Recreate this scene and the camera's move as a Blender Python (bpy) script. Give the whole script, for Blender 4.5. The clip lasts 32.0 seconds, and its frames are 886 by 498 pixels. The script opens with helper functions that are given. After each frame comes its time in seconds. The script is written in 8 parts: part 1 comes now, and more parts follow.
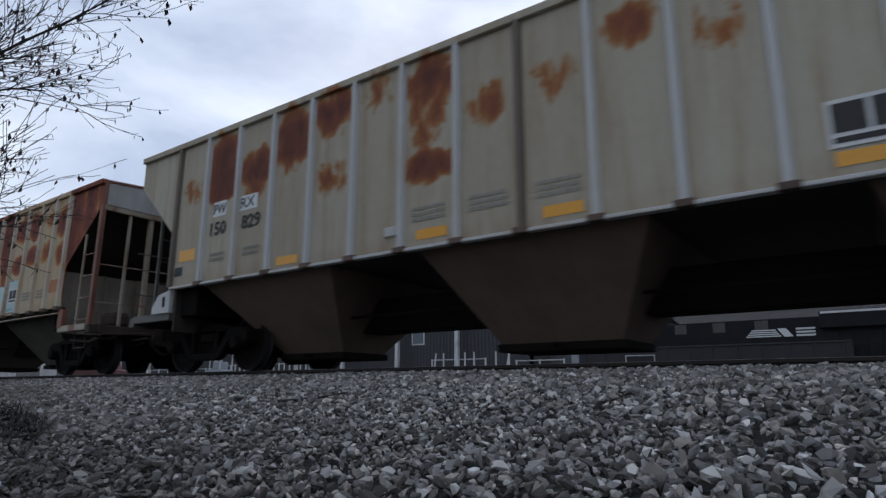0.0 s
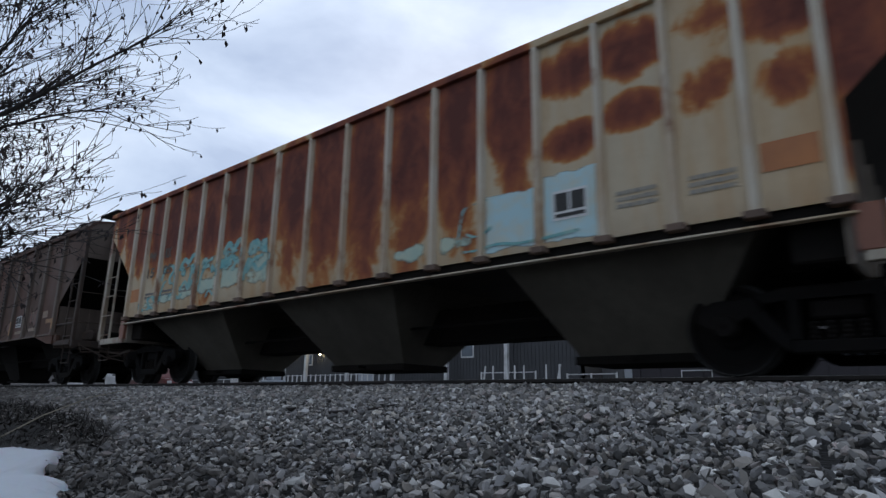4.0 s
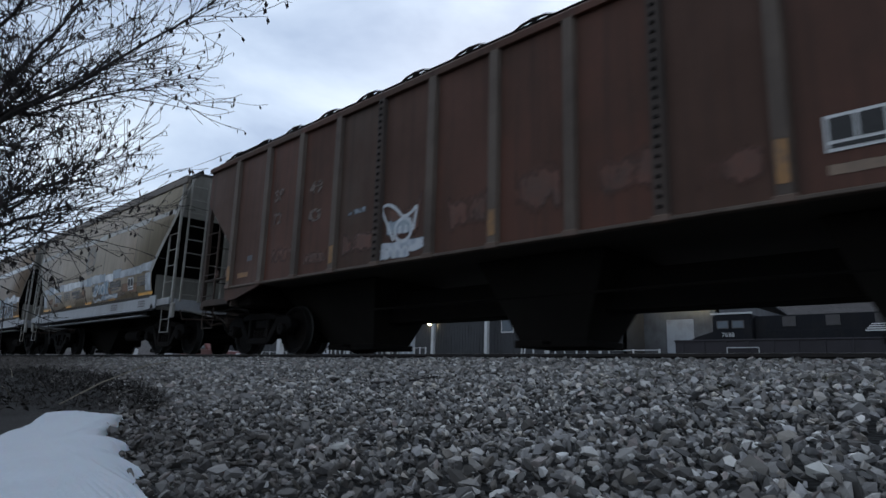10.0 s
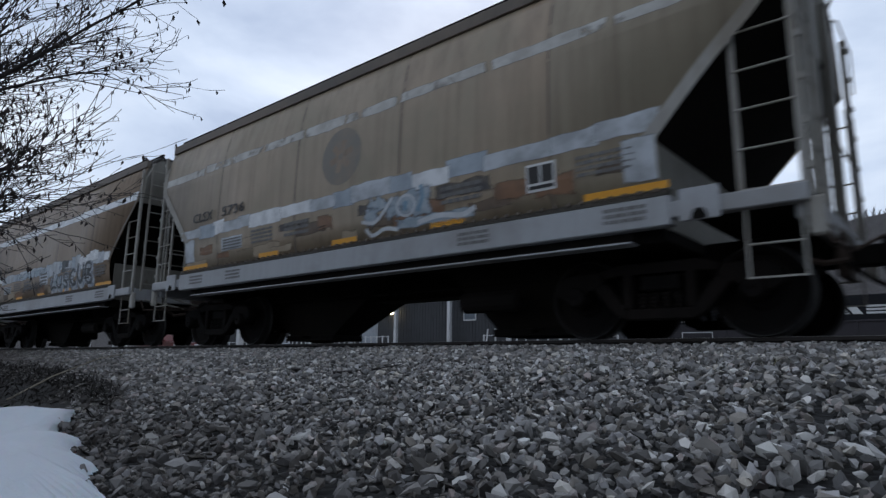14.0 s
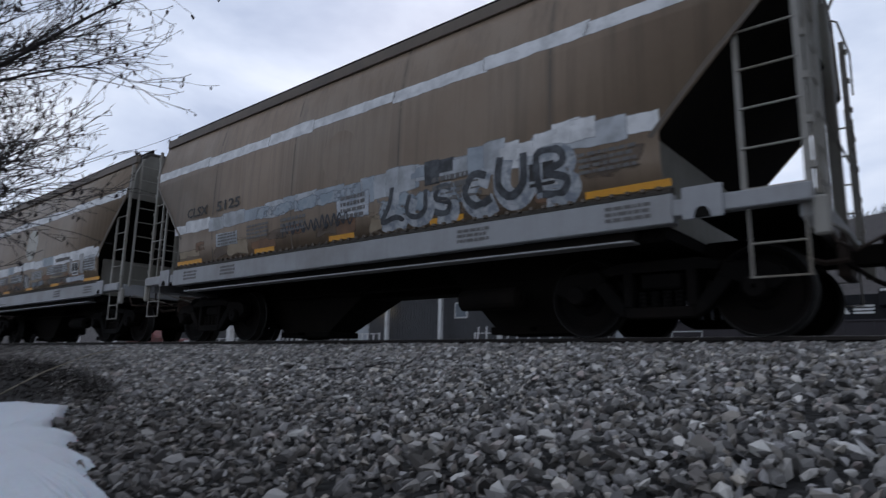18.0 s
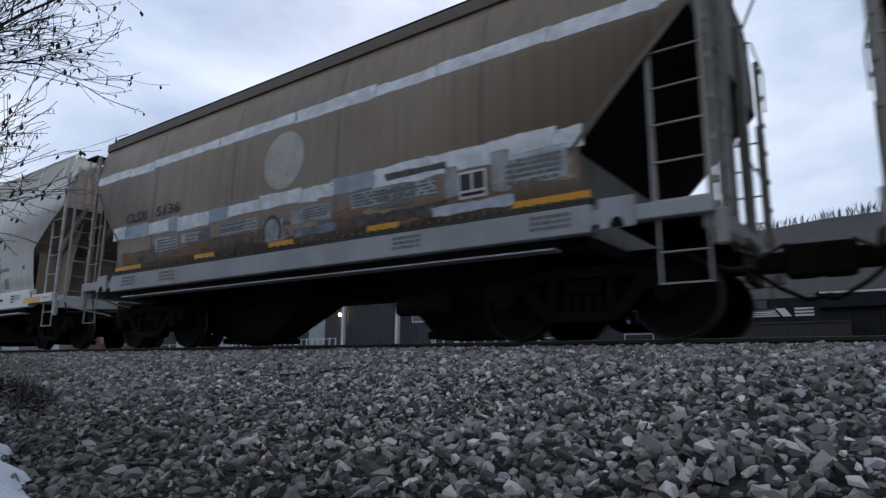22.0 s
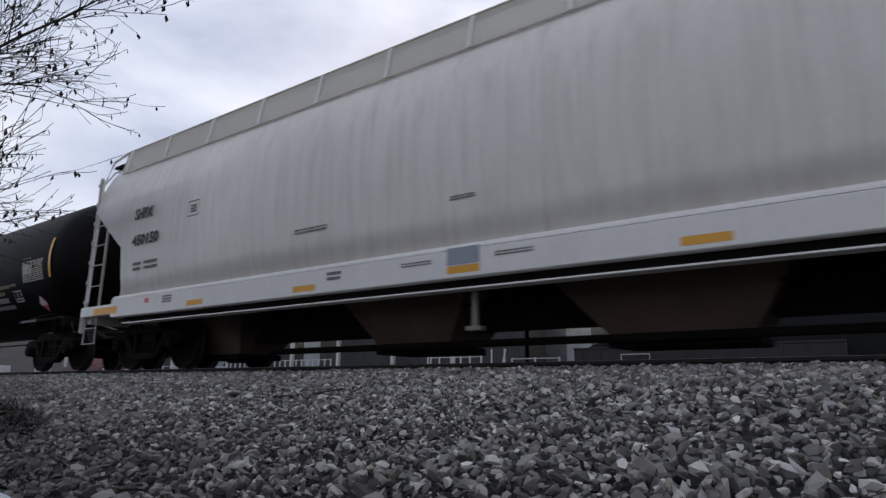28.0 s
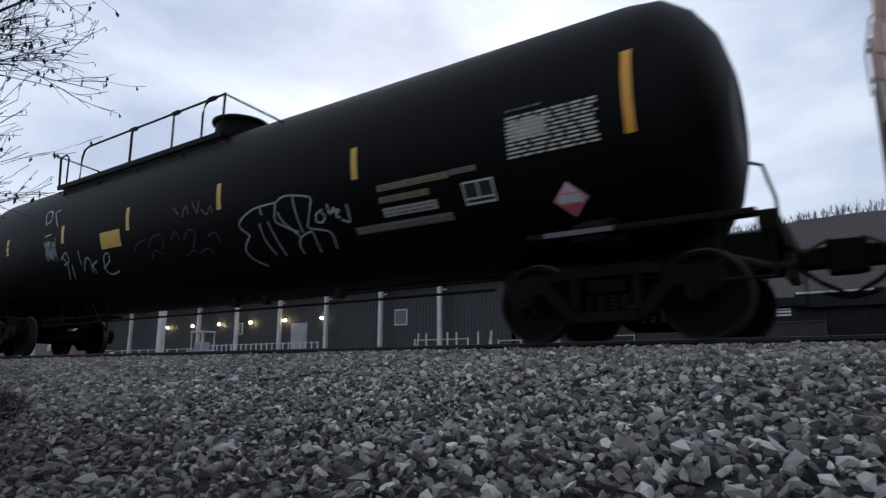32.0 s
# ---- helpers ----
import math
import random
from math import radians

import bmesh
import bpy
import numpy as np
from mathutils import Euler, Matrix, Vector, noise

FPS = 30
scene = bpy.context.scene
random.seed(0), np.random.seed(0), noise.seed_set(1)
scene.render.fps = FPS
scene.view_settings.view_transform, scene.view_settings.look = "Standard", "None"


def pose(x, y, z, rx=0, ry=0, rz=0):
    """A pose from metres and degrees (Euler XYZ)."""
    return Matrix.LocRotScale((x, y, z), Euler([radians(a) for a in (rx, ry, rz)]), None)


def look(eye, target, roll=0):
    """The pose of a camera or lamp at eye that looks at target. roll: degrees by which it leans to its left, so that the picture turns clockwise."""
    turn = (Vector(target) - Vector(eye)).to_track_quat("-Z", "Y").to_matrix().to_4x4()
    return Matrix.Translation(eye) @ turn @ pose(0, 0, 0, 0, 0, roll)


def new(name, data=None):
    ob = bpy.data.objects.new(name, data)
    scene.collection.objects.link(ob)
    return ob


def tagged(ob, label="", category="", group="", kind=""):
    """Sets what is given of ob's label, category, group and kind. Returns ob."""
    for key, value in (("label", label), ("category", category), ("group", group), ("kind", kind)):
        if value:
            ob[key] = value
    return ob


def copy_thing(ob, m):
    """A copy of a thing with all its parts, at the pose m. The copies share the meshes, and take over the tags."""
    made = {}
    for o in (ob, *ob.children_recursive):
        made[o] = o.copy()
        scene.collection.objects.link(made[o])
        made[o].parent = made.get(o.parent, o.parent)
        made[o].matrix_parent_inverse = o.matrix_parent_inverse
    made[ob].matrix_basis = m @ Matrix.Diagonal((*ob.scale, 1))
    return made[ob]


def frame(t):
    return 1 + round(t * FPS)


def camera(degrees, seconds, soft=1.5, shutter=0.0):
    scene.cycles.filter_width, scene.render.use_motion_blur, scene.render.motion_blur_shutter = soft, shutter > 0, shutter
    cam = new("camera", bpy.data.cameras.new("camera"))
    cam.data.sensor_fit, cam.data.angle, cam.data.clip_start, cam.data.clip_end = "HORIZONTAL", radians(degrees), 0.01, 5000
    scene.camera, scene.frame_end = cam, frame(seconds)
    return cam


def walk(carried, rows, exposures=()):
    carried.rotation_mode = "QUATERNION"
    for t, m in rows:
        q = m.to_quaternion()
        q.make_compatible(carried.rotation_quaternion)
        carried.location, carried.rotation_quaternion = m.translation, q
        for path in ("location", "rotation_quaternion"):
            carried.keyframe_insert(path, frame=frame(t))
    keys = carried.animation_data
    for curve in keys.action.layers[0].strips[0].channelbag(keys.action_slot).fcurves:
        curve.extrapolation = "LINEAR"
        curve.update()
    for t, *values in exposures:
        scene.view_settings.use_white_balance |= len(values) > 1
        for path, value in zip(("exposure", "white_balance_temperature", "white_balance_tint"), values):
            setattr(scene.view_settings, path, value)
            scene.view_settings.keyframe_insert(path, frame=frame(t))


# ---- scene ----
cam = camera(71.26, 32.0, soft=1.35, shutter=0.6)
# seconds, eye (m), turn (degrees)
PATH = [
    (0, -0.012, 0.106, 0.006, 102.72, -0.11, 35.93), (0.5, -0.009, 0.102, 0.005, 102.14, -0.14, 35.85),
    (1, -0.013, 0.103, 0.007, 101.84, 1.18, 37.46), (1.5, -0.012, 0.101, 0.006, 105.22, 0.75, 39.60),
    (2, -0.014, 0.104, 0.007, 103.81, 1.21, 39.98), (2.5, -0.015, 0.101, 0.008, 105.18, 0.46, 40.66),
    (3, -0.016, 0.102, 0.008, 104.60, -1.27, 41.42), (3.5, -0.012, 0.106, 0.008, 103.28, -0.83, 40.47),
    (5.5, -0.021, 0.113, 0.013, 106.48, -1.69, 40.42), (6, -0.020, 0.111, 0.012, 105.82, -2.03, 42.09),
    (6.5, -0.018, 0.111, 0.012, 104.69, -1.28, 44.29), (7, -0.018, 0.111, 0.011, 104.35, -0.93, 46.03),
    (7.5, -0.016, 0.110, 0.009, 103.21, -0.81, 46.67), (8, -0.012, 0.109, 0.008, 102.50, -0.85, 46.61),
    (8.5, -0.008, 0.107, 0.005, 101.74, -1.79, 45.43), (9, -0.003, 0.106, 0.002, 105.03, -2.06, 44.21),
    (9.5, 0.000, 0.097, -0.003, 104.06, -1.96, 44.37), (10, -0.000, 0.098, -0.005, 101.44, -1.63, 44.04),
    (10.5, 0.003, 0.098, -0.005, 100.68, -2.02, 43.12), (11, 0.002, 0.098, -0.005, 99.90, -1.58, 43.69),
    (11.5, 0.003, 0.099, -0.004, 100.03, -1.13, 44.26), (12, -0.002, 0.100, -0.005, 100.44, -1.34, 43.53),
    (12.5, -0.004, 0.100, -0.005, 100.45, -1.25, 42.01), (13, -0.004, 0.103, -0.004, 100.20, -1.23, 40.59),
    (13.5, -0.003, 0.102, -0.004, 100.91, -0.97, 40.04), (14, -0.003, 0.102, -0.004, 100.45, -0.80, 40.65),
    (14.5, -0.001, 0.100, -0.005, 99.90, -0.27, 40.85), (15, -0.001, 0.099, -0.005, 100.09, -0.14, 42.27),
    (15.5, -0.003, 0.098, -0.007, 99.68, -0.19, 43.92), (17.5, -0.013, 0.080, -0.004, 98.90, -0.96, 43.19),
    (18, -0.010, 0.079, -0.003, 100.23, -1.11, 39.80), (18.5, -0.001, 0.078, -0.003, 101.79, -0.97, 35.14),
    (19, 0.003, 0.082, -0.001, 101.57, -0.95, 31.35), (19.5, 0.005, 0.081, -0.003, 101.27, -0.70, 30.74),
    (20, 0.002, 0.082, -0.002, 101.00, -0.75, 31.83), (20.5, -0.005, 0.083, -0.001, 100.26, -0.96, 33.62),
    (21, -0.008, 0.087, 0.000, 99.57, -0.75, 35.35), (21.5, -0.006, 0.086, -0.002, 100.37, -0.50, 36.16),
    (22, -0.003, 0.087, -0.003, 100.67, -0.51, 35.90), (22.5, -0.001, 0.085, -0.002, 101.10, -0.41, 35.52),
    (23, -0.001, 0.082, -0.003, 101.10, -0.44, 34.71), (23.5, -0.000, 0.080, -0.001, 101.70, -0.60, 34.61),
    (24, -0.001, 0.082, -0.001, 101.61, -0.77, 35.10), (24.5, -0.001, 0.081, -0.001, 101.44, -0.65, 34.92),
    (25, -0.001, 0.081, 0.001, 101.29, -0.41, 34.80), (25.5, 0.000, 0.081, -0.001, 101.62, -0.56, 34.78),
    (26, -0.001, 0.081, -0.003, 101.65, -0.40, 35.05), (26.5, -0.003, 0.082, -0.002, 101.28, -0.50, 35.14),
    (28.5, 0.007, 0.093, -0.001, 102.76, -0.30, 35.61), (29, 0.005, 0.094, -0.001, 102.37, -0.55, 35.75),
    (29.5, 0.006, 0.096, -0.002, 101.90, -0.22, 35.58), (30, 0.005, 0.097, -0.001, 101.62, -0.04, 35.74),
    (30.5, 0.004, 0.099, -0.001, 101.69, -0.24, 35.89), (31, 0.004, 0.097, 0.001, 101.45, -0.10, 36.09),
    (31.5, 0.005, 0.098, -0.003, 101.19, -0.19, 35.60), (32, 0.005, 0.101, -0.002, 100.92, 0.00, 34.35),
]
# the clip's own automatic white balance drifts a little warmer towards the end
walk(cam, [(t, pose(*p)) for t, *p in PATH], exposures=[(0, 0.0, 6500, 15), (3, 0.0, 6280, 13), (6, 0.0, 6480, 14), (8, 0.0, 6170, 9), (11, 0.0, 6340, 12), (13, 0.0, 6320, 12), (15.2, 0.0, 6600, 16), (19, 0.0, 6600, 17), (22, 0.0, 6400, 15), (25, 0.0, 6550, 16), (29, 0.0, 7000, 19), (32, 0.0, 6600, 15)])

# seconds, metres the train has rolled along the track
ROLL = [(0, -41.64), (1, -38.36), (2, -35.13), (3, -31.94), (3.5, -30.37), (5.5, -24.00), (6, -22.39), (7, -19.14), (8, -15.88), (9, -12.68), (10, -9.43), (11, -6.24), (12, -3.13), (13, -0.00), (14, 3.11), (15, 6.31), (15.5, 7.85), (17.5, 13.93), (18, 15.45), (19, 18.43), (20, 21.44), (21, 24.49), (22, 27.56), (23, 30.67), (24, 33.69), (25, 36.74), (26, 39.84), (26.5, 41.38), (28.5, 47.48), (29, 49.02), (30, 52.08), (31, 55.16), (32, 58.40)]

# ---------- light ----------
# Dusk under a broken overcast: the sky dome gives nearly all the light.
world = bpy.data.worlds.new("dusk_sky")
scene.world = world
world.use_nodes = True
wn, wl = world.node_tree.nodes, world.node_tree.links
wn.clear()
SUN_WAY = Vector((-0.62, 0.78, 0.50)).normalized()   # towards the bright part of the cloud, beyond the train
sky = wn.new("ShaderNodeTexSky")
sky.sky_type, sky.sun_disc = "NISHITA", False
sky.sun_elevation, sky.sun_rotation = math.asin(SUN_WAY.z), math.atan2(SUN_WAY.x, SUN_WAY.y)
sky_gain = wn.new("ShaderNodeVectorMath")
sky_gain.operation = "SCALE"
sky_gain.inputs["Scale"].default_value = 0.10
wl.new(sky.outputs[0], sky_gain.inputs[0])
tc = wn.new("ShaderNodeTexCoord")
mp = wn.new("ShaderNodeMapping")
mp.inputs["Scale"].default_value = (1.0, 1.0, 2.2)
mp.inputs["Location"].default_value = (3.1, 0.4, 1.7)
wl.new(tc.outputs["Generated"], mp.inputs[0])
cl = wn.new("ShaderNodeTexNoise")
cl.inputs["Scale"].default_value, cl.inputs["Detail"].default_value, cl.inputs["Roughness"].default_value = 2.6, 6.0, 0.50
cl.inputs["Distortion"].default_value = 0.25
wl.new(mp.outputs[0], cl.inputs[0])
cr = wn.new("ShaderNodeValToRGB")
cr.color_ramp.elements[0].position, cr.color_ramp.elements[0].color = 0.37, (0.40, 0.500, 0.655, 1)
cr.color_ramp.elements[1].position, cr.color_ramp.elements[1].color = 0.66, (0.78, 0.88, 0.98, 1)
mid = cr.color_ramp.elements.new(0.50)
mid.color = (0.56, 0.670, 0.815, 1)
wl.new(cl.outputs["Fac"], cr.inputs[0])
mixw = wn.new("ShaderNodeMix")
mixw.data_type, mixw.inputs["Factor"].default_value = "RGBA", 0.90
wl.new(sky_gain.outputs[0], mixw.inputs["A"])
wl.new(cr.outputs[0], mixw.inputs["B"])
# the cloud is thinner and brighter towards the low sun, heavier away from it
dp = wn.new("ShaderNodeVectorMath")
dp.operation = "DOT_PRODUCT"
dp.inputs[1].default_value = SUN_WAY
wl.new(tc.outputs["Generated"], dp.inputs[0])
gl = wn.new("ShaderNodeMapRange")
gl.inputs["From Min"].default_value, gl.inputs["From Max"].default_value = 0.50, 0.98
gl.inputs["To Min"].default_value, gl.inputs["To Max"].default_value = 0.88, 1.21
wl.new(dp.outputs["Value"], gl.inputs["Value"])
bg = wn.new("ShaderNodeBackground")
wl.new(gl.outputs[0], bg.inputs["Strength"])
wl.new(mixw.outputs["Result"], bg.inputs[0])
wo = wn.new("ShaderNodeOutputWorld")
wl.new(bg.outputs[0], wo.inputs[0])

sun = new("sun", bpy.data.lights.new("sun", "SUN"))
sun.data.energy, sun.data.angle, sun.data.color = 0.5, radians(30), (1.0, 0.96, 0.90)
sun.matrix_world = look(SUN_WAY * 60, (0, 0, 0))

scene.view_settings.exposure = 0.0

# ---------- materials ----------
def mat(name, rough=0.6, metal=0.0):
    m = bpy.data.materials.new(name)
    m.use_nodes = True
    nt = m.node_tree
    b = nt.nodes["Principled BSDF"]
    b.inputs["Roughness"].default_value, b.inputs["Metallic"].default_value = rough, metal
    return m, nt, b


def glossed(b, weight=0.5, rough=0.32):
    """A thin weathered gloss over the paint."""
    b.inputs["Coat Weight"].default_value, b.inputs["Coat Roughness"].default_value = weight, rough


def noise_tex(nt, scale, detail=4.0, rough=0.55, stretch=None, distort=0.0):
    """Noise at real size in the object's own space, shifted from object to object so that no two look alike."""
    c = nt.nodes.new("ShaderNodeTexCoord")
    oi = nt.nodes.new("ShaderNodeObjectInfo")
    far = nt.nodes.new("ShaderNodeMath")
    far.operation = "MULTIPLY"
    far.inputs[1].default_value = 60.0
    nt.links.new(oi.outputs["Random"], far.inputs[0])
    mv = nt.nodes.new("ShaderNodeVectorMath")
    nt.links.new(c.outputs["Object"], mv.inputs[0])
    nt.links.new(far.outputs[0], mv.inputs[1])
    n = nt.nodes.new("ShaderNodeTexNoise")
    n.inputs["Scale"].default_value, n.inputs["Detail"].default_value = scale, detail
    n.inputs["Roughness"].default_value, n.inputs["Distortion"].default_value = rough, distort
    mpn = nt.nodes.new("ShaderNodeMapping")
    mpn.inputs["Scale"].default_value = stretch or (1, 1, 1)
    nt.links.new(mv.outputs[0], mpn.inputs[0])
    nt.links.new(mpn.outputs[0], n.inputs[0])
    return n.outputs["Fac"]


def ramp(nt, fac, *stops):
    r = nt.nodes.new("ShaderNodeValToRGB")
    els = r.color_ramp.elements
    while len(els) < len(stops):
        els.new(0.5)
    for e, (p, c) in zip(els, stops):
        e.position = p
        e.color = (*c, 1) if len(c) == 3 else c
    nt.links.new(fac, r.inputs[0])
    return r.outputs[0]


def mix(nt, fac, a, b, mode="MIX"):
    m = nt.nodes.new("ShaderNodeMix")
    m.data_type, m.blend_type = "RGBA", mode
    for key, v in (("Factor", fac), ("A", a), ("B", b)):
        if isinstance(v, (int, float)):
            m.inputs[key].default_value = v
        elif isinstance(v, tuple):
            m.inputs[key].default_value = (*v, 1)
        else:
            nt.links.new(v, m.inputs[key])
    return m.outputs["Result"]


def mul(nt, a, b, op="MULTIPLY"):
    m = nt.nodes.new("ShaderNodeMath")
    m.operation, m.use_clamp = op, True
    for k, v in enumerate((a, b)):
        if isinstance(v, (int, float)):
            m.inputs[k].default_value = v
        else:
            nt.links.new(v, m.inputs[k])
    return m.outputs[0]


def bump(nt, b, fac, strength=0.3, dist=0.01):
    n = nt.nodes.new("ShaderNodeBump")
    n.inputs["Strength"].default_value, n.inputs["Distance"].default_value = strength, dist
    nt.links.new(fac, n.inputs["Height"])
    nt.links.new(n.outputs[0], b.inputs["Normal"])


def worn(name, base, dirt, rough=0.55, metal=0.0, amount=0.5, streak=True, rust=None, rust_amount=0.0, scale=1.0):
    """Paint or metal with grime, long streaks and, if asked for, rust blooms."""
    m, nt, b = mat(name, rough, metal)
    big = noise_tex(nt, 0.9 * scale, 5, 0.6)
    fine = noise_tex(nt, 14 * scale, 5, 0.6)
    lo, hi = 0.62 - 0.35 * amount, 0.80 - 0.2 * amount
    col = mix(nt, ramp(nt, big, (lo, (0, 0, 0)), (hi, (1, 1, 1))), base, dirt)
    if streak:
        st = noise_tex(nt, 3.0 * scale, 5, 0.6, (3.2, 3.2, 0.16))
        col = mix(nt, mul(nt, ramp(nt, st, (0.47, (0, 0, 0)), (0.75, (1, 1, 1))), 0.55 * amount + 0.15), col, dirt)
    if rust:
        rb = noise_tex(nt, 1.3 * scale, 6, 0.62, (1.5, 1.5, 0.7), distort=0.25)
        t = 0.72 - 0.3 * rust_amount
        dark = tuple(c * 0.45 for c in rust)
        rc = mix(nt, noise_tex(nt, 5 * scale, 4), rust, dark)
        col = mix(nt, ramp(nt, rb, (t, (0, 0, 0)), (t + 0.09, (1, 1, 1))), col, rc)
    col = mix(nt, mul(nt, fine, 0.35), col, tuple(c * 0.6 for c in base))
    nt.links.new(col, b.inputs["Base Color"])
    bump(nt, b, fine, 0.12, 0.004)
    return m


def plain(name, base, rough=0.5, metal=0.0, var=0.25, scale=30):
    m, nt, b = mat(name, rough, metal)
    n = noise_tex(nt, scale, 4)
    nt.links.new(mix(nt, n, tuple(c * (1 - var) for c in base), tuple(min(1, c * (1 + var)) for c in base)), b.inputs["Base Color"])
    bump(nt, b, n, 0.08, 0.003)
    return m


def glow(name, col, strength):
    m, nt, b = mat(name, 0.4)
    b.inputs["Base Color"].default_value = (*col, 1)
    b.inputs["Emission Color"].default_value = (*col, 1)
    b.inputs["Emission Strength"].default_value = strength
    return m


def node_math(nt, op, a, v=0.0, clamp=False):
    q = nt.nodes.new("ShaderNodeMath")
    q.operation, q.use_clamp = op, clamp
    for k, w in enumerate((a, v)):
        if isinstance(w, (int, float)):
            q.inputs[k].default_value = w
        else:
            nt.links.new(w, q.inputs[k])
    return q.outputs[0]


def obj_axes(nt):
    c = nt.nodes.new("ShaderNodeTexCoord")
    sp = nt.nodes.new("ShaderNodeSeparateXYZ")
    nt.links.new(c.outputs["Object"], sp.inputs[0])
    return sp.outputs


def per_panel(nt, x, pitch, first, bend=0.0):
    """Number of the panel between two ribs, the place across it, and a chance value of its own; bend: the ribs close up towards the ends."""
    cell = node_math(nt, "DIVIDE", node_math(nt, "SUBTRACT", x, first), pitch)
    if bend:
        cell = node_math(nt, "ADD", cell, node_math(nt, "MULTIPLY", node_math(nt, "MULTIPLY", x, x), node_math(nt, "MULTIPLY", x, bend)))
    idx = node_math(nt, "FLOOR", cell)
    wn1 = nt.nodes.new("ShaderNodeTexWhiteNoise")
    wn1.noise_dimensions = "1D"
    oi = nt.nodes.new("ShaderNodeObjectInfo")
    nt.links.new(node_math(nt, "ADD", idx, node_math(nt, "MULTIPLY", oi.outputs["Random"], 77.0)), wn1.inputs["W"])
    return idx, node_math(nt, "FRACT", cell), wn1.outputs["Value"]


def panel_rust(name, paint, tint, grime, blooms, pitch, first, bend=0.0, dull=0.0, inset=2.2):
    """A painted ribbed side; each panel has a bloom of rust (starts, fully dark, ends) and a spot (height, strength)."""
    m, nt, b = mat(name, 0.75)
    b.inputs["Specular IOR Level"].default_value = 0.22
    ax = obj_axes(nt)
    idx, frac, chance = per_panel(nt, ax[0], pitch, first, bend)
    fac = node_math(nt, "DIVIDE", node_math(nt, "ADD", idx, 2.5), 21.0)
    looked = []
    for pick in ((0, 1, 2), (3, 4, 4)):
        r = nt.nodes.new("ShaderNodeValToRGB")
        r.color_ramp.interpolation = "CONSTANT"
        els = r.color_ramp.elements
        while len(els) < 21:
            els.new(0.5)
        for e, k in zip(els, range(-2, 19)):
            row = blooms.get(k, (6.0, 7.0, 8.0, 9.0, 0.0))
            e.position = (k + 2) / 21
            e.color = (*[row[q] / 4 for q in pick], 1)
        nt.links.new(fac, r.inputs[0])
        sp = nt.nodes.new("ShaderNodeSeparateColor")
        nt.links.new(r.outputs[0], sp.inputs[0])
        looked += [node_math(nt, "MULTIPLY", sp.outputs[q], 4.0) for q in range(3)]
    lo, full, hi, spot, power = looked[:5]
    z = ax[2]
    u = node_math(nt, "DIVIDE", node_math(nt, "SUBTRACT", z, lo), node_math(nt, "SUBTRACT", full, lo))
    v = node_math(nt, "DIVIDE", node_math(nt, "SUBTRACT", hi, z), 0.3)
    i0 = node_math(nt, "MULTIPLY", node_math(nt, "MAXIMUM", node_math(nt, "MINIMUM", node_math(nt, "MINIMUM", u, v), 1.0), -1.0), 0.78)
    dz = node_math(nt, "DIVIDE", node_math(nt, "SUBTRACT", z, spot), 0.24)
    i1 = node_math(nt, "MULTIPLY", node_math(nt, "SUBTRACT", 1.0, node_math(nt, "MULTIPLY", dz, dz)), node_math(nt, "MAXIMUM", power, 0.03))
    i0 = node_math(nt, "MAXIMUM", i0, node_math(nt, "MAXIMUM", i1, -0.75))
    edge = node_math(nt, "SUBTRACT", frac, 0.5)
    edge = node_math(nt, "MULTIPLY", node_math(nt, "MULTIPLY", edge, edge), inset)
    rag = node_math(nt, "SUBTRACT", noise_tex(nt, 2.9, 7, 0.66, (1.25, 1.25, 0.7), distort=0.4), 0.5)
    h = node_math(nt, "SUBTRACT", node_math(nt, "ADD", i0, node_math(nt, "MULTIPLY", rag, 1.85)), edge)
    fine = noise_tex(nt, 9, 5, 0.6)
    col = mix(nt, chance, paint, tint)
    col = mix(nt, ramp(nt, noise_tex(nt, 1.6, 5, 0.6, (3, 3, 0.3)), (0.45, (0, 0, 0)), (0.8, (1, 1, 1))), col, grime)
    low = ramp(nt, node_math(nt, "SUBTRACT", z, 1.3), (0.0, (1, 1, 1)), (0.25, (0, 0, 0)))
    col = mix(nt, mul(nt, mul(nt, low, noise_tex(nt, 5, 4)), 0.5), col, (0.20, 0.11, 0.06))
    fade = nt.nodes.new("ShaderNodeMapRange")
    fade.inputs["From Min"].default_value, fade.inputs["From Max"].default_value = -0.08, 0.10
    nt.links.new(h, fade.inputs["Value"])
    rc = ramp(nt, h, (0.0, (0.50, 0.30, 0.13)), (0.14, (0.44, 0.175, 0.060)), (0.30, (0.300, 0.092, 0.040)), (0.54, (0.210, 0.057, 0.035)), (0.86, (0.112, 0.030, 0.024)))
    if dull:
        rc = mix(nt, dull, rc, (0.13, 0.062, 0.040))
    col = mix(nt, fade.outputs[0], col, rc)
    col = mix(nt, mul(nt, fine, 0.22), col, (0.12, 0.09, 0.06))
    nt.links.new(col, b.inputs["Base Color"])
    bump(nt, b, fine, 0.15, 0.004)
    return m


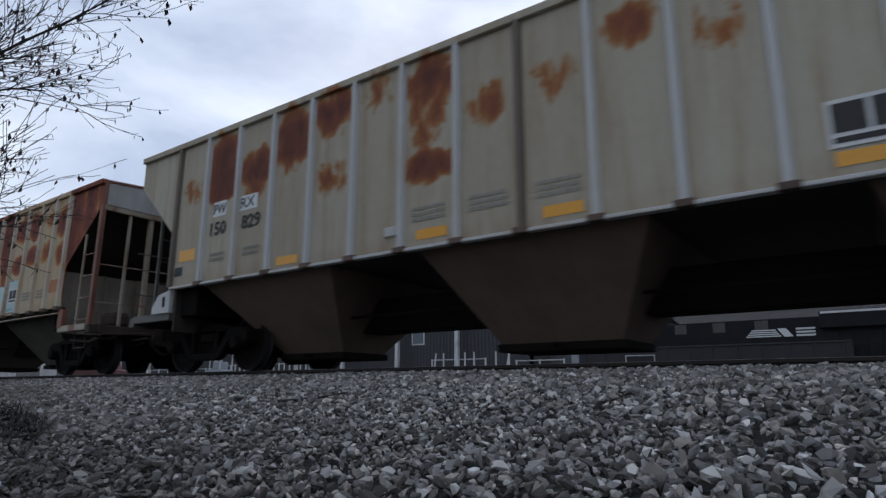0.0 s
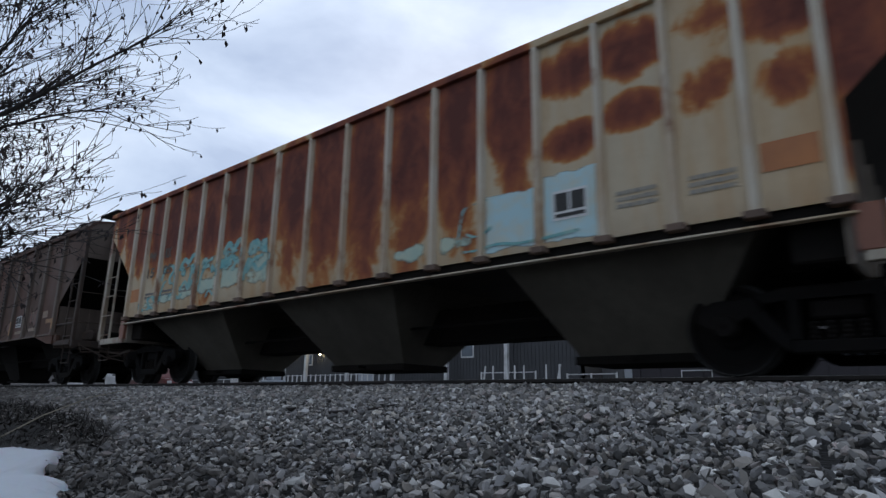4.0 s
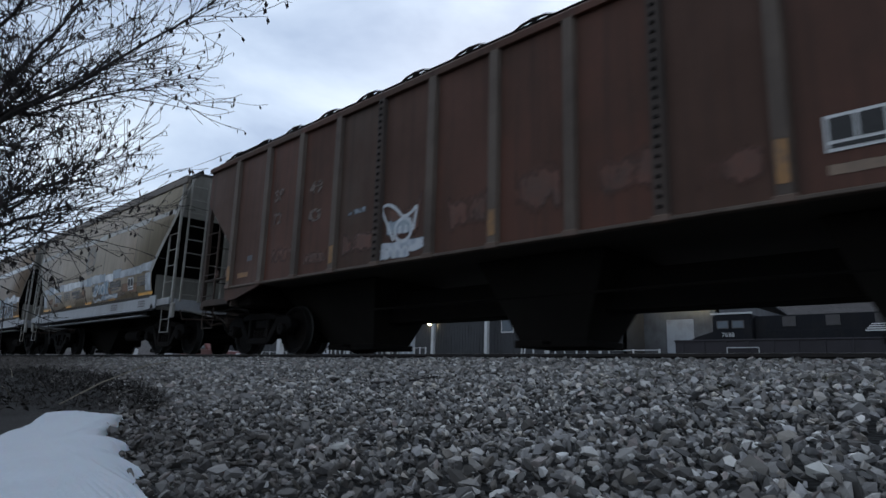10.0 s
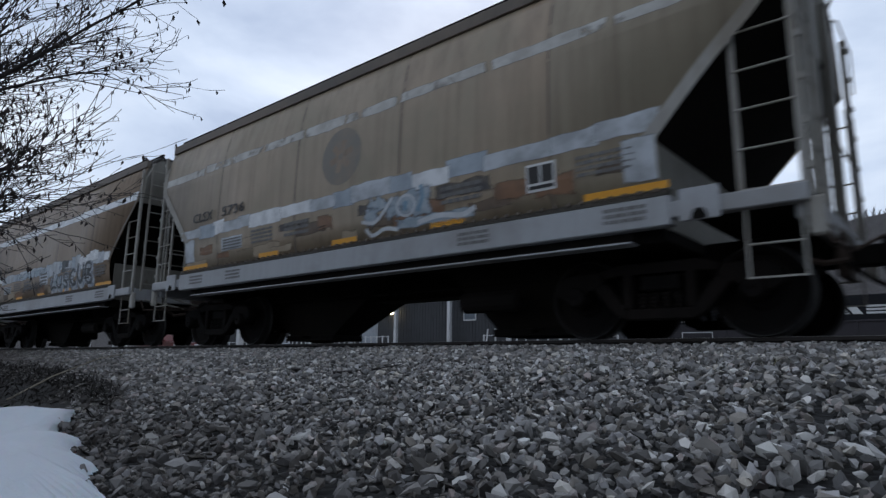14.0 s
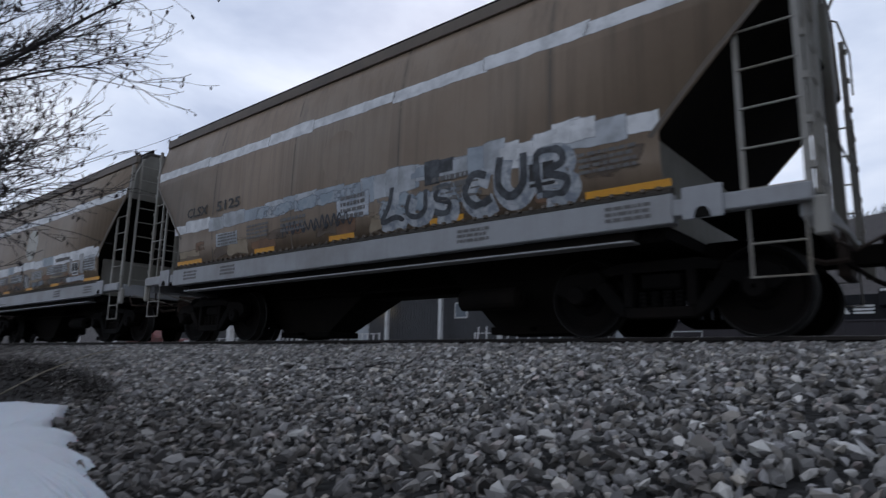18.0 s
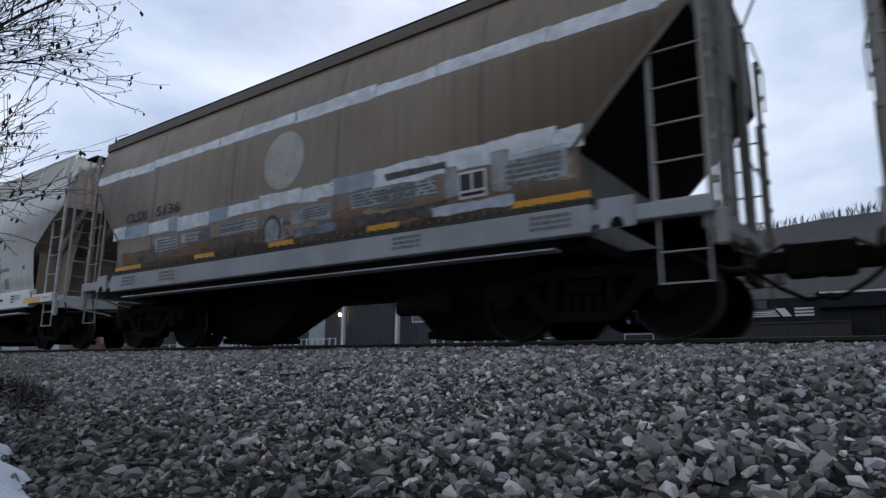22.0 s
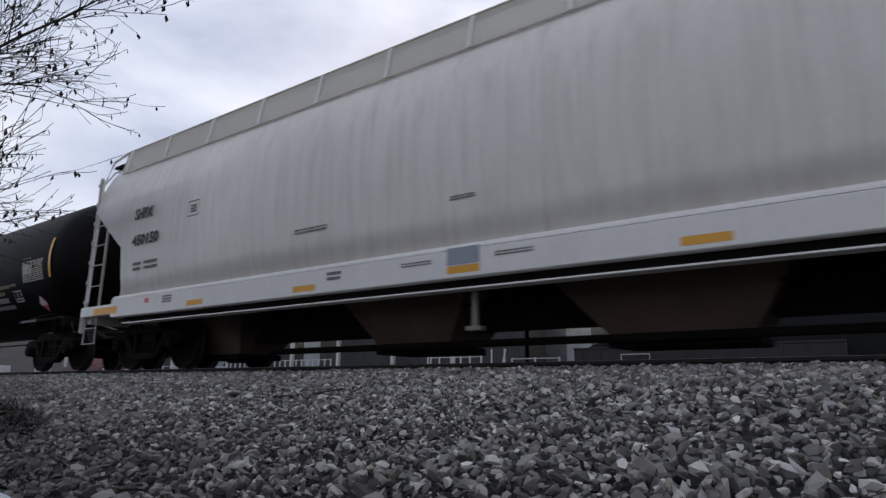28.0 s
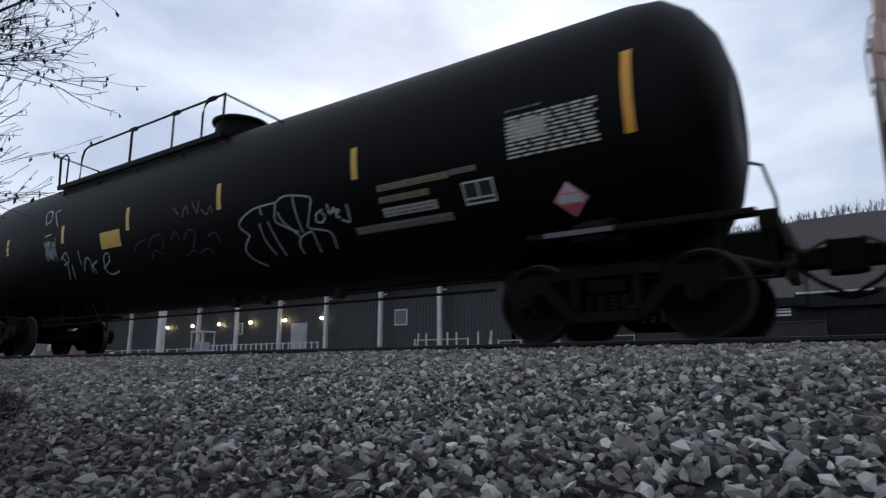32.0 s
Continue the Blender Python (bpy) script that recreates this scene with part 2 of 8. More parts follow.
def panelled(name, tones, dirt, pitch, first, rough=0.6, seam=0.05, oilcan=0.0, gloss=0.0):
    """Paint that has weathered sheet by sheet, with dark runs at the seams and streaks all over."""
    m, nt, b = mat(name, rough)
    glossed(b, gloss)
    ax = obj_axes(nt)
    idx, frac, chance = per_panel(nt, ax[0], pitch, first)
    col = mix(nt, chance, tones[0], tones[1])
    cloudy = noise_tex(nt, 0.8, 5, 0.6)
    col = mix(nt, ramp(nt, cloudy, (0.38, (0, 0, 0)), (0.68, (1, 1, 1))), col, tones[2])
    runs = noise_tex(nt, 3.0, 6, 0.62, (2.6, 2.6, 0.10))
    col = mix(nt, mul(nt, ramp(nt, runs, (0.46, (0, 0, 0)), (0.74, (1, 1, 1))), 0.6), col, dirt)
    near = node_math(nt, "ABSOLUTE", node_math(nt, "SUBTRACT", frac, 0.5))
    sm = node_math(nt, "ADD", near, node_math(nt, "MULTIPLY", noise_tex(nt, 4, 4, 0.6, (1, 1, 0.3)), 0.05))
    col = mix(nt, mul(nt, ramp(nt, sm, (0.525 - seam, (0, 0, 0)), (0.53, (1, 1, 1))), 0.55), col, dirt)
    fine = noise_tex(nt, 16, 5, 0.6)
    col = mix(nt, mul(nt, fine, 0.30), col, tuple(c * 0.6 for c in tones[0]))
    nt.links.new(col, b.inputs["Base Color"])
    nt.links.new(ramp(nt, cloudy, (0.3, (rough - 0.1,) * 3), (0.7, (rough + 0.15,) * 3)), b.inputs["Roughness"])
    waves = noise_tex(nt, 1.4, 3, 0.5, (1.6, 1.6, 0.35))
    height = node_math(nt, "ADD", node_math(nt, "MULTIPLY", fine, 0.06), node_math(nt, "MULTIPLY", waves, oilcan))
    bump(nt, b, height, 0.5, 0.02)
    return m


def patchy(name, base, alt, cover, scale=3.0, edge=0.22, rough=0.6, stretch=(1, 1, 1)):
    """Thin, worn or sprayed-on paint: opaque in patches, fading towards the edges of its field."""
    m, nt, b = mat(name, rough)
    c = nt.nodes.new("ShaderNodeTexCoord")
    sp = nt.nodes.new("ShaderNodeSeparateXYZ")
    nt.links.new(c.outputs["Generated"], sp.inputs[0])
    rim = None
    for q in (0, 2):
        d = node_math(nt, "SUBTRACT", 0.5, node_math(nt, "ABSOLUTE", node_math(nt, "SUBTRACT", sp.outputs[q], 0.5)))
        d = node_math(nt, "DIVIDE", d, edge if q == 2 else edge * 0.4)
        rim = d if rim is None else node_math(nt, "MINIMUM", rim, d)
    rim = node_math(nt, "MINIMUM", rim, 1.0)
    n1 = noise_tex(nt, scale, 6, 0.62, stretch, distort=0.3)
    a = node_math(nt, "ADD", node_math(nt, "MULTIPLY", node_math(nt, "SUBTRACT", n1, 0.5), 2.2), node_math(nt, "SUBTRACT", node_math(nt, "MULTIPLY", rim, 0.9), 1.0 - cover))
    nt.links.new(ramp(nt, a, (0.05, (0, 0, 0)), (0.32, (1, 1, 1))), b.inputs["Alpha"])
    nt.links.new(mix(nt, ramp(nt, noise_tex(nt, scale * 1.7, 5, 0.6), (0.4, (0, 0, 0)), (0.62, (1, 1, 1))), base, alt), b.inputs["Base Color"])
    return m


M = {}
M["cream"] = panel_rust("cream_paint_light_rust", (0.51, 0.47, 0.375), (0.445, 0.39, 0.30), (0.36, 0.275, 0.18),
                        {-1: (5, 6, 7, 9, 0), 0: (5, 6, 7, 2.95, 0.22), 1: (2.52, 2.66, 3.72, 9, 0), 2: (2.62, 2.85, 3.30, 2.72, 0.25), 3: (2.75, 3.0, 3.72, 9, 0), 4: (3.02, 3.4, 3.78, 2.50, 0.25), 5: (5, 6, 7, 3.45, 0.16), 6: (2.5, 3.6, 3.72, 2.28, 0.62), 7: (5, 6, 7, 2.85, 0.26), 8: (5, 6, 7, 2.9, 0.16), 9: (5, 6, 7, 3.25, 0.30), 10: (5, 6, 7, 2.9, 0.06)},
                        0.81, -6.48, dull=0.30, inset=2.6)
M["rusty"] = panel_rust("cream_paint_heavy_rust", (0.56, 0.43, 0.275), (0.56, 0.475, 0.345), (0.50, 0.30, 0.135),
                        {-2: (2.3, 3.6, 3.95, 9, 0), -1: (2.3, 3.2, 3.95, 9, 0)} | {k: (2.06 - 0.03 * k, 2.65, 3.95, 9, 0) for k in range(4)} | {4: (1.9, 2.6, 3.95, 1.62, 0.12), 5: (1.85, 2.7, 3.9, 1.72, 0.30),
                         6: (1.9, 2.6, 3.8, 9, 0)} | {7: (1.20, 2.7, 3.8, 9, 0), 8: (1.05, 2.5, 4.0, 9, 0), 9: (0.95, 2.5, 4.1, 9, 0), 10: (0.95, 2.6, 4.1, 1.5, 0.2), 11: (1.25, 2.7, 4.0, 1.55, 0.3), 12: (1.8, 3.0, 3.9, 9, 0), 13: (2.88, 3.08, 3.62, 2.42, 0.75),
                         14: (2.88, 3.05, 3.62, 2.55, 0.7), 15: (2.98, 3.4, 3.46, 2.6, 0.35), 16: (2.78, 2.98, 3.5, 2.45, 0.42), 17: (1.1, 2.3, 4.0, 9, 0), 18: (1.1, 2.9, 4.0, 9, 0)},
                        0.846, -7.191, bend=0.0041, inset=2.1)
M["rib_cream"] = worn("rib_cream", (0.56, 0.56, 0.55), (0.50, 0.45, 0.37), amount=0.3, rust=(0.30, 0.12, 0.05), rust_amount=0.12)
M["rib_rusty"] = worn("rib_pale", (0.57, 0.51, 0.41), (0.44, 0.30, 0.17), amount=0.6, rust=(0.30, 0.12, 0.05), rust_amount=0.55)
M["post_pale"] = worn("rust_stained_pale_post", (0.40, 0.35, 0.275), (0.22, 0.15, 0.095), amount=0.6, rust=(0.24, 0.08, 0.04), rust_amount=0.7)
# Grimy steel, darkened further so end posts read as backlit silhouettes.
M["post_silhouette"] = worn("grimy_silhouette_steel", (0.115, 0.110, 0.095), (0.07, 0.058, 0.046), amount=0.6, rust=(0.16, 0.07, 0.04), rust_amount=0.45)
M["post_rust"] = worn("rust_red_post", (0.25, 0.095, 0.055), (0.12, 0.048, 0.032), amount=0.6)
M["brown"] = panelled("brown_hopper_paint", ((0.122, 0.048, 0.031), (0.096, 0.067, 0.050), (0.084, 0.048, 0.035)), (0.043, 0.030, 0.024), 1.067, -6.46, 0.62, 0.12)
M["brown"].node_tree.nodes["Principled BSDF"].inputs["Specular IOR Level"].default_value = 0.2
M["red_steel"] = worn("red_rusted_plate", (0.105, 0.047, 0.029), (0.055, 0.033, 0.024), rough=0.8, amount=0.5)
M["brown_beige"] = worn("brown_stained_beige_plate", (0.42, 0.325, 0.262), (0.27, 0.200, 0.156), rough=0.75, amount=0.5)
M["bulkhead"] = worn("dirty_beige_plate", (0.27, 0.23, 0.185), (0.13, 0.10, 0.08), rough=0.8, amount=0.7, rust=(0.16, 0.075, 0.045), rust_amount=0.3)
M["end_brown"] = worn("rusty_brown_end_steel", (0.060, 0.037, 0.026), (0.034, 0.024, 0.019), rough=0.8, amount=0.6)
M["brown_seam"] = worn("dark_brown_seam_strip", (0.070, 0.047, 0.036), (0.040, 0.029, 0.023), rough=0.75, amount=0.6)
M["end_plate_brown"] = worn("weathered_brown_end_plate", (0.125, 0.092, 0.072), (0.062, 0.045, 0.036), rough=0.7, amount=0.5, rust=(0.11, 0.05, 0.03), rust_amount=0.3)
M["rib_brown"] = worn("rib_brown", (0.130, 0.096, 0.073), (0.060, 0.040, 0.030), rough=0.7, amount=0.6)
M["tan"] = panelled("tan_hopper_paint", ((0.300, 0.213, 0.143), (0.255, 0.200, 0.144), (0.240, 0.169, 0.114)), (0.11, 0.080, 0.056), 2.2, -5.5, 0.55, 0.030, 0.5, gloss=0.15)
M["white_band"] = patchy("white_band_paint", (0.78, 0.79, 0.80), (0.56, 0.57, 0.58), 0.84, 2.6, 0.16)
M["grey_band"] = patchy("grey_white_band_paint", (0.50, 0.53, 0.56), (0.32, 0.335, 0.35), 0.82, 2.2, 0.16)
M["blue_band"] = patchy("blue_grey_band_paint", (0.37, 0.42, 0.47), (0.27, 0.31, 0.35), 0.88, 2.4, 0.14)
M["faint_band"] = patchy("worn_off_band_paint", (0.50, 0.49, 0.46), (0.36, 0.34, 0.31), 0.50, 2.0, 0.2)
M["light_tan"] = panelled("sun_bleached_tan_paint", ((0.390, 0.290, 0.198), (0.335, 0.288, 0.204), (0.292, 0.250, 0.178)), (0.15, 0.11, 0.077), 2.2, -5.5, 0.55, 0.030, 0.5, gloss=0.15)
M["grey_sill"] = worn("grey_sill_paint", (0.37, 0.38, 0.395), (0.25, 0.24, 0.23), amount=0.4)
M["tan_roof"] = worn("tan_roof_edge", (0.15, 0.115, 0.085), (0.09, 0.075, 0.06), amount=0.5)
M["lad_tan"] = worn("ladder_grey_tan", (0.33, 0.315, 0.285), (0.19, 0.16, 0.12), amount=0.5)
M["end_olive"] = worn("grey_olive_end_plate", (0.235, 0.225, 0.195), (0.13, 0.115, 0.092), rough=0.65, amount=0.5, rust=(0.14, 0.085, 0.05), rust_amount=0.25)
M["dark_roof"] = worn("sooty_roof_sheet", (0.050, 0.044, 0.038), (0.028, 0.025, 0.023), rough=0.8, amount=0.5)
M["white_car"] = panelled("off_white_hopper_paint", ((0.86, 0.83, 0.79), (0.83, 0.795, 0.75), (0.80, 0.76, 0.715)), (0.58, 0.535, 0.49), 2.35, -8.4, 0.45, 0.012, 0.6, gloss=0.3)
M["lad_white"] = worn("dulled_white_ladder_paint", (0.50, 0.485, 0.46), (0.34, 0.30, 0.26), amount=0.4)
M["white_sill"] = worn("white_sill_paint", (0.83, 0.815, 0.795), (0.70, 0.665, 0.62), rough=0.45, amount=0.25)
M["pink_dirt"] = worn("end_sheet_dirty_pink", (0.82, 0.65, 0.55), (0.62, 0.46, 0.37), amount=0.5)
M["walk"] = worn("walkway_grating_tan", (0.68, 0.63, 0.51), (0.50, 0.44, 0.35), amount=0.35)
M["black_tank"] = worn("black_tank_paint", (0.0025, 0.0025, 0.003), (0.006, 0.0054, 0.0054), rough=0.55, amount=0.45)
M["black_tank"].node_tree.nodes["Principled BSDF"].inputs["Specular IOR Level"].default_value = 0.1
# Grimy steel held near black: shade under the cars is in its colour.
M["under"] = worn("grimy_shade_dark_steel", (0.009, 0.008, 0.007), (0.017, 0.013, 0.0105), rough=0.9, amount=0.5, streak=False)
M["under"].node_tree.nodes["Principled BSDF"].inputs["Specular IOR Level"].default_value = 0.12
M["bay"] = worn("dark_hopper_bay", (0.046, 0.039, 0.030), (0.028, 0.0235, 0.018), rough=0.85, amount=0.6)
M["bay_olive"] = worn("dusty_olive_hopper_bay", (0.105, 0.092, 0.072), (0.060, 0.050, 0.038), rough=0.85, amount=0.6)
M["end_white"] = worn("dirty_white_end_sheet", (0.46, 0.46, 0.44), (0.30, 0.28, 0.25), amount=0.5, rust=(0.28, 0.12, 0.06), rust_amount=0.15)
M["faint_print"] = plain("faint_stencil_print", (0.27, 0.255, 0.22), 0.7, 0, 0.3, 12)
# Near black: the shade of end recesses is put into this colour.
M["bay_dark"] = worn("shade_dark_hopper_bay", (0.017, 0.0145, 0.012), (0.010, 0.0085, 0.007), rough=0.9, amount=0.6)
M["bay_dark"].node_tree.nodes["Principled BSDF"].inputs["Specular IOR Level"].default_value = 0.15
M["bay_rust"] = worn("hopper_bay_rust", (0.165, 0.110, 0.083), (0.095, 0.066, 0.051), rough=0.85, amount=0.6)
# Truck and wheel colours also take in the shade below the cars.
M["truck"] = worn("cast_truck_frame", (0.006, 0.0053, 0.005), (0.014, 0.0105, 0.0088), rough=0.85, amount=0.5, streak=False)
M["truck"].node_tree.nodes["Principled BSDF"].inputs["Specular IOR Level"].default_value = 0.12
M["wheel"] = worn("dusty_shade_dark_wheel", (0.006, 0.0053, 0.005), (0.014, 0.0105, 0.0088), rough=0.85, amount=0.5, streak=False)
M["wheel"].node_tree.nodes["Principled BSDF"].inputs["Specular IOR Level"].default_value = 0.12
M["tread"] = worn("worn_wheel_rim_steel", (0.020, 0.019, 0.018), (0.011, 0.0095, 0.0085), rough=0.6, amount=0.5, streak=False)
M["railtop"] = plain("polished_rail_head", (0.30, 0.29, 0.28), 0.35, 0.9)
M["rail"] = worn("rusty_rail_web", (0.022, 0.016, 0.013), (0.013, 0.011, 0.010), rough=0.8, amount=0.5, streak=False)
M["tie"] = worn("creosoted_tie_wood", (0.060, 0.048, 0.038), (0.035, 0.030, 0.027), rough=0.9, amount=0.5, streak=False, scale=3)
M["orange"] = plain("orange_reflective_tape", (0.78, 0.36, 0.035), 0.35, 0, 0.15, 40)
M["yellow"] = plain("faded_yellow_tape", (0.66, 0.42, 0.08), 0.4, 0, 0.25, 20)
M["black_paint"] = plain("black_stencil_paint", (0.022, 0.021, 0.020), 0.6, 0, 0.4, 20)
M["white_paint"] = plain("white_stencil_paint", (0.66, 0.66, 0.65), 0.6, 0, 0.2, 20)
M["grey_paint"] = plain("faded_grey_lettering", (0.13, 0.125, 0.12), 0.6, 0, 0.3, 25)
M["pale_sticker"] = plain("pale_sticker", (0.70, 0.72, 0.72), 0.5, 0, 0.15, 15)
M["turq"] = patchy("turquoise_spray", (0.13, 0.37, 0.38), (0.27, 0.45, 0.41), 0.62, 4.0, 0.20)
M["turq_wash"] = patchy("turquoise_overspray", (0.38, 0.50, 0.42), (0.48, 0.54, 0.42), 0.50, 2.6, 0.42)
M["turq_thick"] = patchy("turquoise_spray_field", (0.13, 0.37, 0.38), (0.30, 0.46, 0.41), 0.36, 5.5, 0.34)
M["rust_orange"] = worn("rusty_orange_patch", (0.50, 0.19, 0.055), (0.30, 0.11, 0.05), amount=0.5)
M["blue_wash"] = patchy("pale_blue_overspray", (0.27, 0.33, 0.38), (0.38, 0.42, 0.46), 0.46, 4.2, 0.30)
M["silver_wash"] = patchy("silver_overspray", (0.58, 0.60, 0.63), (0.36, 0.40, 0.46), 0.72, 3.4, 0.25)
M["dark_wash"] = patchy("dark_overspray", (0.055, 0.05, 0.05), (0.12, 0.10, 0.08), 0.60, 4.0, 0.3)
M["grey_wash"] = patchy("grey_cover_paint", (0.36, 0.36, 0.36), (0.25, 0.24, 0.23), 0.85, 3.0, 0.15)
M["chalk_wash"] = patchy("chalky_overspray", (0.24, 0.27, 0.30), (0.12, 0.14, 0.16), 0.40, 5.0, 0.3)
M["blue_patch"] = patchy("pale_blue_patch", (0.42, 0.62, 0.66), (0.52, 0.58, 0.52), 0.95, 3.0, 0.10)
M["green_wash"] = patchy("pale_green_overspray", (0.34, 0.50, 0.42), (0.45, 0.55, 0.48), 0.72, 5.0, 0.30)
M["green_spray"] = plain("green_spray", (0.07, 0.17, 0.13), 0.6, 0, 0.4, 8)
M["white_spray"] = plain("white_spray", (0.56, 0.58, 0.60), 0.6, 0, 0.3, 12)
M["dark_spray"] = plain("dark_spray", (0.04, 0.045, 0.055), 0.6, 0, 0.4, 12)
M["dull_spray"] = plain("dull_grey_spray", (0.10, 0.10, 0.105), 0.6, 0, 0.4, 12)
M["pink_placard"] = plain("pink_placard_rim", (0.80, 0.34, 0.42), 0.5, 0, 0.15, 20)
M["pink_pale"] = plain("pale_pink_placard", (0.82, 0.62, 0.66), 0.5, 0, 0.12, 20)
M["tank_spray"] = plain("thin_white_spray", (0.40, 0.43, 0.46), 0.6, 0, 0.4, 9)
M["faint_spray"] = plain("washed_off_spray", (0.045, 0.047, 0.052), 0.7, 0, 0.4, 7)
M["red"] = plain("red_placard", (0.72, 0.14, 0.17), 0.5, 0, 0.15, 20)
M["disk"] = worn("faded_grey_disk", (0.46, 0.45, 0.40), (0.34, 0.29, 0.23), amount=0.5, streak=False, scale=3)
M["dark_disk"] = worn("dark_grey_disk", (0.205, 0.185, 0.155), (0.26, 0.205, 0.150), amount=0.5, streak=False, scale=3)
M["screen"] = plain("wire_mesh_screen", (0.60, 0.575, 0.515), 0.6, 0, 0.1, 60)
M["screen"].node_tree.nodes["Principled BSDF"].inputs["Alpha"].default_value = 0.72
M["blue_grey"] = plain("blue_grey_label", (0.30, 0.33, 0.39), 0.6, 0, 0.15, 12)
M["ink_wash"] = patchy("black_spray_shadow", (0.035, 0.037, 0.042), (0.09, 0.10, 0.11), 0.80, 5.0, 0.08)
M["silver_letter"] = patchy("silver_spray_letters", (0.50, 0.52, 0.54), (0.22, 0.25, 0.29), 0.66, 5.5, 0.04)
M["faded_black"] = patchy("faded_black_stencil", (0.07, 0.06, 0.05), (0.14, 0.11, 0.08), 0.68, 7.0, 0.01)
M["ghost_letter"] = patchy("worn_off_pale_stencil", (0.155, 0.115, 0.092), (0.12, 0.085, 0.068), 0.40, 8.0, 0.05)
M["dull_tape"] = patchy("worn_orange_tape", (0.33, 0.165, 0.055), (0.20, 0.115, 0.06), 0.74, 5.0, 0.10)
M["tan_wash"] = patchy("faded_tan_stencil_field", (0.27, 0.19, 0.13), (0.20, 0.14, 0.10), 0.66, 4.0, 0.15)
M["red_stain"] = patchy("red_rust_bloom", (0.125, 0.047, 0.028), (0.085, 0.040, 0.026), 0.45, 1.8, 0.4, stretch=(1.6, 1.6, 0.5))
M["low_rust"] = patchy("rusty_brown_scuff", (0.23, 0.122, 0.066), (0.17, 0.095, 0.056), 0.62, 3.0, 0.30, stretch=(0.8, 0.8, 1.6))
M["low_tan"] = patchy("bleached_tan_scuff", (0.36, 0.285, 0.20), (0.29, 0.225, 0.155), 0.60, 3.5, 0.30, stretch=(0.7, 0.7, 1.8))
M["low_dark"] = patchy("dark_brown_scuff", (0.10, 0.072, 0.052), (0.15, 0.105, 0.072), 0.52, 3.5, 0.30, stretch=(0.7, 0.7, 1.8))
M["faint_letter"] = plain("faded_pale_lettering", (0.20, 0.17, 0.15), 0.7, 0, 0.3, 10)
M["faint_yellow"] = plain("faded_yellow_lettering", (0.26, 0.20, 0.10), 0.7, 0, 0.3, 10)
M["dull_blue"] = plain("dull_blue_spray", (0.16, 0.27, 0.36), 0.6, 0, 0.3, 12)

# ---------- mesh helpers ----------
def part(name, bm, material, parent=None, label="", smooth=False):
    me = bpy.data.meshes.new(name)
    bmesh.ops.recalc_face_normals(bm, faces=bm.faces)
    if smooth:
        for fc in bm.faces:
            fc.smooth = True
    bm.to_mesh(me)
    bm.free()
    me.materials.append(material)
    ob = new(name, me)
    if parent is not None:
        ob.parent = parent
    if label:
        ob["label"] = label
    return ob


def shared(name, me, parent, m, label=""):
    ob = new(name, me)
    ob.parent = parent
    ob.matrix_basis = m
    if label:
        ob["label"] = label
    return ob


def box(bm, x0, x1, y0, y1, z0, z1):
    v = [bm.verts.new(p) for p in ((x0, y0, z0), (x1, y0, z0), (x1, y1, z0), (x0, y1, z0), (x0, y0, z1), (x1, y0, z1), (x1, y1, z1), (x0, y1, z1))]
    for q in ((3, 2, 1, 0), (4, 5, 6, 7), (0, 1, 5, 4), (1, 2, 6, 5), (2, 3, 7, 6), (3, 0, 4, 7)):
        bm.faces.new([v[i] for i in q])


def boxes(*dims):
    bm = bmesh.new()
    for d in dims:
        box(bm, *d)
    return bm


def soft(bm, w=0.012, seg=1):
    bmesh.ops.bevel(bm, geom=list(bm.edges), offset=w, segments=seg, affect="EDGES", clamp_overlap=True)
    return bm


def prism(bm, pts, a0, a1, axis="y"):
    """A polygon in the plane across axis, drawn out from a0 to a1."""
    def at(p, a):
        return (p[0], a, p[1]) if axis == "y" else (a, p[0], p[1]) if axis == "x" else (p[0], p[1], a)
    lo, hi = [bm.verts.new(at(p, a0)) for p in pts], [bm.verts.new(at(p, a1)) for p in pts]
    n = len(pts)
    bm.faces.new(lo), bm.faces.new(hi)
    for i in range(n):
        bm.faces.new((lo[i], lo[(i + 1) % n], hi[(i + 1) % n], hi[i]))


def pipe(bm, pts, r, n=7, r_end=None):
    """A round bar along a line of points."""
    pts = [Vector(p) for p in pts]
    rings = []
    for i, p in enumerate(pts):
        d = (pts[min(i + 1, len(pts) - 1)] - pts[max(i - 1, 0)]).normalized()
        a = d.cross(Vector((0, 0, 1)))
        if a.length < 0.1:
            a = d.cross(Vector((1, 0, 0)))
        a.normalize()
        c = d.cross(a)
        k = r if r_end is None else r + (r_end - r) * i / (len(pts) - 1)
        rings.append([bm.verts.new(p + (a * math.cos(t) + c * math.sin(t)) * k) for t in (2 * math.pi * j / n for j in range(n))])
    for u, w in zip(rings, rings[1:]):
        for j in range(n):
            bm.faces.new((u[j], u[(j + 1) % n], w[(j + 1) % n], w[j]))
    bm.faces.new(rings[0][::-1]), bm.faces.new(rings[-1])


def lathe(bm, prof, n=28, axis="y", ring=False):
    """Turns a profile of (along the axis, radius) about the axis."""
    rings = []
    for a, r in prof:
        ring = []
        for j in range(n):
            t = 2 * math.pi * j / n
            u, w = r * math.cos(t), r * math.sin(t)
            ring.append(bm.verts.new((u, a, w) if axis == "y" else (a, u, w) if axis == "x" else (u, w, a)))
        rings.append(ring)
    for u, w in zip(rings, rings[1:]):
        for j in range(n):
            bm.faces.new((u[j], u[(j + 1) % n], w[(j + 1) % n], w[j]))
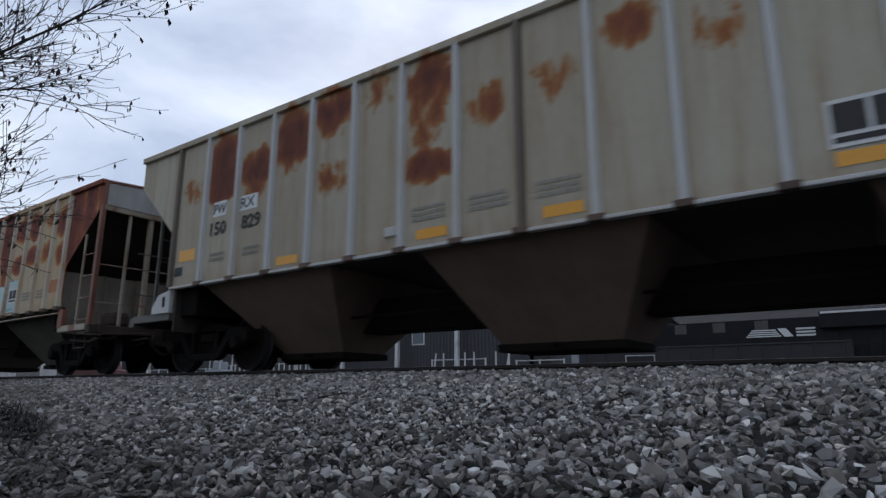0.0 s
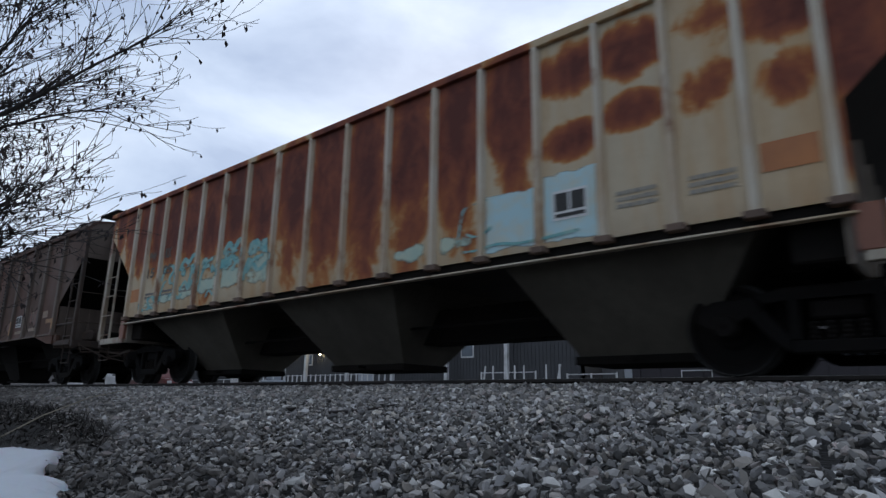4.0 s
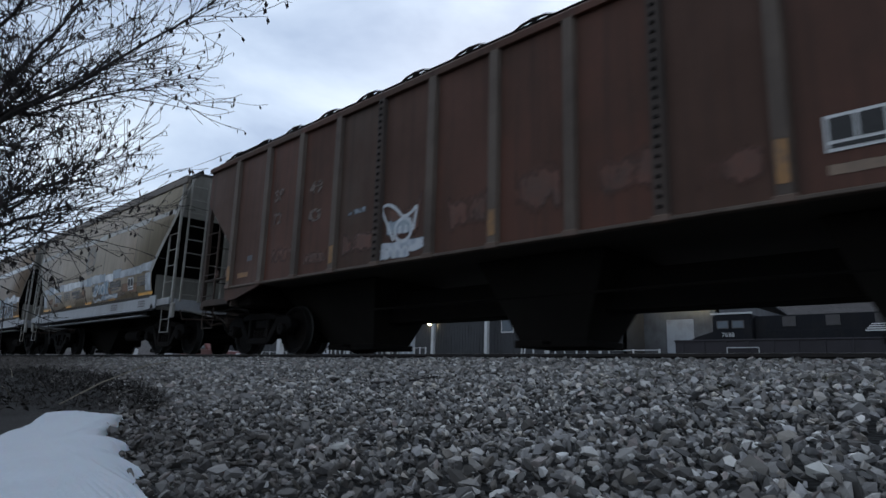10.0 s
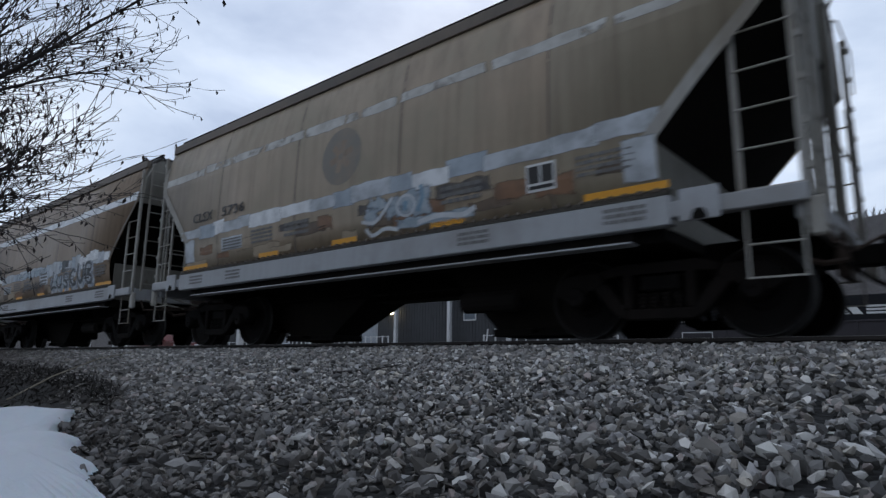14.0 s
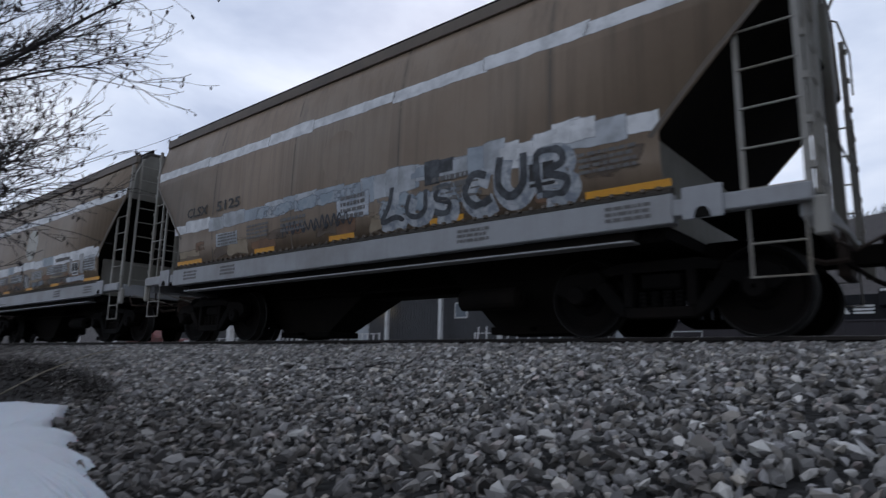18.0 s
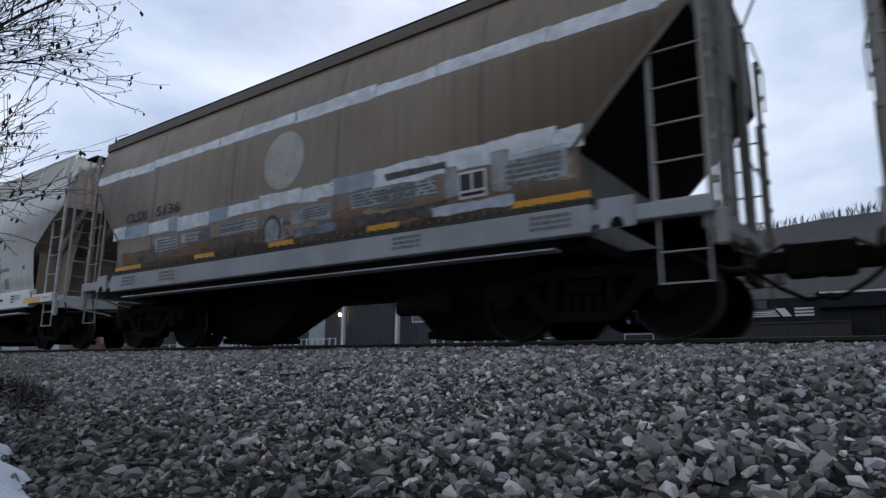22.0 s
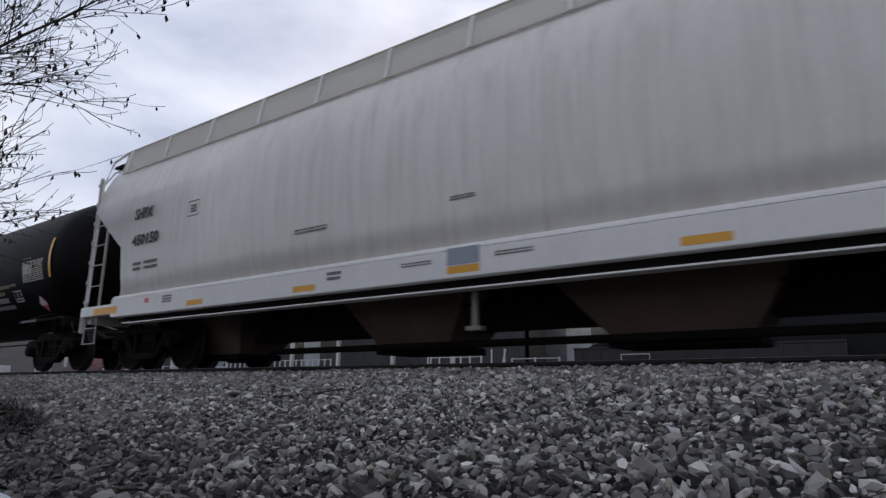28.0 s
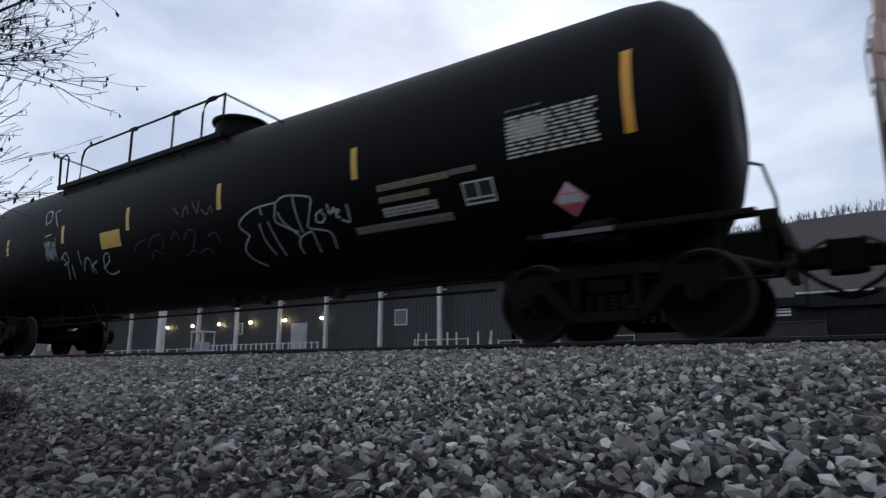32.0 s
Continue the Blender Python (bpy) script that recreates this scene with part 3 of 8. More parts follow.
    if ring:
        for j in range(n):
            bm.faces.new((rings[-1][j], rings[-1][(j + 1) % n], rings[0][(j + 1) % n], rings[0][j]))
    else:
        bm.faces.new(rings[0]), bm.faces.new(rings[-1][::-1])


def text_part(words, size, m, material, parent, name="lettering", wide=1.0, label="", bold=0.0):
    cu = bpy.data.curves.new("txt", "FONT")
    cu.body, cu.size, cu.extrude, cu.resolution_u, cu.offset = words, size, 0.002, 2, bold
    ob = bpy.data.objects.new("txt", cu)
    me = bpy.data.meshes.new_from_object(ob)
    bpy.data.objects.remove(ob)
    me.name = name
    me.materials.clear()
    me.materials.append(material)
    t = new(name, me)
    t.parent = parent
    t.matrix_basis = m @ Matrix.Diagonal((wide, 1, 1, 1))
    if label:
        t["label"] = label
    return t


# ---------- the train ----------
YC, RZ = 7.10, 0.27            # the track's centre line and the height of its rail heads
SIDE = -1                      # the side of the cars that faces the camera

wheel_bm = bmesh.new()
lathe(wheel_bm, ((-0.068, 0.10), (-0.068, 0.15), (-0.030, 0.19), (-0.020, 0.33), (-0.062, 0.37), (-0.066, 0.410), (0.060, 0.410), (0.060, 0.37), (0.02, 0.33), (0.03, 0.15)), 36)
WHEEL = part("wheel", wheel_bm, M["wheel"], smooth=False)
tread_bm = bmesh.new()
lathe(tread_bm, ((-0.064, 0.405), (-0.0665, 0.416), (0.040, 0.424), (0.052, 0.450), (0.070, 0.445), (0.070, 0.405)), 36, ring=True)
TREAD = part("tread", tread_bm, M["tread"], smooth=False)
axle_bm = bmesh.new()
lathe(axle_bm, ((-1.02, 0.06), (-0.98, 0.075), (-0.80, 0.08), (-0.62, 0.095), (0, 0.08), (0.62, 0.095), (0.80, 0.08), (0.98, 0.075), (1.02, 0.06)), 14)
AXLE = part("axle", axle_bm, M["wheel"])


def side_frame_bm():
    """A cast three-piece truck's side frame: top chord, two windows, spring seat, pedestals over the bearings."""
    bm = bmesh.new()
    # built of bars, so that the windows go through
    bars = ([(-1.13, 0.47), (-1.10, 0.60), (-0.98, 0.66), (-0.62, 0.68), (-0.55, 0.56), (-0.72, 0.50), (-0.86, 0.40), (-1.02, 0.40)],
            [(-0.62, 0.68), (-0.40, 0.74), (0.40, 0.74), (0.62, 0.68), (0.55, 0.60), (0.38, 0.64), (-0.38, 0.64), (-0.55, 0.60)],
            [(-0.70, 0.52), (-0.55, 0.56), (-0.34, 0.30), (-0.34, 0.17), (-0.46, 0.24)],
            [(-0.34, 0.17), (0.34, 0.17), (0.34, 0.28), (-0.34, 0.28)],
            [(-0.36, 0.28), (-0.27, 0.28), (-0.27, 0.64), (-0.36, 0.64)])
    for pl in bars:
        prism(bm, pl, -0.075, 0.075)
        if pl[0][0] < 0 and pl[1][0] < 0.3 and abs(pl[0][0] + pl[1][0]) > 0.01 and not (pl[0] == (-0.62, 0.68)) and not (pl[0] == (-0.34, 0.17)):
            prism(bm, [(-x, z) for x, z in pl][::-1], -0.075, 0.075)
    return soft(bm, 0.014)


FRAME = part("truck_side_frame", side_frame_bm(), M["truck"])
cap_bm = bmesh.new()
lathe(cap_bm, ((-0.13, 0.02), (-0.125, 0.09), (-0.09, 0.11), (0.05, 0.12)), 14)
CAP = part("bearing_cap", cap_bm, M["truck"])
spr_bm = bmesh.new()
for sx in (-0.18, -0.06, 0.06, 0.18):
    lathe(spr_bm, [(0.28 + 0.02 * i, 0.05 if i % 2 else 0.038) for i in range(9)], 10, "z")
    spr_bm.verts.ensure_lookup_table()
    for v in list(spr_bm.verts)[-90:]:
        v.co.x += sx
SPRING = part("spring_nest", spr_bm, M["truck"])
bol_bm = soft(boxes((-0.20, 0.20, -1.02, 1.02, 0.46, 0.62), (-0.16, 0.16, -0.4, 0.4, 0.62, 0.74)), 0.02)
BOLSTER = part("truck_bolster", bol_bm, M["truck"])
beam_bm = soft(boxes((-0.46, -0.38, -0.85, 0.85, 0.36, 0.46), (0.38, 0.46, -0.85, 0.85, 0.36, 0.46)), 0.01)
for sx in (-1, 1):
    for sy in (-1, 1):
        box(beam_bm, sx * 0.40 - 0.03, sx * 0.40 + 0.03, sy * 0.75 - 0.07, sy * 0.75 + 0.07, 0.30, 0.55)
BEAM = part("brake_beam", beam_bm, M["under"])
MOULDS = [WHEEL, TREAD, AXLE, FRAME, CAP, SPRING, BOLSTER, BEAM]
WHEELSETS = []
CARS = []
I4 = Matrix.Identity(4)


def truck(car, x):
    """One four-wheel truck under a car: side frames, bolster, springs and two wheelsets that roll."""
    shared("truck_bolster", BOLSTER.data, car, pose(x, 0, 0))
    shared("brake_beam", BEAM.data, car, pose(x, 0, 0))
    for sy in (-1, 1):
        fr = shared("truck_side_frame", FRAME.data, car, pose(x, sy * 1.00, 0))
        shared("spring_nest", SPRING.data, fr, I4)
        for sx in (-1, 1):
            shared("bearing_cap", CAP.data, fr, pose(sx * 0.87, sy * 0.02, 0.425, 0, 0, 0 if sy < 0 else 180))
    for sx in (-1, 1):
        ax = shared("wheelset", AXLE.data, car, pose(x + sx * 0.87, 0, 0.422))
        for sy in (-1, 1):
            w = shared("wheel", WHEEL.data, ax, pose(0, sy * 0.785, 0, 0, 0, 0 if sy < 0 else 180))
            shared("tread", TREAD.data, ax, pose(0, sy * 0.785, 0, 0, 0, 0 if sy < 0 else 180), "worn bright wheel rim")
        WHEELSETS.append((ax, x + sx * 0.87))


def coupler(car, x_end, sgn, m):
    bm = bmesh.new()
    a, b = sorted((x_end - sgn * 0.7, x_end + sgn * 0.35))
    box(bm, a, b, -0.09, 0.09, 0.68, 0.88)
    a, b = sorted((x_end + sgn * 0.30, x_end + sgn * 0.62))
    prism(bm, [(a, -0.16), (b, -0.13), (b + 0.03 * sgn, 0.02), (b - 0.08, 0.17), (a, 0.17)], 0.62, 0.94, "z")
    part("coupler", soft(bm, 0.02), M["under"], car)
    bm = bmesh.new()
    pipe(bm, [(x_end, -0.35, 0.72), (x_end + sgn * 0.25, -0.36, 0.50), (x_end + sgn * 0.50, -0.30, 0.36), (x_end + sgn * 0.68, -0.22, 0.42)], 0.022)
    part("brake_hose", bm, M["under"], car)
    a, b = sorted((x_end - sgn * 0.05, x_end + sgn * 0.05))
    part("striker", soft(boxes((a, b, -0.30, 0.30, 0.56, 1.02)), 0.02), M["end_brown"], car)
    bm = bmesh.new()
    pipe(bm, [(x_end + sgn * 0.04, -1.38, 0.92), (x_end + sgn * 0.10, -1.34, 0.72), (x_end + sgn * 0.12, -0.40, 0.78), (x_end + sgn * 0.34, -0.18, 0.94)], 0.016, 6)
    part("cut_lever", bm, M["end_brown"], car)
    bm = bmesh.new()
    pipe(bm, [(x_end - sgn * 0.5, -0.60, 0.80), (x_end - sgn * 0.1, -0.58, 0.66), (x_end + sgn * 0.05, -0.40, 0.70)], 0.03, 6)
    part("air_pipe", bm, M["end_brown"], car)


def ladder(car, xs, y, z0, z1, n, m, r=0.011, wide=0.042, across="x", name="ladder"):
    """Two flat stiles with round rungs between them; across tells which way the rungs run."""
    bm = bmesh.new()
    a, b = xs
    for q in (a, b):
        if across == "x":
            box(bm, q - wide / 2, q + wide / 2, y - 0.02, y + 0.02, z0, z1)
        else:
            box(bm, y - 0.02, y + 0.02, q - wide / 2, q + wide / 2, z0, z1)
    lad = part(name, bm, m, car)
    for i in range(n):
        z = z0 + (z1 - z0) * (i + 0.5) / n
        rb = bmesh.new()
        pipe(rb, [(a, y - 0.03, z), (b, y - 0.03, z)] if across == "x" else [(y, a, z), (y, b, z)], r, 6)
        part("rung", rb, m, lad)
    return lad


def side_ladder(car, x_out, x_post, y, z0, z1, rungs, m, w=0.040):
    """A ladder that hangs between one slender stile and the car's corner post."""
    a, b = x_out - w / 2, x_out + w / 2
    lad = part("ladder", soft(boxes((a, b, y - 0.018, y + 0.018, z0, z1)), 0.006), m, car)
    for z in rungs:
        rb = bmesh.new()
        pipe(rb, [(x_out, y - 0.022, z), (x_out * 0.5 + x_post * 0.5, y - 0.030, z - 0.004), (x_post, y - 0.022, z)], 0.011, 6)
        part("rung", rb, m, lad)
    return lad


def grating(car, x0, x1, y0, y1, z, m, step=0.06, along="y", name="running_board"):
    """An open walkway of bars in a frame."""
    bm = bmesh.new()
    for q in (y0, y1):
        box(bm, x0, x1, q - 0.012, q + 0.012, z - 0.03, z + 0.015)
    for q in (x0, x1):
        box(bm, q - 0.012, q + 0.012, y0, y1, z - 0.03, z + 0.015)
    if along == "y":
        n = max(2, int((x1 - x0) / step))
        for i in range(1, n):
            q = x0 + (x1 - x0) * i / n
            box(bm, q - 0.006, q + 0.006, y0, y1, z - 0.018, z + 0.012)
    else:
        n = max(2, int((y1 - y0) / step))
        for i in range(1, n):
            q = y0 + (y1 - y0) * i / n
            box(bm, x0, x1, q - 0.006, q + 0.006, z - 0.018, z + 0.012)
    o = part(name, bm, m, car)
    o["kind"] = "stuff"
    return o


class Side:
    """The cross-section of a car's side: (half width, height) pairs from the sill up."""
    def __init__(self, pts):
        self.pts = pts

    def y(self, z):
        p = self.pts
        if z <= p[0][1]:
            return p[0][0]
        for (a, za), (b, zb) in zip(p, p[1:]):
            if z <= zb:
                return a + (b - a) * (z - za) / (zb - za)
        return p[-1][0]


def car_shell(car, side, half, z_end, z_sill, x_in, z_in, x_sill, roof, m, m_end, m_roof, m_slope=None):
    """A hopper body: side sheets cut back along the slope sheets, the end sheets, slope sheets, floor and roof."""
    zs = sorted({z for _, z in side.pts} | {z_end, z_in})
    zs = [z for z in zs if z >= z_sill - 1e-6]

    def xe(z):
        return half if z >= z_end else x_sill + (half - x_sill) * (z - z_sill) / (z_end - z_sill)
    body = None
    curved = len({y for y, _ in side.pts}) > 1
    for sy in (-1, 1):
        bm = bmesh.new()
        cols = []
        for z in zs:
            x = xe(z) if z >= z_in else x_in
            cols.append([bm.verts.new((q, sy * side.y(z), z)) for q in (-x, -x * 0.5, 0, x * 0.5, x)])
        for u, w in zip(cols, cols[1:]):
            for i in range(4):
                bm.faces.new((u[i], u[i + 1], w[i + 1], w[i]))
        bmesh.ops.remove_doubles(bm, verts=bm.verts, dist=0.001)
        bmesh.ops.solidify(bm, geom=list(bm.faces), thickness=0.012)
        for fc in bm.faces:
            fc.smooth = curved and fc.calc_area() > 0.1
        o = part("side_sheet", bm, m, car)
        body = body or o
    for sx in (-1, 1):
        bm = bmesh.new()
        hi = [z for z in zs if z >= z_end]
        ring = [(-side.y(z), z) for z in hi] + [(y, z) for y, z in roof] + [(side.y(z), z) for z in hi[::-1]]
        bm.faces.new([bm.verts.new((sx * (half - 0.02), y * 0.995, z)) for y, z in ring])
        bmesh.ops.solidify(bm, geom=list(bm.faces), thickness=0.015)
        part("end_sheet", bm, m_end, car)
        bm = bmesh.new()
        lo = [z for z in zs if z <= z_end]
        rows = [[bm.verts.new((sx * (xe(z) - 0.015), q * (side.y(z) - 0.013), z)) for q in (-1, 0, 1)] for z in lo]
        for u, w in zip(rows, rows[1:]):
            for i in range(2):
                bm.faces.new((u[i], u[i + 1], w[i + 1], w[i]))
        bmesh.ops.solidify(bm, geom=list(bm.faces), thickness=0.012)
        part("slope_sheet", bm, m_slope or m_end, car)
    bm = bmesh.new()
    zt = side.pts[-1][1]
    yt = side.pts[-1][0]
    line = [(-yt, zt)] + list(roof) + [(yt, zt)]
    prism(bm, line + [(y * 0.97, z - 0.05) for y, z in line[::-1]], -half, half, "x")
    part("roof", bm, m_roof, car)
    bm = boxes((-x_sill, x_sill, -side.pts[0][0] + 0.02, side.pts[0][0] - 0.02, z_sill, z_sill + 0.03))
    part("floor_plate", bm, M["bay"], car)
    return body


def bay(car, x0, x1, z1, xb0, xb1, z0, yt, yb, m):
    """A discharge hopper: a funnel of four sloping sheets with its outlet gate."""
    bm = bmesh.new()
    t = [bm.verts.new(p) for p in ((x0, -yt, z1), (x1, -yt, z1), (x1, yt, z1), (x0, yt, z1))]
    b = [bm.verts.new(p) for p in ((xb0, -yb, z0), (xb1, -yb, z0), (xb1, yb, z0), (xb0, yb, z0))]
    for i in range(4):
        bm.faces.new((t[i], t[(i + 1) % 4], b[(i + 1) % 4], b[i]))
    bm.faces.new(t), bm.faces.new(b[::-1])
    h = part("hopper_bay", bm, m, car)
    bm = soft(boxes((xb0 - 0.05, xb1 + 0.05, -yb - 0.05, yb + 0.05, z0 - 0.09, z0 + 0.005)), 0.01)
    part("outlet_gate", bm, M["under"], h)
    bm = bmesh.new()
    xm = (xb0 + xb1) / 2
    pipe(bm, [(xm, -yb - 0.20, z0 - 0.03), (xm, yb + 0.2, z0 - 0.03)], 0.025)
    part("gate_shaft", bm, M["under"], h)
    return h


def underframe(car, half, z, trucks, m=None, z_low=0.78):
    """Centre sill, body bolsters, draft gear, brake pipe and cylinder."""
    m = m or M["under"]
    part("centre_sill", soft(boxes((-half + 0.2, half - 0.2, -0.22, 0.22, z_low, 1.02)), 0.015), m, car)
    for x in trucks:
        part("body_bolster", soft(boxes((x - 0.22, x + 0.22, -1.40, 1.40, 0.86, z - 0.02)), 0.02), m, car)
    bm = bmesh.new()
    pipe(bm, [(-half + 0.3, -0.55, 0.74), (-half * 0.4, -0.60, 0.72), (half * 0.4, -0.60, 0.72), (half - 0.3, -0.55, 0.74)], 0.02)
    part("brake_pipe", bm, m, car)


def decal(car, side, x0, x1, z0, z1, m, name="marking", off=0.006, label=""):
    """A painted or stuck-on rectangle that follows the near side."""
    bm = bmesh.new()
    n = max(1, int((z1 - z0) / 0.06))
    rows = []
    for i in range(n + 1):
        z = z0 + (z1 - z0) * i / n
        y = -(side.y(z) + off)
        rows.append([bm.verts.new((x0, y, z)), bm.verts.new((x1, y, z))])
    for u, w in zip(rows, rows[1:]):
        bm.faces.new((u[0], u[1], w[1], w[0]))
    return part(name, bm, m, car, label)


def fit_text(words, x0, x1, z, tall, y, material, parent, bold=0.026):
    """Stencilled words, stretched to their true width and height on the near side."""
    t = text_part(words, 1.0, I4, material, parent, bold=bold)
    xs, zs = [v.co.x for v in t.data.vertices], [v.co.y for v in t.data.vertices]
    sx, sz = (x1 - x0) / (max(xs) - min(xs)), tall / (max(zs) - min(zs))
    t.matrix_basis = pose(x0 - min(xs) * sx, -y, z, 90) @ Matrix.Diagonal((sx, sz, 1, 1))
    t["kind"] = "stuff"
    return t


def lines_of_text(car, side, x0, x1, z0, z1, n, m, off=0.006, name="small_print"):
    """Unreadable small print: bars of uneven length."""
    bm = bmesh.new()
    h = (z1 - z0) / n
    for i in range(n):
        z = z0 + h * i
        y = -(side.y(z + h / 2) + off)
        x = x0
        while x < x1 - 0.02:
            w = min(random.uniform(0.05, 0.22) * (x1 - x0), x1 - x)
            box(bm, x, x + w, y - 0.002, y, z + 0.18 * h, z + 0.78 * h)
            x += w + 0.035 * (x1 - x0)
    o = part(name, bm, m, car)
    o["kind"] = "stuff"
    return o


def stroke(bm, side, pts, w, off=0.008):
    """A spray-paint stroke over the near side, as a flat ribbon."""
    pts = [Vector((x, 0, z)) for x, z in pts]
    fine = []
    for i in range(len(pts) - 1):
        p0, p1, p2, p3 = pts[max(i - 1, 0)], pts[i], pts[i + 1], pts[min(i + 2, len(pts) - 1)]
        for k in range(5):
            t = k / 5
            fine.append(0.5 * ((2 * p1) + (p2 - p0) * t + (2 * p0 - 5 * p1 + 4 * p2 - p3) * t * t + (3 * p1 - p0 - 3 * p2 + p3) * t ** 3))
    fine.append(pts[-1])
    sp = bm
    bm = bmesh.new()
    sp.append(bm)
    prev = None
    for i, p in enumerate(fine):
        d = (fine[min(i + 1, len(fine) - 1)] - fine[max(i - 1, 0)]).normalized()
        nrm = Vector((-d.z, 0, d.x)) * w * 0.5
        cur = []
        for q in (p + nrm, p - nrm):
            cur.append(bm.verts.new((q.x, -(side.y(q.z) + off), q.z)))
        if prev:
            bm.faces.new((prev[0], prev[1], cur[1], cur[0]))
        prev = cur


class Spray(list):
    """Strokes of one piece of graffiti; each becomes a part of the car."""


def spray_parts(sp, m, car, label=""):
    for bm in sp:
        part("graffiti_stroke", bm, m, car, label)


def new_car(label, x, group="cars of the freight train"):
    car = new("railcar", None)
    tagged(car, label, "railcar", group)
    CARS.append((car, x))
    return car


def lot_box(car, side, x, z, w, h):
    """The framed data panel that freight cars carry: black field, white frame and bar."""
    fr = decal(car, side, x - w / 2, x + w / 2, z - h / 2, z + h / 2, M["white_paint"], "data_panel", 0.006, "white-framed black data panel")
    f = min(w, h) * 0.09
    for x0, x1, z0, z1 in ((x - w / 2 + f, x - f / 2, z - h * 0.20, z + h / 2 - f), (x + f / 2, x + w / 2 - f, z - h * 0.20, z + h / 2 - f), (x - w / 2 + f, x + w / 2 - f, z - h / 2 + f, z - h * 0.20 - f)):
        b = decal(car, side, x0, x1, z0, z1, M["black_paint"], "panel_field", 0.010)
        b.parent = fr


def rib_bm(y, z0, z1, w=0.10, d=0.06):
    bm = bmesh.new()
    s = SIDE
    prism(bm, [(-w / 2, s * y), (-w / 2 + 0.02, s * (y + d)), (w / 2 - 0.02, s * (y + d)), (w / 2, s * y)], z0, z1, "z")
    return bm


def end_posts(car, half, x_in, z_plat, z_top, m, mr, ysp=1.50, stern=False, brake=True, bare=False):
    """What stands at both ends of a ribbed hopper: corner posts, ladders, inner posts, platform and its rail."""
    for sx in (-1, 1):
        for sy in (-1, 1):
            y = sy * ysp
            if bare and sx < 0:
                continue
            part("corner_post", soft(boxes((sx * (half - 0.05) - 0.055, sx * (half - 0.05) + 0.055, y - 0.04, y + 0.04, z_plat, z_top)), 0.008), mr, car)
            side_ladder(car, sx * (half - 0.55), sx * (half - 0.06), sy * (ysp + 0.02), z_plat, z_plat + 1.80, [z_plat + 0.10 + 0.42 * k for k in range(4)], m)
            # stirrup step under the platform's corner
            bm = bmesh.new()
            for q in (half - 0.56, half - 0.12):
                pipe(bm, [(sx * q, y, z_plat), (sx * q, y, 0.47)], 0.011, 6)
            pipe(bm, [(sx * (half - 0.56), y, 0.47), (sx * (half - 0.12), y, 0.47)], 0.012, 6)
            part("stirrup_step", bm, M["end_brown"], car)
        posts = ((-0.92, 0.035), (-0.14, 0.075)) if stern else ((-0.95, 0.028), (-0.52, 0.045), (0.35, 0.030), (1.05, 0.028))
        if bare and sx < 0:
            posts = ((-1.14, 0.026), (0.03, 0.055), (0.62, 0.022))
        for y, w in posts:
            part("end_post", soft(boxes((sx * (half - 0.06) - w, sx * (half - 0.06) + w, y - w, y + w, z_plat, z_top - (0.10 if stern else 0.46))), 0.008), m, car)
        if bare and sx < 0:
            rb = bmesh.new()
            for k in range(4):
                pipe(rb, [(-half + 0.04, -1.14, z_plat + 0.28 + 0.40 * k), (-half + 0.04, -0.5, z_plat + 0.27 + 0.40 * k), (-half + 0.04, 0.03, z_plat + 0.28 + 0.40 * k)], 0.012, 6)
            part("grab_rungs", rb, m, car)
        ladder(car, (0.86, 1.24), sx * (half - 0.02), z_plat, z_top - 0.25, 8, m, r=0.009, wide=0.030, across="y", name="end_ladder")
        bm = bmesh.new()
        for z in (z_plat + 0.42, z_plat + 1.15):
            pipe(bm, [(sx * (half - 0.02), -1.5, z), (sx * (half - 0.02), -0.5, z + 0.01), (sx * (half - 0.02), 0.86, z)], 0.011, 6)
        part("handrail", bm, m, car)
        if not stern:
            a, b = sorted((sx * (half - 0.04), sx * (half + 0.015)))
            part("end_beam", soft(boxes((a, b, -1.50, 1.50, z_top - 0.56, z_top - 0.46)), 0.008), m, car)
        part("end_sill", soft(boxes((min(sx * half, sx * (half - 0.14)), max(sx * half, sx * (half - 0.14)), -1.52, 1.52, z_plat - 0.16, z_plat)), 0.012), m, car)
        for sy in (-1, 1):
            a, b = sorted((sx * (half - 0.14), sx * x_in))
            part("platform_sill", soft(boxes((a, b, sy * 1.50 - 0.04, sy * 1.50 + 0.04, z_plat - 0.10, z_plat + 0.02)), 0.008), m, car)
        a, b = sorted((sx * (half - 0.015), sx * (half - 0.9)))
        part("end_platform", soft(boxes((a, b, -1.455, 1.455, z_plat - 0.06, z_plat - 0.02)), 0.006), M["under"], car)
        grating(car, min(sx * half, sx * (half + 0.40)), max(sx * half, sx * (half + 0.40)), -0.45, 0.15, z_top + 0.02, m, 0.05, "y", "end_running_board")
        for y in (-0.42, 0.12):
            bm = bmesh.new()
            pipe(bm, [(sx * (half + 0.36), y, z_top), (sx * (half + 0.02), y, z_top - 0.30)], 0.016, 6)
            part("bracket", bm, m, car)
    if not brake:
        return
    # hand brake at the rear end
    bm = bmesh.new()
    lathe(bm, ((-0.02, 0.20), (0.0, 0.23), (0.02, 0.20)), 20, "x", ring=True)
    for v in bm.verts:
        v.co += Vector((-half + 0.02, -0.30, z_plat + 0.82))
    part("brake_wheel", bm, M["under"], car)
    part("brake_housing", soft(boxes((-half + 0.06, -half + 0.24, -0.44, -0.16, z_plat + 0.62, z_plat + 1.02)), 0.02), M["under"], car)


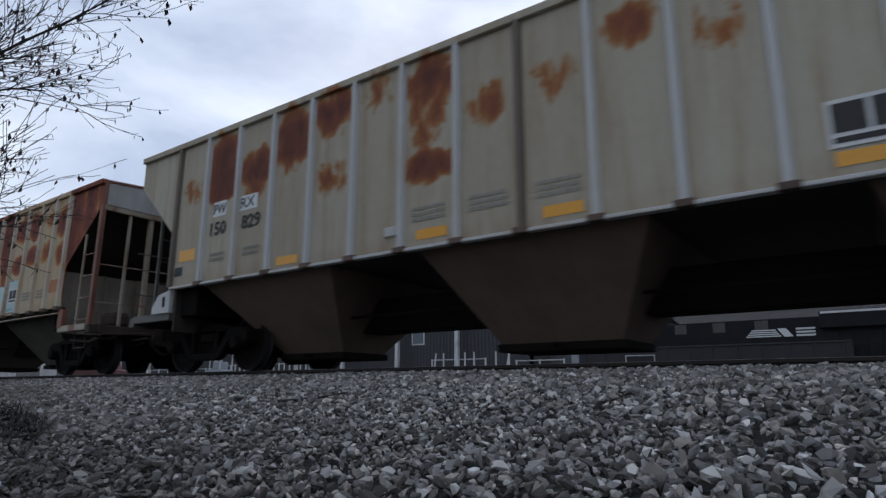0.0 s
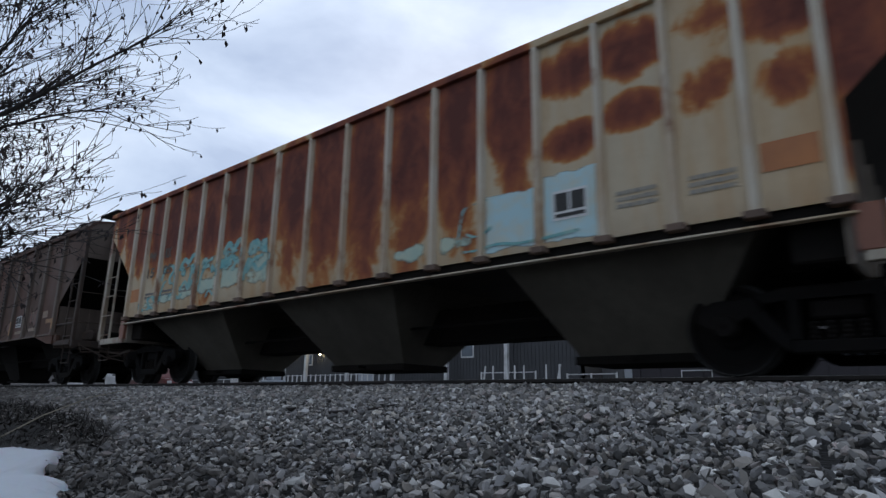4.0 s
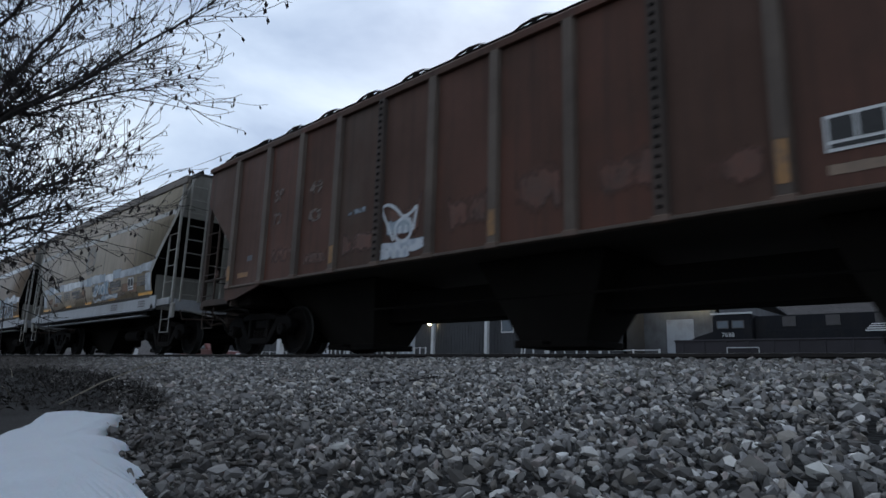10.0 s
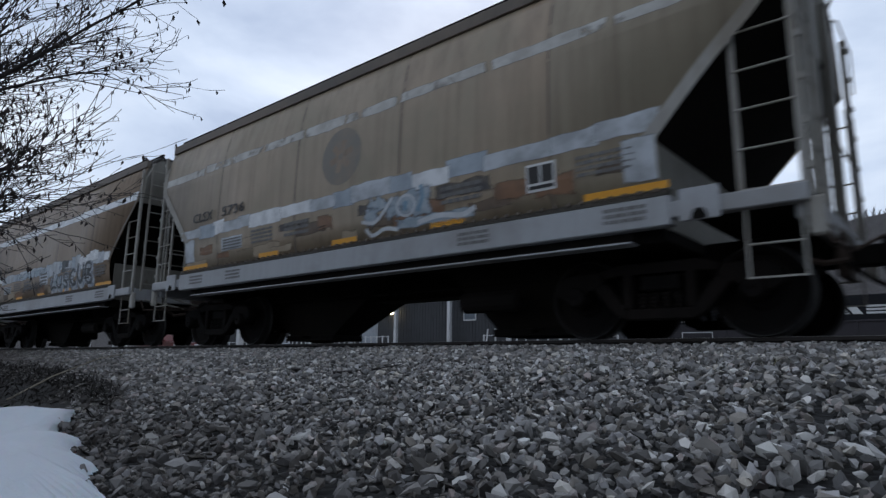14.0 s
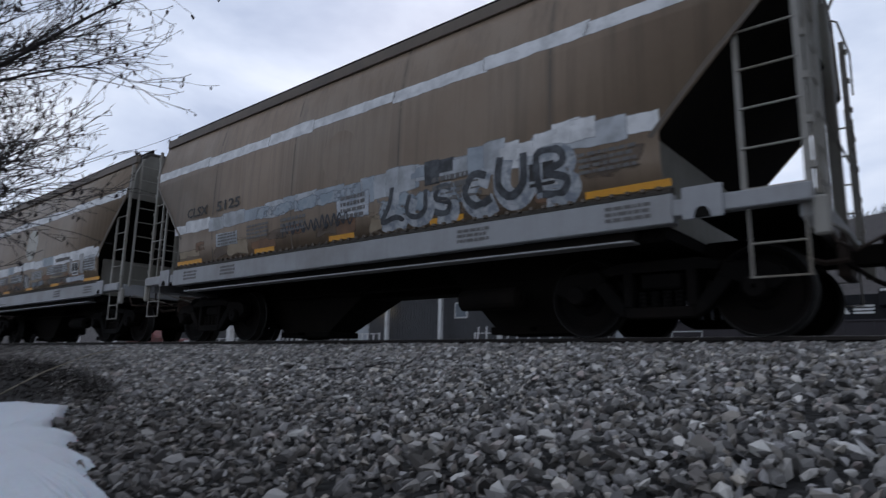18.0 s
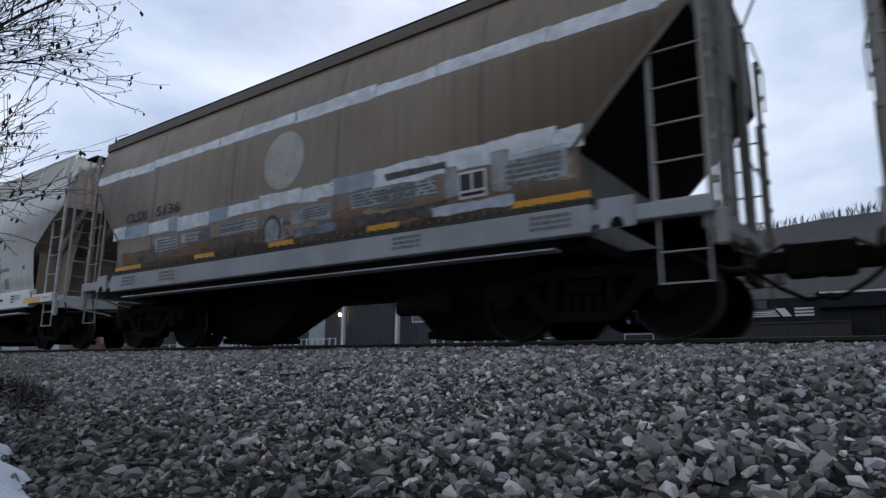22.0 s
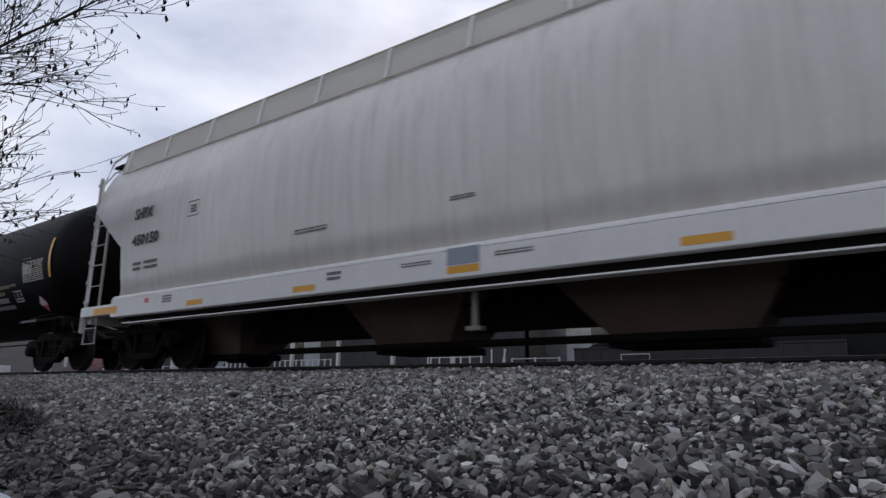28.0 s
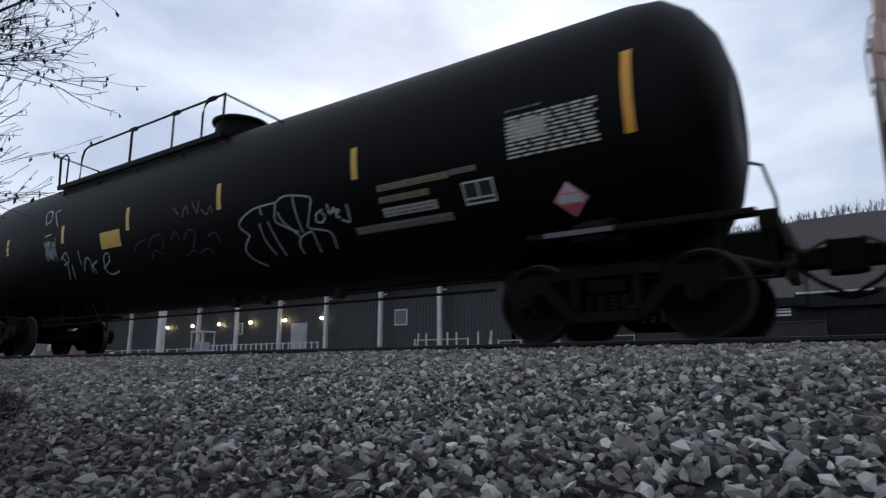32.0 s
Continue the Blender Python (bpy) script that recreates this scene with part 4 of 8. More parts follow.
def roof_fittings(car, half, z, m, n=9, yw=0.55):
    grating(car, -half, half, -0.30 - yw / 2, -0.30 + yw / 2, z + 0.10, m, 0.10, "y", "roof_walk")
    for i in range(n):
        x = -half + 0.7 + (2 * half - 1.4) * i / (n - 1)
        bm = bmesh.new()
        pipe(bm, [(x, -0.62, z + 0.02), (x, -0.50, z + 0.13), (x, 0.0, z + 0.13), (x, 0.05, z)], 0.018, 6)
        part("walk_bracket", bm, m, car)


def ribbed_hopper(label, x, half, z_sill, z_top, ribs, m, m_rib, m_end, bays, m_bay, z_plat=0.90, arched=False, x_in=None, z_in=2.12, z_end=3.24, rib_w=0.10, m_slope=None, m_foot=None, m_post=None, lip=False, brake=True):
    car = new_car(label, x)
    side = Side([(1.54, z_sill), (1.54, z_sill + 0.8), (1.54, z_in), (1.54, z_top)])
    x_in = x_in or half - 1.25
    roof = [(-1.40, z_top + 0.17), (-0.9, z_top + 0.26), (0, z_top + 0.33), (0.9, z_top + 0.26), (1.40, z_top + 0.17)] if arched else [(-0.8, z_top + 0.05), (0, z_top + 0.08), (0.8, z_top + 0.05)]
    x_sill = x_in - (z_in - z_sill) * (half - x_in) / (z_end - z_in)
    car_shell(car, side, half, z_end, z_sill, x_in, z_in, x_sill, roof, m, m_end, m, m_slope)
    me = None
    for k, rx in enumerate(ribs):
        z0 = z_sill
        if me is None:
            ob = part("rib", rib_bm(1.54, z0, z_top - 0.06, rib_w), m_rib, car)
            me = ob.data
            ob.location.x = rx
        else:
            shared("rib", me, car, pose(rx, 0, 0))
    bm = bmesh.new()
    for sy in (-1, 1):
        a, b = sorted((sy * 1.50, sy * 1.60))
        box(bm, -half, half, a, b, z_top - 0.09, z_top + 0.01)
    part("top_chord", soft(bm, 0.008), m, car)
    for sy in (-1, 1):
        a, b = sorted((sy * 1.50, sy * 1.60))
        if lip:
            u, w = sorted((sy * 1.44, sy * 1.50))
            # Dark inset strip for the shade in the recess above the pale lip.
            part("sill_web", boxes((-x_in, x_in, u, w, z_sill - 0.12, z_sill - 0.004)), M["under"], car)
            part("side_sill", soft(boxes((-x_in, x_in, a, b, z_sill - 0.135, z_sill - 0.115)), 0.004), m_rib, car)
        else:
            part("side_sill", soft(boxes((-x_in, x_in, a, b, z_sill - 0.045, z_sill - 0.005)), 0.008), m_rib, car)
    foot = None
    for rx in ribs:
        if abs(rx) > x_in:
            continue
        if foot is None:
            foot = part("rib_foot", soft(boxes((-0.09, 0.09, -1.615, -1.50, z_sill - 0.05, z_sill + 0.02)), 0.008), M["bay_rust"], car)
            foot.location.x = rx
        else:
            shared("rib_foot", foot.data, car, pose(rx, 0, 0))
    end_posts(car, half, x_in, z_plat, z_top - 0.05, m_post or m_rib, m_post or m_rib, stern=arched, brake=brake, bare=not brake)
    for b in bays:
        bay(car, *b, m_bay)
    tr = (-half + 1.55, half - 1.55)
    underframe(car, half, z_sill, tr, z_low=0.53)
    for t in tr:
        truck(car, t)
    for sx in (-1, 1):
        coupler(car, sx * half, sx, M["under"])
        # bolster end web where the side sill meets the platform
        a, b = sorted((sx * (x_in - 0.04), sx * (x_in + 0.15)))
        for sy in (-1, 1):
            part("bolster_end", soft(boxes((a, b, sy * 1.50 - 0.05, sy * 1.50 + 0.05, z_plat - 0.02, z_sill - 0.05)), 0.01), m_foot or m_rib, car)
    return car, side

RIBS = [0.81 * k for k in range(-8, 9)]
HALF_B = (0.42, 1.27, 2.10, 2.84, 3.60, 4.33, 5.04, 5.70, 6.32)
RIBS_B = [-x for x in HALF_B[::-1]] + list(HALF_B)
BAYS3 = [(-5.75, -2.95, 1.31, -4.85, -3.60, 0.25, 1.40, 0.45), (-1.45, 1.25, 1.31, -0.90, 0.60, 0.25, 1.40, 0.45), (2.95, 5.70, 1.31, 3.45, 4.80, 0.25, 1.40, 0.45)]
# --- the cream hopper with scattered rust
car_a, _ = ribbed_hopper("cream ribbed covered hopper with brown rust streaks and grimy bays", 38.68, 7.70, 1.33, 3.79, RIBS,
                              M["cream"], M["rib_cream"], M["rib_cream"], BAYS3, M["bay_rust"], m_slope=M["bay"], m_foot=M["bay_rust"], m_post=M["post_silhouette"], brake=False)
for o in [q for q in car_a.children if q.name.startswith("bolster_end")]:
    bpy.data.objects.remove(o)
for sx in (-1, 1):
    # Dark plate added to close off the sky showing under the slope.
    part("bulkhead", boxes((min(sx * 6.36, sx * 6.40), max(sx * 6.36, sx * 6.40), -1.50, 1.50, 0.62, 2.08)), M["bay"], car_a, "dark plate under the slope")
    for sy in (-1, 1):
        cast = bmesh.new()
        prism(cast, [(sx * 6.42, 1.29), (sx * 6.42, 0.91), (sx * 6.93, 0.91), (sx * 6.93, 1.02), (sx * 6.78, 1.22)], sy * 1.54 - 0.04, sy * 1.54 + 0.04)
        cast = part("bolster_casting", soft(cast, 0.012), M["rib_cream"], car_a, "pale bolster end casting")
        a, b = sorted((sy * 1.581, sy * 1.590))
        part("slot", soft(boxes((min(sx * 6.54, sx * 6.61), max(sx * 6.54, sx * 6.61), a, b, 1.01, 1.18)), 0.003), M["under"], cast)
flat_a = Side([(1.546, 1.0), (1.546, 3.8)])
for x, z in ((-6.09, 1.72), (-3.65, 1.39), (-1.17, 1.41), (0.46, 1.41), (2.98, 1.41), (5.95, 1.70)):
    decal(car_a, flat_a, x - 0.22, x + 0.22, z, z + (0.19 if abs(x) > 5.5 else 0.12), M["orange"], "reflector", 0.0)
for x in (-1.22, -0.41, 0.42):
    lines_of_text(car_a, flat_a, x - 0.24, x + 0.24, 1.62, 1.82, 3, M["faint_print"], 0.001)
ribs_a = [o for o in car_a.children if o.name.startswith("rib") and not o.name.startswith("rib_")]
for k in (0, 8):
    ribs_a[k].data = ribs_a[k].data.copy()
    ribs_a[k].data.materials[0] = M["tan_roof"]
    ribs_a[k]["label"] = "dark rusted rib"
lot_box(car_a, flat_a, 3.02, 1.76, 0.58, 0.40)
for x0, x1, z0, z1 in ((-5.46, -5.12, 2.34, 2.58), (-4.78, -4.37, 2.33, 2.56)):
    decal(car_a, flat_a, x0, x1, z0, z1, M["pale_sticker"], "paint_patch", 0.0)
fit_text("PW", -5.44, -5.13, 2.38, 0.16, 1.549, M["black_paint"], car_a, 0.008)
fit_text("RX", -4.76, -4.44, 2.37, 0.16, 1.549, M["black_paint"], car_a, 0.008)
fit_text("150", -5.50, -5.10, 2.05, 0.22, 1.549, M["black_paint"], car_a)
fit_text("829", -4.72, -4.28, 2.05, 0.22, 1.549, M["black_paint"], car_a)
for xx in (-5.28, -4.46):
    lines_of_text(car_a, flat_a, xx - 0.18, xx + 0.18, 1.62, 1.78, 2, M["faint_print"], 0.001)
decal(car_a, flat_a, -6.40, -6.18, 1.49, 1.64, M["dark_spray"], "slot_hole", 0.0)
part("grab_bracket", soft(boxes((-1.86, -1.69, -1.58, -1.545, 1.50, 1.62)), 0.01), M["rib_cream"], car_a)

# --- the hopper rusted all over, with turquoise spray paint
car_b, _ = ribbed_hopper("heavily rusted cream ribbed covered hopper with turquoise graffiti", 21.85, 7.66, 1.30, 3.73, RIBS_B,
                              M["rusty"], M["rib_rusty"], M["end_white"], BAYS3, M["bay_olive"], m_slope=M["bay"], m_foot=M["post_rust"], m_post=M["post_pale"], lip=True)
for o in car_b.children:
    if o.name.startswith("corner_post") and o.bound_box[0][0] > 0:
        o.data.materials[0] = M["post_rust"]
    # Left-end posts get the dark copy: their backlit silhouette is put into the colour.
    if o.name.startswith(("end_post", "handrail", "end_ladder", "bracket", "end_running_board")) and o.bound_box[0][0] < 0:
        for q in (o, *o.children):
            q.data.materials[0] = M["post_silhouette"]
for sx in (-1, 1):
    # the plate across the car under the slope sheet, and the clutter below the platform
    part("bulkhead", boxes((min(sx * 6.30, sx * 6.34), max(sx * 6.30, sx * 6.34), -1.50, 1.50, 0.80, 2.04)), M["bulkhead"], car_b, "dirty beige plate")
    for k, y in enumerate((-0.75, 0.0, 0.75)):
        part("stiffener", soft(boxes((min(sx * 6.34, sx * 6.42), max(sx * 6.34, sx * 6.42), y - 0.03, y + 0.03, 0.80, 2.04)), 0.006), M["bulkhead"], car_b)
    part("brake_cylinder", soft(boxes((min(sx * 6.7, sx * 7.2), max(sx * 6.7, sx * 7.2), -0.9, -0.5, 0.92, 1.22)), 0.07), M["end_brown"], car_b)
    for y, z in ((-1.3, 0.66), (-0.9, 0.74), (-0.4, 0.62)):
        bm = bmesh.new()
        pipe(bm, [(sx * 7.6, y, z), (sx * 7.1, y + 0.05, z - 0.05), (sx * 6.5, y, z)], 0.022, 6)
        part("brake_rod", bm, M["end_brown"], car_b)
for o in car_b.children:
    if o.name.startswith("end_sill"):
        o.data.materials[0] = M["end_brown"]
flat_b = Side([(1.546, 1.0), (1.546, 3.8)])
decal(car_b, flat_b, 2.90, 3.54, 1.34, 2.02, M["blue_patch"], "paint_patch", 0.0, "pale blue paint patch")
decal(car_b, flat_b, 3.66, 4.27, 1.34, 2.10, M["blue_patch"], "paint_patch", 0.0, "pale blue paint patch")
decal(car_b, flat_b, 5.78, 6.22, 1.64, 1.90, M["rust_orange"], "reflector", 0.002)
decal(car_b, flat_b, -6.24, -5.88, 1.60, 1.86, M["rust_orange"], "reflector", 0.002)
lot_box(car_b, flat_b, 3.97, 1.73, 0.40, 0.32)
for x in (4.68, 5.38):
    lines_of_text(car_b, flat_b, x - 0.2, x + 0.2, 1.56, 1.76, 3, M["faint_print"], 0.001)
for x0, x1, z, w in ((-5.60, -5.30, 2.04, "15"), (-4.94, -4.60, 2.04, "05"), (-5.58, -5.28, 2.37, "PW"), (-4.92, -4.66, 2.37, "RX")):
    fit_text(w, x0, x1, z, 0.20, 1.550, M["faded_black"], car_b)
for xx in (-5.38, -4.68, -3.96):
    lines_of_text(car_b, flat_b, xx - 0.2, xx + 0.2, 1.60, 1.74, 2, M["grey_paint"], 0.001)
for k in range(6):
    a, b = RIBS_B[1 + k] + 0.06, RIBS_B[2 + k] - 0.06
    decal(car_b, flat_b, a, b, 1.36, 1.62 + 0.11 * k, M["turq_wash"], "overspray", 0.0015)
for k in (3, 4, 5, 6):
    a, b = RIBS_B[k] + 0.08, RIBS_B[k + 1] - 0.08
    decal(car_b, flat_b, a, b, 1.72 + 0.03 * k, 2.10 + 0.04 * k, M["turq_thick"], "overspray", 0.0022, "turquoise graffiti")
for k in (10, 11):
    decal(car_b, flat_b, RIBS_B[k] + 0.06, RIBS_B[k + 1] - 0.06, 1.36, 1.70, M["turq_wash"], "overspray", 0.0015)
spray = Spray()
for k, (pts, w) in enumerate((
        ([(-5.42, 1.48), (-5.2, 1.40), (-4.98, 1.50), (-5.0, 1.62), (-5.25, 1.58)], 0.07), ([(-4.95, 1.45), (-4.9, 1.75), (-4.72, 1.95)], 0.06), ([(-4.70, 1.50), (-4.45, 1.62), (-4.2, 1.52), (-4.05, 1.60)], 0.07),
        ([(-4.4, 1.96), (-4.2, 2.08), (-4.02, 1.98)], 0.05), ([(-3.88, 1.70), (-3.75, 2.05), (-3.62, 2.12), (-3.55, 1.95), (-3.62, 1.55)], 0.085), ([(-3.5, 1.50), (-3.42, 1.85), (-3.3, 2.0)], 0.06))):
    stroke(spray, flat_b, pts, w, 0.003 + 0.0004 * k)
for k, (pts, w) in enumerate((
        ([(-5.66, 1.40), (-5.50, 1.36), (-5.36, 1.44), (-5.44, 1.58), (-5.30, 1.66), (-5.16, 1.56)], 0.08), ([(-4.95, 1.92), (-4.80, 2.16), (-4.62, 2.20), (-4.48, 2.08), (-4.62, 1.92), (-4.50, 1.78)], 0.08), ([(-4.25, 2.02), (-4.10, 2.22), (-3.92, 2.16), (-3.74, 2.30), (-3.66, 2.18)], 0.10), ([(-4.2, 1.62), (-4.0, 1.80), (-3.86, 1.66), (-3.70, 1.84)], 0.07), ([(-2.74, 2.12), (-2.58, 2.30), (-2.40, 2.20), (-2.22, 2.36), (-2.14, 2.20)], 0.11), ([(-1.95, 2.04), (-1.80, 2.24), (-1.60, 2.14), (-1.42, 2.20)], 0.10), ([(-1.98, 1.72), (-1.80, 1.86), (-1.62, 1.72), (-1.40, 1.84)], 0.08))):
    stroke(spray, flat_b, pts, w, 0.0054 + 0.0004 * k)
for k, (pts, w) in enumerate((
        ([(-3.1, 1.98), (-2.95, 1.86), (-2.75, 2.05), (-2.60, 1.90), (-2.5, 2.08)], 0.12), ([(-2.95, 2.0), (-2.7, 1.93), (-2.4, 2.0)], 0.14), ([(-2.4, 1.8), (-2.3, 1.98), (-2.22, 1.92)], 0.08),
        ([(-2.08, 1.52), (-2.0, 1.78), (-1.9, 1.95), (-1.75, 1.98), (-1.62, 1.88)], 0.09), ([(-1.98, 1.80), (-1.8, 1.90), (-1.6, 1.98), (-1.5, 1.95)], 0.07), ([(-3.2, 1.42), (-3.1, 1.55), (-2.95, 1.45)], 0.05),
        ([(2.48, 1.42), (2.52, 1.70), (2.60, 1.94), (2.85, 1.98), (3.08, 2.02)], 0.035), ([(2.48, 1.42), (2.75, 1.40), (3.05, 1.44), (3.4, 1.40), (4.1, 1.44)], 0.035), ([(2.62, 1.62), (2.8, 1.56), (3.0, 1.66)], 0.03))):
    stroke(spray, flat_b, pts, w, 0.0086 + 0.0004 * k)
spray_parts(spray, M["turq"], car_b, "turquoise graffiti")
rib_b = Side([(1.602, 1.0), (1.602, 3.8)])
for k, z0, z1 in ((1, 1.34, 1.62), (2, 1.40, 1.70), (3, 1.36, 2.16), (4, 1.72, 2.30), (5, 1.60, 2.22), (6, 1.86, 2.28), (7, 1.74, 2.06)):
    decal(car_b, rib_b, RIBS_B[k] - 0.03, RIBS_B[k] + 0.03, z0, z1, M["turq_thick"], "overspray", 0.0015, "turquoise graffiti")

BAYS_D = [(-5.9, -3.1, 1.20, -4.7, -3.55, 0.18, 0.80, 0.40), (-0.95, 0.95, 1.20, -0.55, 0.45, 0.18, 0.80, 0.40), (3.1, 5.6, 1.20, 3.48, 4.80, 0.18, 0.80, 0.40)]
# --- the brown hopper with the arched roof
RIBS_D = [6.36, 5.22, 4.13, 3.05, 1.99, 1.00, -0.06, -1.13, -2.18, -3.22, -4.27, -5.33, -6.46]
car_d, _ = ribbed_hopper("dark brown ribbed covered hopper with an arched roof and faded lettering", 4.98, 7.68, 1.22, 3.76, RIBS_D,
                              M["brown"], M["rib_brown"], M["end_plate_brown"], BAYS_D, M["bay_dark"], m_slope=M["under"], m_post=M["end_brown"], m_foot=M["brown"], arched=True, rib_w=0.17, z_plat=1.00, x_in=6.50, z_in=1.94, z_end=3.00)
flat_d = Side([(1.546, 1.0), (1.546, 3.8)])
lot_box(car_d, flat_d, 3.58, 1.69, 0.44, 0.31)
decal(car_d, flat_d, 5.73, 6.14, 1.50, 1.62, M["dull_tape"], "reflector", 0.002)
decal(car_d, flat_d, -6.20, -5.80, 1.35, 1.45, M["dull_tape"], "reflector", 0.002)
rib_face = Side([(1.602, 1.0), (1.602, 3.8)])
for k, z1 in ((0, 1.62), (3, 1.74), (6, 1.66), (9, 1.62), (12, 1.62)):
    decal(car_d, rib_face, RIBS_D[k] - 0.055, RIBS_D[k] + 0.055, 1.30, z1, M["dull_tape"], "reflector", 0.002)
for x0, x1, z0, z1 in ((4.45, 4.98, 1.58, 1.92), (5.42, 5.82, 1.64, 1.86), (4.40, 5.15, 1.36, 1.46), (3.35, 3.95, 1.34, 1.44)):
    decal(car_d, flat_d, x0, x1, z0, z1, M["tan_wash"], "paint_patch", 0.001)
spray = Spray()
decal(car_d, flat_d, -2.05, -1.45, 1.50, 1.86, M["blue_wash"], "overspray", 0.0022)
decal(car_d, flat_d, -2.12, -1.50, 1.23, 1.41, M["silver_wash"], "overspray", 0.0028)
# two ears, the round face, its eyes and a block of letters below
stroke(spray, flat_d, [(-1.84, 1.50), (-1.98, 1.74), (-2.11, 1.97), (-2.04, 2.03), (-1.92, 2.01), (-1.78, 1.92), (-1.68, 1.82)], 0.045, 0.0040)
stroke(spray, flat_d, [(-1.68, 1.82), (-1.58, 1.82), (-1.48, 1.86), (-1.40, 1.92), (-1.42, 1.76), (-1.45, 1.60)], 0.045, 0.0044)
stroke(spray, flat_d, [(-1.65 + 0.17 * math.cos(0.524 * i), 1.63 + 0.16 * math.sin(0.524 * i)) for i in range(13)], 0.05, 0.0048)
stroke(spray, flat_d, [(-1.72, 1.58), (-1.715, 1.69)], 0.06, 0.0052)
stroke(spray, flat_d, [(-1.60, 1.58), (-1.595, 1.69)], 0.06, 0.0056)
for k, q in enumerate((-2.05, -1.90, -1.75, -1.60)):
    stroke(spray, flat_d, [(q - 0.05, 1.25), (q - 0.03, 1.38), (q + 0.05, 1.36), (q + 0.06, 1.25)], 0.04, 0.0060 + 0.0003 * k)
spray_parts(spray, M["white_spray"], car_d, "white graffiti face")
for x0, x1, z, w in ((-5.10, -4.78, 2.62, "SP"), (-4.02, -3.62, 2.55, "49"), (-5.08, -4.80, 2.20, "72"), (-4.0, -3.6, 2.08, "0")):
    fit_text(w, x0, x1, z, 0.22, 1.548, M["ghost_letter"], car_d)
decal(car_d, flat_d, -2.95, -2.45, 1.98, 2.14, M["chalk_wash"], "paint_patch", 0.001)
decal(car_d, flat_d, -2.30, -1.10, 1.30, 1.50, M["silver_wash"], "paint_patch", 0.002)
decal(car_d, flat_d, -5.88, -5.70, 1.64, 1.74, M["dull_spray"], "sticker", 0.002)
roof_fittings(car_d, 7.5, 4.10, M["under"], 15)
for sx in (-1, 1):
    grating(car_d, min(sx * 6.7, sx * 7.7), max(sx * 6.7, sx * 7.7), -0.95, 0.25, 4.32, M["under"], 0.08, "y", "raised_roof_walk")
    for y in (-0.93, 0.23):
        bm = bmesh.new()
        pipe(bm, [(sx * 6.3, y, 4.02), (sx * 6.75, y, 4.31), (sx * 7.65, y, 4.31), (sx * 7.72, y, 3.90)], 0.02, 6)
        part("walk_brace", bm, M["under"], car_d)
# loading hatches' hold-down bar and its latches along the roof's near edge
bm = bmesh.new()
pipe(bm, [(-7.5, -1.37, 3.97), (7.5, -1.37, 3.97)], 0.014, 6)
part("hatch_bar", bm, M["under"], car_d)
for k in range(14):
    q = -7.0 + 1.055 * k
    bm = bmesh.new()
    pipe(bm, [(q - 0.30, -1.37, 3.965), (q - 0.18, -1.38, 4.005), (q, -1.38, 4.02), (q + 0.18, -1.38, 4.01), (q + 0.30, -1.37, 3.965)], 0.018, 6)
    box(bm, q - 0.04, q + 0.04, -1.40, -1.30, 3.82, 4.03)
    part("hatch_latch", bm, M["under"], car_d)
# end platform: side handrail, ledge and the rusty gusset that carries the side sill down to it
for sx in (-1, 1):
    for sy in (-1, 1):
        bm = bmesh.new()
        pipe(bm, [(sx * 7.66, sy * 1.50, 1.40), (sx * 7.0, sy * 1.51, 1.41), (sx * 6.42, sy * 1.50, 1.42)], 0.030, 6)
        part("side_handrail", bm, M["end_brown"], car_d)
        bm = bmesh.new()
        prism(bm, [(sx * 6.50, 1.17), (sx * 6.50, 0.95), (sx * 6.15, 0.97), (sx * 5.25, 1.17)], sy * 1.56 - 0.02, sy * 1.56 + 0.02)
        part("sill_gusset", bm, M["red_steel"], car_d, "rusty gusset plate")
    part("bulkhead", boxes((min(sx * 6.44, sx * 6.48), max(sx * 6.44, sx * 6.48), -1.50, 1.50, 0.86, 1.90)), M["end_plate_brown"], car_d, "weathered brown plate")
    for y in (-0.8, 0.0, 0.8):
        part("stiffener", soft(boxes((min(sx * 6.48, sx * 6.55), max(sx * 6.48, sx * 6.55), y - 0.03, y + 0.03, 0.86, 1.86)), 0.006), M["end_plate_brown"], car_d)
    bm = bmesh.new()
    pipe(bm, [(sx * 7.70, -0.95, 1.0), (sx * 7.71, -0.95, 3.0), (sx * 7.72, -0.95, 3.72)], 0.045, 8)
    part("vent_pipe", bm, M["rib_brown"], car_d)
    # brake rigging, levers and hoses crowding the end platform
    part("air_reservoir", soft(boxes((min(sx * 6.55, sx * 7.1), max(sx * 6.55, sx * 7.1), -0.95, -0.45, 1.02, 1.34)), 0.08), M["end_brown"], car_d)
    part("brake_valve", soft(boxes((min(sx * 7.15, sx * 7.4), max(sx * 7.15, sx * 7.4), -0.6, -0.3, 1.02, 1.28)), 0.03), M["under"], car_d)
    for y, z in ((-1.35, 0.86), (-1.0, 0.78), (-0.6, 0.80)):
        bm = bmesh.new()
        pipe(bm, [(sx * 7.7, y, z), (sx * 7.2, y + 0.05, z - 0.05), (sx * 6.6, y + 0.02, z - 0.02), (sx * 6.0, y, z - 0.1)], 0.022, 6)
        part("brake_rod", bm, M["under"], car_d)
    bm = bmesh.new()
    pipe(bm, [(sx * 7.55, -1.45, 0.98), (sx * 7.75, -1.2, 0.80), (sx * 7.9, -0.8, 0.62), (sx * 7.95, -0.4, 0.55)], 0.018, 6)
    part("uncoupling_lever", bm, M["end_brown"], car_d)
